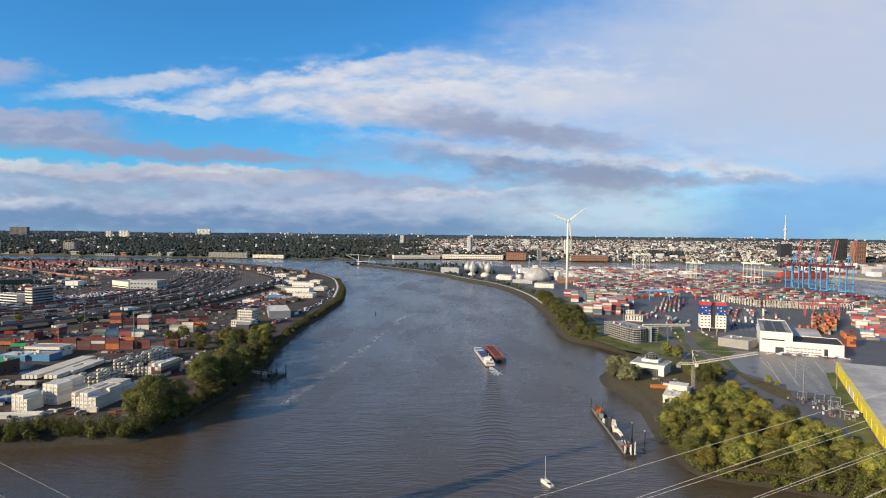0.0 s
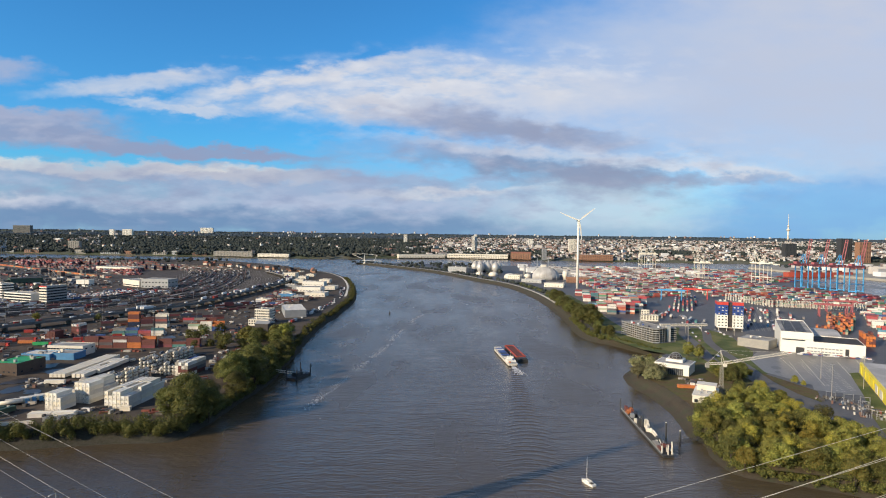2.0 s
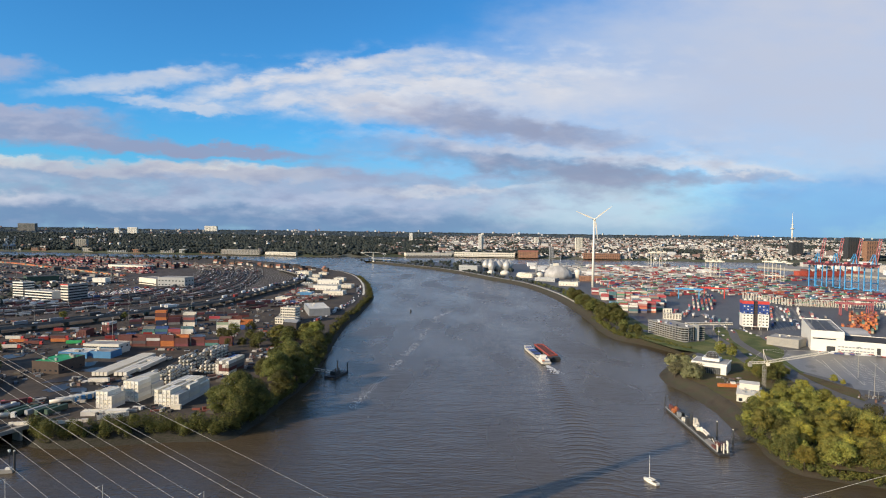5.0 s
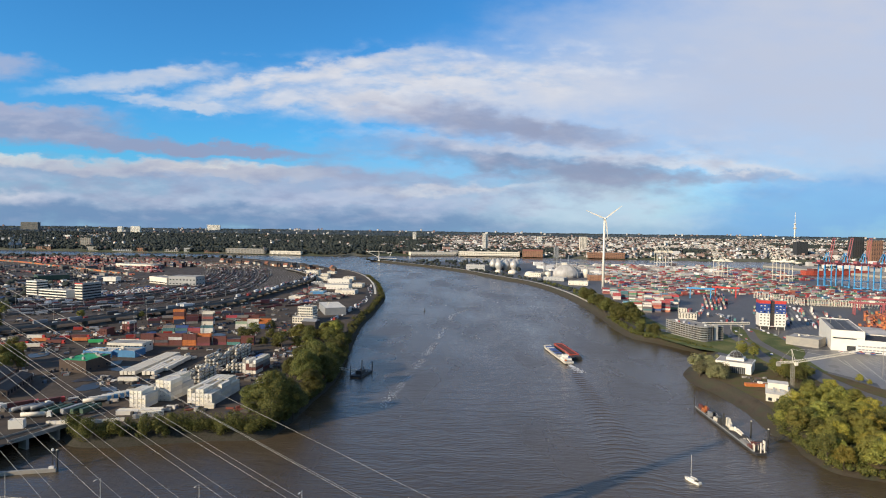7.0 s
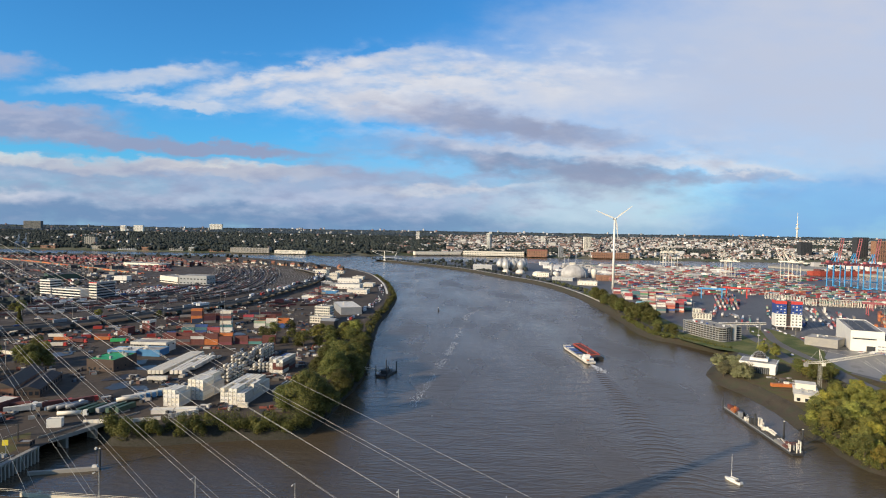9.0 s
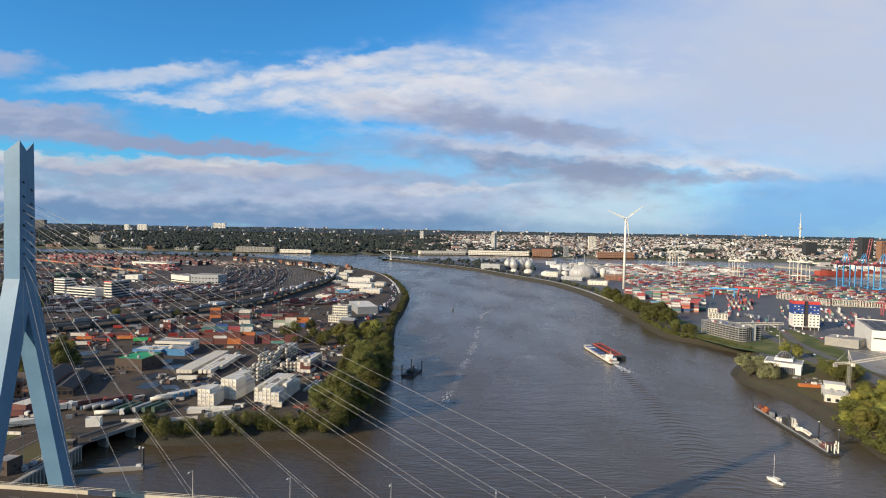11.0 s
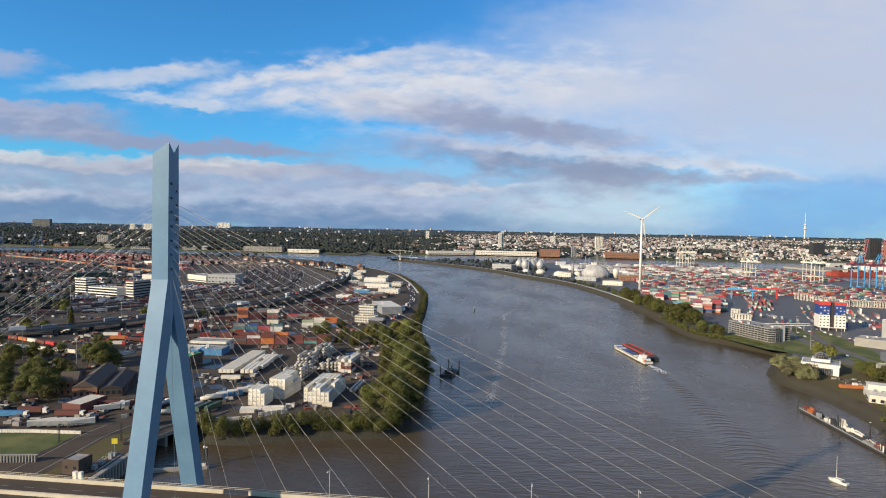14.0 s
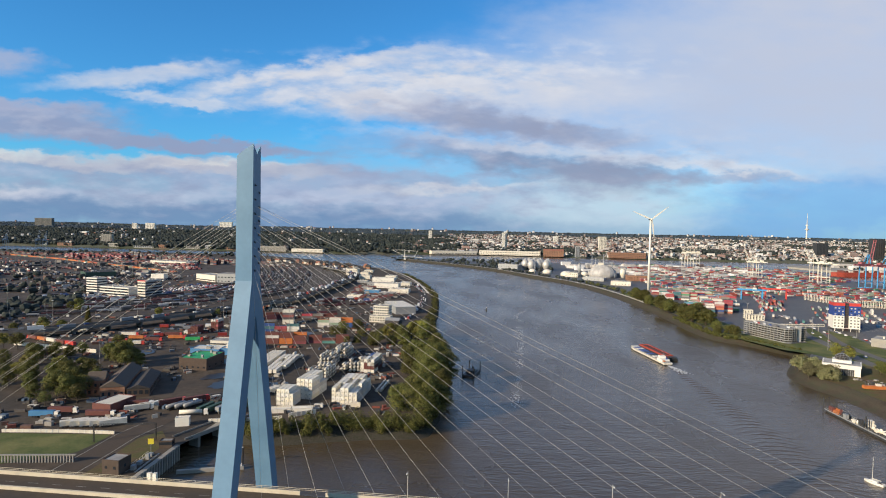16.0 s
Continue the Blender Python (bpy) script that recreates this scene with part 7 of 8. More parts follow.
ramp = thing("ramp_bridge", -280, 300, 0, 0, "flat concrete road bridge at the mouth of the basin", "bridge")
n, a = facing((-284, 286), (-262, 330))
G().box(8, 24, LEFT_Z - 1.2, 52, 9, 1.1, a).put("slab", "concrete", ramp)
for s_ in (-4.3, 4.3):
    G().box(8 - math.sin(radians(a)) * s_, 24 + math.cos(radians(a)) * s_, LEFT_Z - 0.1, 52, 0.3, 1.0, a).put("parapet", "concrete", ramp)
for u in (-16, 0, 16):
    G().box(8 + math.cos(radians(a)) * u, 24 + math.sin(radians(a)) * u, -2, 1.4, 7, LEFT_Z + 1, a).put("pier", "concrete", ramp)

# lock head between the hut and the basin
lk = thing("lock_gate", -287.5, 262, LEFT_Z - 0.4, 88, "dark steel lock gate with walkways and white posts", "lock gate")
G().box(8, 0, -5, 22, 3.2, 5.2).put("gate_leaf", "dark", lk)
G().box(8, 2.2, 0.1, 22, 1.0, 0.35).put("walkway", "concrete", lk)
G().box(8, -2.2, 0.1, 22, 1.0, 0.35).put("walkway", "concrete", lk)
for i in range(9):
    G().tube((-2 + i * 2.5, 2.7, 0.4), (-2 + i * 2.5, 2.7, 1.6), 0.07, n=5).put("post", "dirty_white", lk)
G().box(8, 2.7, 1.5, 21, 0.08, 0.1).put("handrail", "dirty_white", lk)
for x, y, sx, sy, h in ((0, 0, 2.2, 2.0, 2.2), (6, 0.4, 3.0, 2.2, 1.6), (12, -0.4, 1.6, 1.6, 2.8), (16, 0.3, 2.4, 2.0, 1.5)):
    G().box(x, y, 0.2, sx, sy, h, 0, 0.9).put("drive_housing", "grey", lk)
# motorway on a viaduct
hw = thing("viaduct", 0, 0, 0, 0, "long grey motorway viaduct curving through the harbour", "viaduct")
HW = smoothline([(-900, 470), (-690, 505), (-560, 545), (-490, 590), (-430, 680), (-392, 748), (-350, 822), (-333, 962), (-312, 1165), (-330, 1330), (-420, 1500)], 8)
strip(HW, 9, 14.0).put("roadway", "asphalt", hw)
for sd in (-9, 9):
    g = G()
    ln = shift(HW, sd)
    for (xa, ya), (xb, yb) in zip(ln, ln[1:]):
        g.face((xa, ya, 12.4), (xb, yb, 12.4), (xb, yb, 15.0), (xa, ya, 15.0))
    g.put("parapet", "weathered", hw)
for x, y, a in along(HW, 32):
    G().box(x, y, LEFT_Z, 1.6, 9, 6.2, a).put("pier", "weathered", hw)
rv = random.Random(31)
g = G()
for sd in (-6, -2.5, 2.5, 6):
    for x, y, a in along(shift(HW, sd), 23, rv.uniform(0, 20)):
        if rv.random() < 0.6:
            big = rv.random() < 0.35
            g.box(x, y, 14.3, 13 if big else 4.4, 2.4 if big else 1.8, 3.4 if big else 1.4, a)
tagged(g.put("motorway_traffic", "cars"), "cars and trucks standing on the motorway", "vehicles", kind="stuff")
ribbon("yard_road", smoothline([(-640, 540), (-520, 560), (-440, 560), (-340, 575), (-250, 590)]), 8, LEFT_Z, "asphalt", "asphalt yard road with trucks", lift=0.05)

# rail yard: a fan of curved tracks with standing wagons
TR = smoothline([(-760, 640), (-600, 720), (-470, 850), (-420, 1000), (-432, 1180), (-480, 1400), (-550, 1580), (-660, 1700), (-820, 1780)], 8)
g, gw, gp = G(), G(), G()


def train(pts, h):
    """A row of coupled wagons along its track, mostly alike, some empty."""
    for (x, y, a), (x1, y1, _) in zip(pts, pts[1:]):
        if rv.random() < 0.9:
            gw.box((x + x1) / 2, (y + y1) / 2, LEFT_Z + 0.9, 12.6, 2.7, h * rv.uniform(0.75, 1.05), math.degrees(math.atan2(y1 - y, x1 - x)))


for k in range(22):
    ln = shift(TR, -34 + k * 6.2)
    strip(ln, 1.9, LEFT_Z, g, 0.10 + 0.004 * k)
    strip(shift(TR, -31 + k * 6.2), 0.45, LEFT_Z, gp, 0.09)
    if k % 5 == 4:
        continue
    pts = along(ln, 14.0, rv.uniform(0, 14))
    at = rv.randint(0, 5)
    while at < len(pts) - 4:
        n = rv.randint(5, 26)
        train(pts[at:at + n], rv.choice([1.0, 1.6, 2.8, 3.0]))
        at += n + rv.randint(1, 7)
tagged(gp.put("track_paths", "concrete"), "pale gravel paths between the railway tracks", "railway", kind="structure")
tagged(g.put("railway_tracks", "rail"), "fan of curved railway tracks on ballast", "railway", kind="structure")
tagged(gw.put("freight_wagons", "wagons"), "long rows of brown and grey freight wagons on the tracks", "freight wagons", kind="stuff")
g = G()
for k in range(12):
    strip(shift(smoothline([(-360, 1000), (-345, 1180), (-352, 1320), (-420, 1490), (-520, 1640)], 8), -8 + k * 6.0), 1.2, LEFT_Z, g, 0.10 + 0.004 * k)
gp = G()
for k in range(12):
    strip(shift(smoothline([(-360, 1000), (-345, 1180), (-352, 1320), (-420, 1490), (-520, 1640)], 8), -5 + k * 6.0), 0.5, LEFT_Z, gp, 0.09)
tagged(gp.put("siding_paths", "concrete"), "pale gravel paths between the sidings", "railway", kind="structure")
tagged(g.put("railway_sidings", "rail"), "brown railway sidings behind the motorway", "railway", kind="structure")
g = G()
for x, y, a in along(shift(TR, -40), 34):
    g.tube((x, y, LEFT_Z), (x, y, LEFT_Z + 9), 0.22, n=5)
for x, y, a in along(shift(TR, 20), 40):
    g.tube((x, y, LEFT_Z), (x, y, LEFT_Z + 9), 0.22, n=5)
for x, y, a in along(shift(TR, 104), 40):
    g.tube((x, y, LEFT_Z), (x, y, LEFT_Z + 9), 0.22, n=5)
tagged(g.put("catenary_masts", "grey"), "rows of slim masts along the railway", "masts", kind="stuff")
LM = [(-470, 640), (-395, 690), (-300, 610), (-335, 720), (-278, 668), (-250, 900), (-385, 850), (-560, 640), (-620, 800), (-460, 470), (-400, 440), (-345, 560), (-650, 700), (-720, 800)]
mast = None
for x, y in LM:
    if mast is None:
        mast = thing("floodlight_mast", x, y, LEFT_Z, 0, "tall slim grey floodlight mast", "lamp mast", "floodlight masts")
        G().tube((0, 0, 0), (0, 0, 24), 0.22, 0.12, 6).put("post", "concrete", mast)
        G().box(0, 0, 23.6, 2.6, 0.5, 0.5).put("lamp_bar", "grey", mast)
    else:
        copy_thing(mast, pose(x, y, LEFT_Z))
for x, y in ((322, 640), (250, 735), (258, 620), (352, 600), (470, 700), (290, 450), (300, 418), (258, 392), (234, 560), (560, 820), (420, 830)):
    copy_thing(mast, pose(x, y, RIGHT_Z))

# transformer frames by the road
sub = None
for x, y in ((256, 390), (264, 384), (270, 377), (252, 352), (257, 346), (262, 368)):
    if sub is None:
        sub = thing("substation_frame", x, y, RIGHT_Z, -30, "grey steel frame of a small substation", "steel frame", "substation frames")
        for sx in (-2.6, 2.6):
            G().truss((sx, 0, 0), (sx, 0, 6.0), 0.4, 5, 0.04).put("post", "grey", sub)
        G().box(0, 0, 5.6, 5.6, 0.2, 0.2).put("beam", "grey", sub)
        for sx in (-1.5, 0, 1.5):
            G().tube((sx, 0, 0), (sx, 0, 2.6), 0.11, n=6).put("insulator", "grey", sub)
        G().box(0, 1.2, 0, 1.2, 0.9, 1.5).put("cabinet", "grey", sub)
    else:
        copy_thing(sub, pose(x, y, RIGHT_Z, 0, 0, -30))
g = G()
for i in range(70):
    g.box(rv.uniform(248, 272), rv.uniform(352, 398), RIGHT_Z, rv.uniform(0.8, 3.5), rv.uniform(0.6, 1.4), rv.uniform(0.5, 2.0), rv.choice([-30, 60]))
tagged(g.put("substation_gear", "goods"), "small cabinets and red and white gear of the substation", "clutter", kind="stuff")

# orange boat on the bank, small clutter beside the pilot station
ob_ = thing("work_boat", 171, 419, RIGHT_Z - 0.2, -6, "orange work boat laid up on the bank", "boat")
G().box(0, 0, 0.6, 15, 3.4, 2.2).put("hull", "orange", ob_)
G().box(3, 0, 2.8, 3, 2.4, 1.4).put("cabin", "dirty_white", ob_)
G().box(0, 0, 0, 12, 2.0, 0.6).put("cradle", "grey", ob_)
g = G()
for i in range(46):
    g.box(rv.uniform(172, 196), rv.uniform(420, 446), RIGHT_Z - 0.1, rv.uniform(0.8, 4), rv.uniform(0.8, 2.0), rv.uniform(0.5, 1.6), rv.choice([-30, 60, -36, 0]))
tagged(g.put("yard_clutter", "sheds"), "boxes, vans and gear stored beside the pilot station", "clutter", kind="stuff")

# loose goods over the west yards
g = G()
CLEAR = [[(-310, 428), (-250, 428), (-244, 520), (-300, 520)], [(-246, 356), (-176, 356), (-176, 420), (-246, 420)], [(-345, 540), (-230, 540), (-230, 566), (-345, 566)]]
for poly, n in (([(-300, 340), (-176, 344), (-180, 540), (-300, 530)], 420), ([(-470, 420), (-330, 400), (-310, 600), (-470, 640)], 420), ([(-420, 600), (-200, 590), (-200, 860), (-400, 800)], 520), ([(-680, 560), (-480, 560), (-430, 780), (-640, 900)], 420),
                ([(-400, 312), (-312, 312), (-305, 366), (-400, 366)], 60), ([(-900, 900), (-560, 900), (-560, 1250), (-900, 1250)], 700)):
    xs, ys = [p[0] for p in poly], [p[1] for p in poly]
    done = 0
    while done < n:
        x, y = rv.uniform(min(xs), max(xs)), rv.uniform(min(ys), max(ys))
        done += 1
        if not inside(x, y, poly) or any(inside(x, y, c) for c in CLEAR) or noise.noise((x * 0.03, y * 0.03, 7)) < -0.1:
            continue
        a = rv.choice([4, 86, 30, -8])
        for k in range(rv.randint(1, 4)):
            g.box(x + k * rv.uniform(1.5, 3.0) * math.cos(radians(a + 90)), y + k * rv.uniform(1.5, 3.0) * math.sin(radians(a + 90)), LEFT_Z - 0.05, rv.uniform(1.0, 6.0), rv.uniform(0.8, 2.4), rv.uniform(0.5, 2.4), a)
tagged(g.put("yard_goods", "goods"), "pallets, crates, vans and steel parts spread over the yards", "clutter", kind="stuff")

# ---- parked cars ----
g = G()


def cars(line, step, keep, z, big=0.1):
    for x, y, a in along(line, step, rv.uniform(0, step)):
        if rv.random() < keep:
            if rv.random() < big:
                g.box(x, y, z + 0.5, 8.5, 2.4, 3.0, a)
            else:
                g.box(x, y, z + 0.3, 4.3, 1.75, 0.75, a)
                g.box(x, y, z + 1.05, 2.4, 1.6, 0.5, a, 0.85)


for k in range(-1, 2):
    cars(shift(smoothline([(-190, 640), (-176, 762), (-164, 860), (-166, 1000), (-180, 1130)]), k * 3.0), 9, 0.32, LEFT_Z, 0.2)
cars([(322, 800), (290, 680), (262, 590), (240, 490), (236, 449), (222, 350)], 26, 0.6, RIGHT_Z)
for k in range(14):
    cars([(-560 - k * 12, 775 + k * 5), (-470 - k * 10, 830 + k * 12)], 6.0, 0.7, LEFT_Z, 0.15)
for k in range(16):
    cars([(-600 + k * 9, 935 + k * 3), (-560 + k * 6, 1060)], 7.0, 0.75, LEFT_Z, 0.1)
for k in range(8):
    cars([(-330 + k * 7, 850 + k * 9), (-235 + k * 2, 870 + k * 8)], 6.0, 0.75, LEFT_Z, 0.25)
for k in range(6):
    cars([(-440, 620 - k * 14), (-330, 640 - k * 10)], 15, 0.5, LEFT_Z, 0.5)
cars([(322, 545), (384, 520)], 4.2, 0.9, RIGHT_Z, 0.0)
cars([(338, 546), (388, 526)], 5.0, 0.7, RIGHT_Z, 0.1)
cars([(-330, 300), (-318, 345), (-305, 400)], 40, 0.8, LEFT_Z, 0.5)
for k in range(7):
    cars([(330 + k * 10, 690 - k * 6), (380 + k * 12, 790 - k * 4), (440 + k * 10, 890)], 11, 0.35, RIGHT_Z, 0.5)
cars([(296, 640), (318, 740), (330, 800)], 9, 0.6, RIGHT_Z, 0.3)
cars([(318, 596), (312, 640), (324, 700)], 7, 0.6, RIGHT_Z, 0.2)
tagged(g.put("parked_cars", "cars"), "many parked cars and vans on yards and roads", "cars", kind="stuff")

# ---- container fields too many to count ----


def field(g, poly, rz, tiers, row_gap, z, seed, fill=0.9, block=6, L=12.19):
    """Rows of stacked containers inside an outline, with lanes between blocks."""
    rnd = random.Random(seed)
    c, s = math.cos(radians(rz)), math.sin(radians(rz))
    cx, cy = sum(p[0] for p in poly) / len(poly), sum(p[1] for p in poly) / len(poly)
    R = max(math.hypot(p[0] - cx, p[1] - cy) for p in poly)
    b, col = -R, 0
    while b < R:
        a = -R
        while a < R:
            x, y = cx + a * c - b * s, cy + a * s + b * c
            lump = noise.noise((x * 0.018, y * 0.018, seed))
            if inside(x, y, poly) and rnd.random() < fill and lump > -0.42:
                t = max(1, min(tiers + 1, round(tiers + lump * 2.4 - rnd.random() ** 1.5 * 2.4)))
                for k in range(t):
                    g.box(x, y, z + k * 2.6, L, 2.4, 2.55, rz)
            a += L + 0.6
        col += 1
        b += 2.6 + (row_gap if col % block == 0 else 0)


g = G()
field(g, [(213, 819), (240, 808), (277, 814), (326, 920), (326, 960), (240, 900)], -14, 5, 2, RIGHT_Z, 1, 0.97, 9)
field(g, [(245, 960), (328, 970), (335, 1090), (255, 1071)], -14, 4, 6, RIGHT_Z, 21, 0.9, 6)
field(g, [(283, 775), (310, 770), (330, 830), (300, 835)], 60, 2, 8, RIGHT_Z, 22, 0.6, 3)
field(g, [(340, 1010), (470, 1070), (540, 1370), (330, 1330), (320, 1120)], 14, 3, 8, RIGHT_Z, 2, 0.8, 4)
field(g, [(540, 1370), (670, 1385), (730, 1245), (705, 1030), (600, 1010), (500, 1060)], 14, 3, 8, RIGHT_Z, 3, 0.85, 4)
field(g, [(530, 905), (720, 912), (720, 1010), (520, 1010)], 16, 3, 9, RIGHT_Z, 4, 0.85, 4)
field(g, [(575, 800), (650, 860), (830, 930), (850, 820), (700, 700)], -24, 3, 10, RIGHT_Z, 5, 0.8, 3)
field(g, [(480, 620), (540, 590), (700, 690), (580, 790)], -24, 3, 12, RIGHT_Z, 6, 0.7, 3)
field(g, [(370, 1340), (640, 1400), (700, 1700), (420, 1800)], 10, 3, 14, RIGHT_Z, 7, 0.55, 4)
field(g, [(700, 1400), (870, 1400), (905, 1560), (955, 1790), (740, 1700)], 10, 3, 10, RIGHT_Z, 61, 0.85, 4)
field(g, [(560, 1720), (900, 1810), (880, 1900), (480, 1930)], 4, 2, 12, RIGHT_Z, 62, 0.7, 4)
field(g, [(740, 1240), (800, 1190), (830, 1100), (790, 960), (735, 930)], 20, 2, 12, RIGHT_Z, 8, 0.6, 3)
field(g, [(330, 840), (375, 850), (470, 1050), (430, 1050)], 66, 2, 3.6, RIGHT_Z, 9, 0.75, 1)
field(g, [(345, 700), (372, 690), (470, 860), (440, 890), (400, 850)], 60, 1, 7, RIGHT_Z + 1.1, 51, 0.55, 1)
field(g, [(400, 640), (432, 690), (500, 790), (520, 850), (470, 850), (400, 740)], 60, 2, 10, RIGHT_Z, 52, 0.35, 2)
field(g, [(300, 720), (340, 712), (352, 760), (316, 766)], 60, 1, 6, RIGHT_Z + 1.1, 53, 0.6, 1)
tagged(g.put("terminal_containers", "boxes"), "countless stacked containers of many colours on the terminal", "containers", kind="stuff")
G_O = "orange container stacks east"
stack(437, 586, 62, 4, 2, 5, 12.19, ["orange", "rust"], z=RIGHT_Z, group=G_O, seed=43)
stack(438, 650, 56, 6, 1, 4, 12.19, ["orange", "orange", "rust"], z=RIGHT_Z, group=G_O, seed=41)
g = G()
field(g, [(446, 664), (462, 652), (556, 768), (524, 782)], 54, 4, 1, RIGHT_Z, 31, 0.95, 12)
tagged(g.put("orange_containers", "orangebox"), "long block of stacked orange containers", "containers", kind="stuff")
g = G()
for k in range(9):
    strip([(352 + k * 7.5, 672 + k * 1.0), (398 + k * 7.5, 770), (452 + k * 7.5, 880)], 0.35, RIGHT_Z, g, 0.06)
    strip([(354.4 + k * 7.5, 672 + k * 1.0), (400.4 + k * 7.5, 770), (454.4 + k * 7.5, 880)], 0.35, RIGHT_Z, g, 0.06)
tagged(g.put("crane_tracks", "concrete"), "pale rails and lane lines between the stacks", "rails", kind="structure")
# straddle carriers: tall pale frames in rows
sc = None
for row, (x0, y0, x1, y1, n) in enumerate(((500, 1000, 520, 905, 9), (532, 905, 640, 868, 16))):
    for i in range(n):
        u = i / (n - 1)
        x, y = x0 + (x1 - x0) * u, y0 + (y1 - y0) * u
        if sc is None:
            sc = thing("straddle_carrier", x, y, RIGHT_Z, 70, "tall cream-white straddle carrier parked in a row", "straddle carrier", "parked straddle carriers")
            for sx in (-4.2, 4.2):
                for sy in (-2.1, 2.1):
                    G().box(sx, sy, 0.9, 0.9, 0.7, 9.0).put("leg", "cream", sc)
            for sy in (-2.1, 2.1):
                G().box(0, sy, 0.5, 10.5, 0.8, 0.9).put("base_beam", "cream", sc)
                G().box(0, sy, 9.9, 9.8, 0.8, 1.0).put("top_beam", "cream", sc)
            G().box(0, 0, 9.0, 1.4, 3.6, 0.8).put("spreader", "rust", sc)
            G().box(4.0, -2.6, 7.0, 1.6, 1.4, 1.9).put("cab", "white", sc)
        else:
            copy_thing(sc, pose(x, y, RIGHT_Z, 0, 0, 70))
# yard gantries over the rail tracks
for x, y, mt, lab in ((452, 1010, "red", "red rail-mounted yard gantry"), (398, 990, "craneblue", "blue rail-mounted yard gantry"), (545, 800, "cranered", "dark red yard gantry"), (590, 850, "cranered", "dark red yard gantry")):
    t = thing("yard_gantry", x, y, RIGHT_Z, -24, lab, "crane", "yard gantries")
    for sx in (-16, 16):
        for sy in (-5, 5):
            G().box(sx, sy, 0, 1.2, 1.2, 16).put("leg", mt, t)
        G().box(sx, 0, 0.6, 1.4, 13, 1.2).put("bogie", mt, t)
    for sy in (-3, 3):
        G().box(0, sy, 16, 44, 1.3, 2.2).put("girder", mt, t)
    G().box(4, 0, 18.2, 6, 7, 2.6).put("trolley", "dirty_white", t)

g = G()
field(g, [(-1250, 1740), (-1000, 1600), (-720, 1390), (-700, 1430), (-1000, 1720), (-1200, 1800)], -33, 2, 12, LEFT_Z, 11, 0.6, 3)
field(g, [(-1280, 1830), (-960, 1740), (-720, 1560), (-690, 1640), (-900, 1850), (-1150, 1930)], -33, 5, 24, LEFT_Z, 12, 0.6, 4)
field(g, [(-1500, 1600), (-1300, 1500), (-900, 1290), (-880, 1330), (-1350, 1680)], -33, 1, 40, LEFT_Z, 13, 0.3, 2)
field(g, [(-2400, 1900), (-1500, 1750), (-1300, 1900), (-2300, 2150)], -10, 3, 20, LEFT_Z, 14, 0.6, 4)
field(g, [(-330, 790), (-262, 800), (-240, 850), (-290, 870)], 30, 2, 10, LEFT_Z, 15, 0.4, 2)
field(g, [(-380, 640), (-300, 690), (-262, 730), (-300, 760), (-360, 720)], 20, 3, 14, LEFT_Z, 16, 0.4, 2)
field(g, [(-262, 880), (-215, 890), (-196, 960), (-250, 975)], -6, 2, 5, LEFT_Z, 17, 0.6, 2, 6.06)
field(g, [(-285, 930), (-262, 940), (-250, 1050), (-285, 1060)], -6, 2, 5, LEFT_Z, 18, 0.5, 2, 6.06)
tagged(g.put("yard_containers", "westbox"), "rows of mostly red and brown containers in the far west yard", "containers", kind="stuff")
g = G()
rnd = random.Random(77)
for i in range(120):
    x, y = rnd.uniform(-1700, -620), rnd.uniform(900, 1600)
    if x > -640 + (y - 900) * -0.1 or rnd.random() < 0.2:
        continue
    g.box(x, y, LEFT_Z, rnd.uniform(6, 30), rnd.uniform(5, 16), rnd.uniform(2, 9), rnd.choice([-36, -38, 52]))
tagged(g.put("harbour_sheds", "sheds"), "scattered low harbour sheds and stores", "sheds", kind="stuff")
# long container train and tall stacks behind it
g = G()
ctrain = [(-1600, 1935), (-1194, 1675), (-1039, 1555), (-884, 1434), (-715, 1304)]
for sd in (0, 5.5):
    for x, y, a in along(shift(ctrain, sd), 13.2):
        if rnd.random() < 0.94:
            g.box(x, y, LEFT_Z + 1.2, 12.6, 2.5, 2.7, a)
tagged(g.put("container_train", "orangebox"), "long train of orange and red containers in the rail yard", "freight train", kind="stuff")
ribbon("yard_track", shift(ctrain, 2.7), 6, LEFT_Z, "concrete", "pale ballast bed under a container train", "railway", lift=0.03)
g = G()
field(g, [(-1230, 1760), (-1190, 1735), (-1040, 1735), (-1060, 1800), (-1200, 1830)], -36, 5, 14, LEFT_Z, 71, 0.85, 5)
field(g, [(-930, 1600), (-760, 1490), (-740, 1520), (-900, 1650)], -36, 3, 8, LEFT_Z, 72, 0.8, 4)
field(g, [(-830, 1480), (-720, 1390), (-700, 1420), (-800, 1510)], -36, 2, 6, LEFT_Z, 73, 0.7, 3)
tagged(g.put("red_containers", "redbox"), "tall stacks of dark red and pink containers", "containers", kind="stuff")
building("long_white_shed", (-891, 1573), (-779, 1528), 40, 9, LEFT_Z, "long low white shed with a pale roof", "warehouse", "dirty_white", "roofgrey", 1, 18, 3, (3, 2))
building("green_hall", (-812, 1140), (-772, 1174), 46, 11, LEFT_Z, "dark green flat-roofed hall with yellow edges", "warehouse", "darkgreen", "tile", 1, 9, 3, (3, 2), units=6)
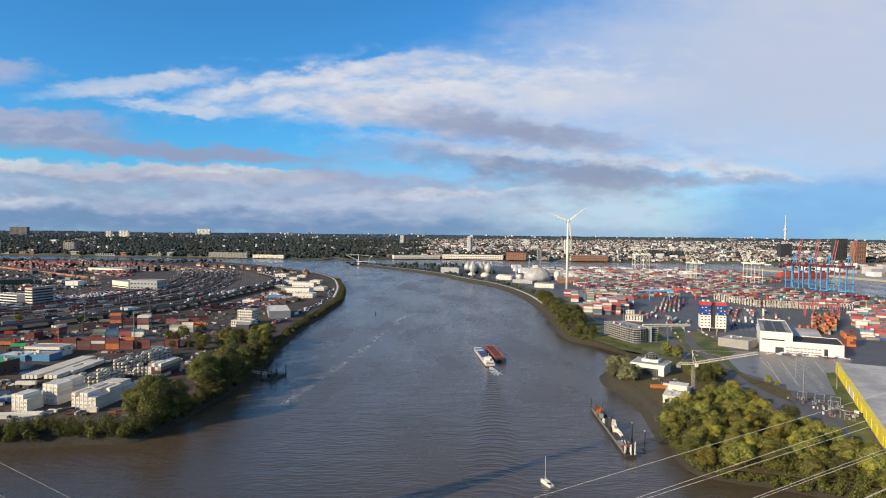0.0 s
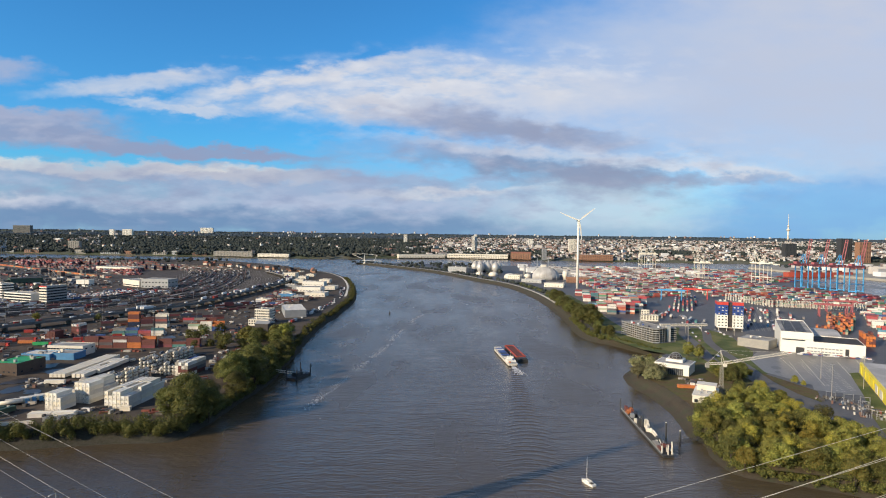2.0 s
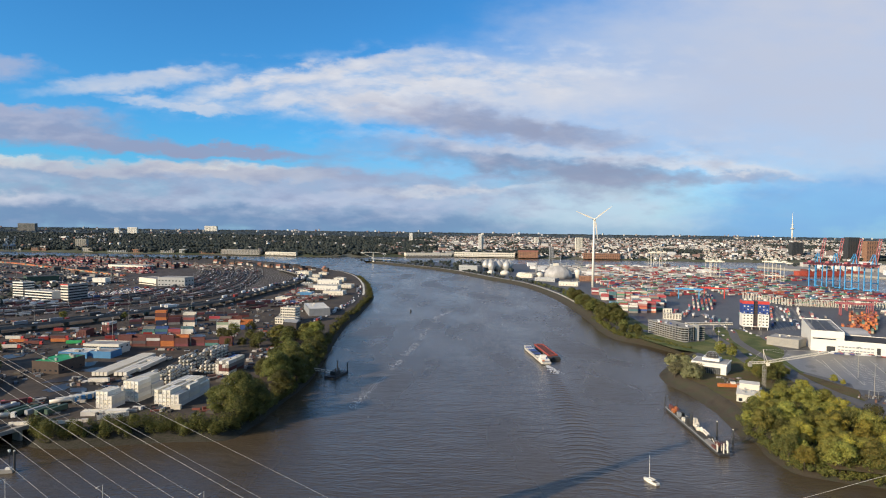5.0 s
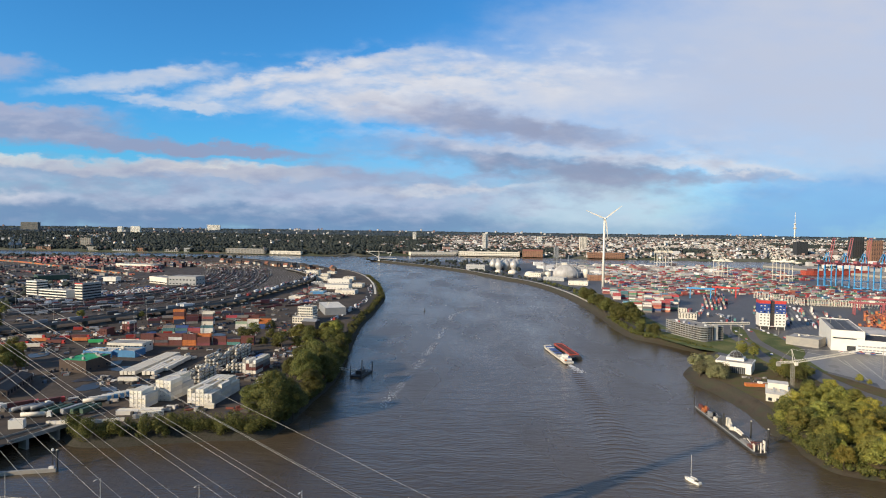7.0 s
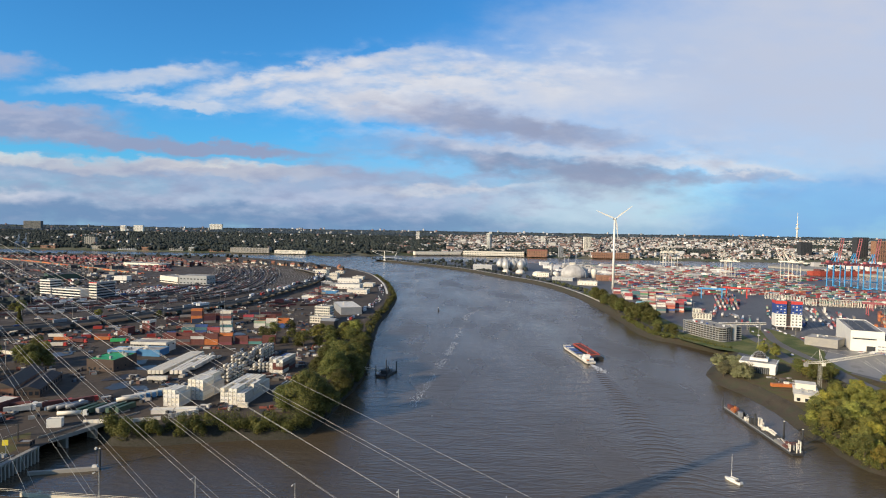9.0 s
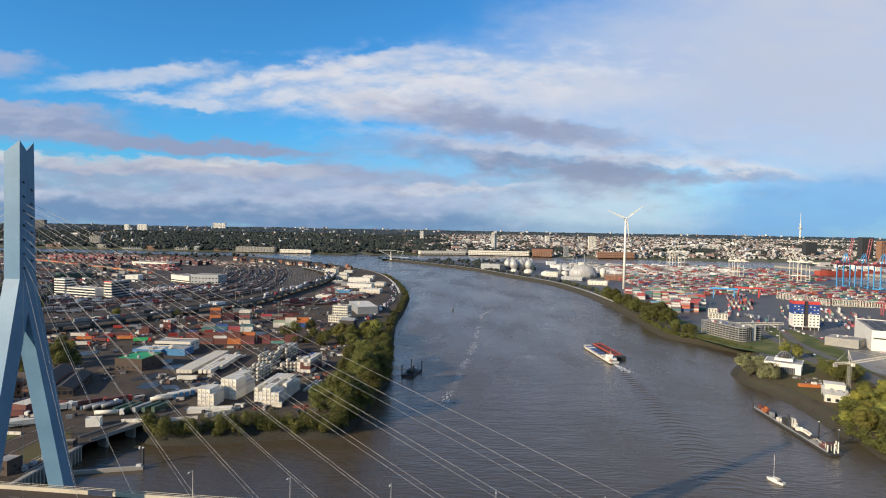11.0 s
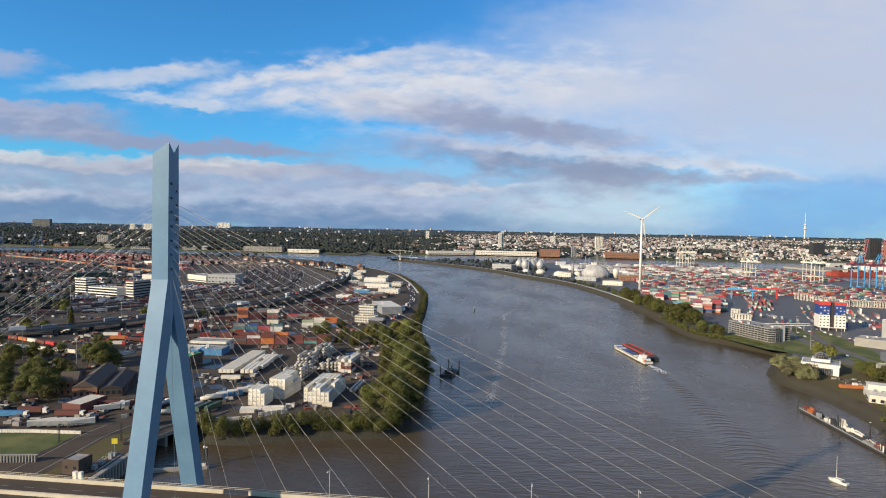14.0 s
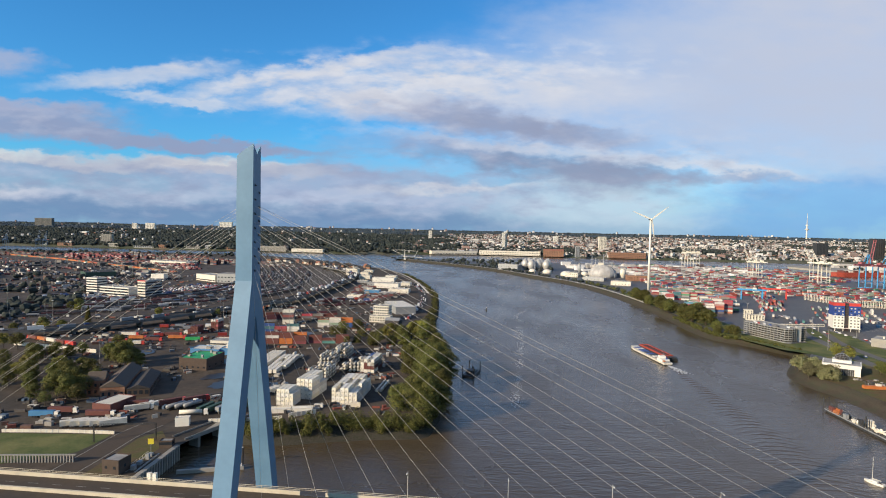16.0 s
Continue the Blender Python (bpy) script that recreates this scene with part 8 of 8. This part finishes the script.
# parked vans, trailers and small plant across the rail yard
g = G()
for i in range(3000):
    x, y = rnd.uniform(-1400, -560), rnd.uniform(920, 1560)
    if noise.noise((x * 0.012, y * 0.012, 31)) < -0.12 or y > 1300 - (x + 640) * 0.72 or x > -600 - (y - 920) * 0.25:
        continue
    q = rnd.random()
    g.box(x, y, LEFT_Z, 4.5 if q < 0.6 else 11, 2.1, 1.6 if q < 0.6 else 3.3, rnd.choice([-36, -36, 54]))
tagged(g.put("yard_vehicles", "plant"), "parked vans, trailers and small plant over the rail yard", "vehicles", kind="stuff")
for i in range(46):
    x = rnd.uniform(-1350, -640)
    y = 1010 + (x + 640) * -0.72 + rnd.uniform(-60, 300)
    copy_thing(mast, pose(x, y, LEFT_Z))
g = G()
for i in range(170):
    x, y = rnd.uniform(260, 760), rnd.uniform(1430, 1900)
    if y < 1930 and x > 210 + (1900 - y) * 0.05:
        g.box(x, y, RIGHT_Z, rnd.uniform(8, 40), rnd.uniform(6, 22), rnd.uniform(3, 12), rnd.choice([8, -15, 70]))
for i in range(260):
    x, y = rnd.uniform(1240, 2900), rnd.uniform(1250, 2120)
    g.box(x, y, 6, rnd.uniform(15, 80), rnd.uniform(10, 30), rnd.uniform(5, 22), rnd.choice([0, 10, -10]))
tagged(g.put("dock_sheds", "town"), "dock sheds and halls around the basins", "sheds", kind="stuff")
# red floating dock and ship behind the blue cranes
fd = thing("moored_freighter", 1130, 1700, 0, 100, "long red-hulled freighter moored across the basin", "ship")
hull(G(), 230, 30, -2, 13, 0.14).put("hull", "bargered", fd)
G().box(0, -95, 13, 26, 18, 20).put("superstructure", "white", fd)
for i in range(9):
    G().box(0, -70 + i * 18, 13, 24, 13, 5).put("deck_load", "dirty_white" if i % 2 else "rust", fd)

# ---- far town and woods ----
rnd = random.Random(99)
gt, gr, gl, gb = G(), G(), G(), G()


def house(x, y, z, w, d, h, a):
    gt.box(x, y, z - 3, w, d, h + 3, a)
    if h < 16 and rnd.random() < 0.6:
        gr.gable(x, y, z + h, w, d, d * 0.24, a)


def clump(g, x, y, z, r, h):
    """One tree crown: a lumpy body of twenty faces."""
    k = len(g.v)
    t = (1 + 5 ** 0.5) / 2
    rot = rnd.uniform(0, 6.28)
    c, s = math.cos(rot), math.sin(rot)
    for a, b, e in ((-1, t, 0), (1, t, 0), (-1, -t, 0), (1, -t, 0), (0, -1, t), (0, 1, t), (0, -1, -t), (0, 1, -t), (t, 0, -1), (t, 0, 1), (-t, 0, -1), (-t, 0, 1)):
        q = rnd.uniform(0.36, 0.7)
        g.v.append((x + (a * c - b * s) * r * q, y + (a * s + b * c) * r * q, z + h * 0.5 + e * h * 0.5 * q))
    g.f += [(k + i, k + j, k + l) for i, j, l in ((0, 11, 5), (0, 5, 1), (0, 1, 7), (0, 7, 10), (0, 10, 11), (1, 5, 9), (5, 11, 4), (11, 10, 2), (10, 7, 6), (7, 1, 8), (3, 9, 4), (3, 4, 2), (3, 2, 6), (3, 6, 8), (3, 8, 9), (4, 9, 5), (2, 4, 11), (6, 2, 10), (8, 6, 7), (9, 8, 1))]


for i in range(9600):
    y = 2480 + 2420 * rnd.random() ** 1.15
    x = rnd.uniform(-0.80, 0.80) * (y + 60)
    if y < far_y(x) + 30:
        continue
    z = far_z(x, y)
    n = noise.noise((x * 0.0022, y * 0.0035, 4.0)) + 0.25 * noise.noise((x * 0.01, y * 0.01, 9.0)) + (0.36 if x > 0 else (0.2 if x > -300 else -0.42))
    near = y < far_y(x) + 330 and x < (-100 if i % 2 else 400)
    if near and rnd.random() < 0.72:
        n = -1
    if y > 4250 and rnd.random() < 0.6:
        n = -1
    if n > 0.0 and y < (4200 if x > 0 else 3950):
        big = rnd.random() < 0.12 and y < 3500
        house(x, y, z, rnd.uniform(12, 34) if big else rnd.uniform(6, 14), rnd.uniform(7, 11), rnd.uniform(10, 19) if big else rnd.uniform(4, 8), rnd.uniform(-40, 40))
        for k in range(2 if x > 0 else 0):
            house(x + rnd.uniform(-24, 24), y + rnd.uniform(-20, 20), z, rnd.uniform(6, 12), rnd.uniform(6, 10), rnd.uniform(4, 8), rnd.uniform(-40, 40))
        if rnd.random() < 0.62:
            clump(gl, x + rnd.uniform(-25, 25), y - rnd.uniform(5, 20), z, rnd.uniform(5, 10), rnd.uniform(7, 12))
    else:
        for k in range(4):
            # woods past 3950 m go into the mesh with haze-blue colours
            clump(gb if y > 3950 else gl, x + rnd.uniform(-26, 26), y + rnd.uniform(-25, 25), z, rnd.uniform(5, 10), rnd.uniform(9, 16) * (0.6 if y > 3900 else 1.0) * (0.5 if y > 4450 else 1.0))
        if rnd.random() < 0.035:
            house(x, y, z + 4, rnd.uniform(7, 14), rnd.uniform(9, 14), rnd.uniform(8, 14), rnd.uniform(-40, 40))
tagged(gt.put("distant_houses", "town"), "countless pale houses of a distant town", "houses", kind="stuff")
tagged(gr.put("distant_roofs", "townroof"), "brown and grey pitched roofs of the distant town", "roofs", kind="stuff")
tagged(gb.put("ridge_woods", "ridge"), "woods on the far ridge, coloured hazy blue for distance", "woods", kind="stuff")
tagged(gl.put("distant_woods", "farwood"), "dark green woods among the distant houses, toned blue-grey for haze", "woods", kind="stuff")
g = G()
for i in range(700):
    u = rnd.random()
    x, y = rnd.choice([(rnd.uniform(-2200, -700), rnd.uniform(1960, 2110)), (rnd.uniform(-1600, -640), rnd.uniform(880, 1180)), (rnd.uniform(-160, 190), rnd.uniform(1560, 2040)), (rnd.uniform(1250, 2600), rnd.uniform(1900, 2140)), (rnd.uniform(-700, -620), rnd.uniform(560, 830))])
    if -160 <= x <= 190 and not (x > -246 + (2068 - y) * 0.665 + 26):
        continue
    clump(g, x, y, LEFT_Z - 0.5, rnd.uniform(4, 8), rnd.uniform(6, 12))
for x, y, a in along(shift(dense(smoothline(SHORE_E[:8]), 10), 30), 9):
    if rnd.random() < 0.7:
        clump(g, x + rnd.uniform(-4, 6), y, RIGHT_Z - 0.5, rnd.uniform(3, 6), rnd.uniform(4, 8))
tagged(g.put("harbour_bushes", "farwood"), "dark bushes and trees scattered over the harbour", "bushes", kind="stuff")

# ---- foam and wake on the water ----
g = G()
rf = random.Random(55)
for i in range(190):
    u = rf.random()
    x, y = 57 + u * 2 + rf.gauss(0, 0.8 + 2.6 * u), 510 - 30 * u + rf.gauss(0, 1)
    a, w = rf.uniform(0.4, 1.3) * (1 - 0.6 * u), rf.uniform(0, 3.14)
    g.face(*[(x + a * math.cos(w + k * 1.2566) * rf.uniform(0.6, 1.2), y + a * 1.9 * math.sin(w + k * 1.2566) * rf.uniform(0.6, 1.2), 0.05 + 0.0006 * i) for k in range(5)])
tagged(g.put("wake_foam", "foam"), "white foam behind the stern of the vessel", "foam", kind="stuff")
g = G()
drift = smoothline([(-98, 385), (-94, 405), (-74, 519), (-60, 600), (-53, 662), (-40, 740), (-35, 794), (-10, 860)], 6)
for i, (x, y, a) in enumerate(along(drift, 0.2)):
    if noise.noise((x * 0.04, y * 0.04, 3)) > -0.2:
        x, y, r = x + rf.gauss(0, 2.0), y + rf.gauss(0, 2.2), rf.uniform(0.09, 0.28)
        g.face(*[(x + r * math.cos(k * 1.2566) * rf.uniform(0.6, 1.2), y + r * 2.4 * math.sin(k * 1.2566), 0.04 + 0.0002 * (i % 50)) for k in range(5)])
tagged(g.put("drift_foam", "foam"), "thin line of drifting foam on the river", "foam", kind="stuff")
# wake: low transverse swells that widen astern
g = G()
track = smoothline([(57, 506), (51, 440), (46, 390), (41, 335), (36, 300), (31, 262)], 6)
for i, (x, y, a) in enumerate(along(track, 6.2, 8)):
    half, ht = 3.5 + i * 0.42, 0.34 - 0.005 * i
    d = Vector((math.cos(radians(a)), math.sin(radians(a)), 0))
    q = Vector((-d.y, d.x, 0))
    n = 12
    k = len(g.v)
    for j in range(n + 1):
        u = -1 + 2 * j / n
        c = Vector((x, y, 0)) + q * u * half + d * (u * u) * half * 0.45
        hh = ht * (1 - abs(u) ** 3) + 0.01
        g.v += [tuple(c - d * 1.7 + Vector((0, 0, -0.02))), tuple(c - d * 0.8 + Vector((0, 0, hh * 0.5))), tuple(c + Vector((0, 0, hh))), tuple(c + d * 0.8 + Vector((0, 0, hh * 0.5))), tuple(c + d * 1.7 + Vector((0, 0, -0.02)))]
    for j in range(n):
        g.f += [(k + j * 5 + m, k + j * 5 + m + 1, k + j * 5 + m + 6, k + j * 5 + m + 5) for m in range(4)]
tagged(g.put("wake_waves", "water", smooth=True), "low waves of a ship's wake", "waves", kind="stuff")
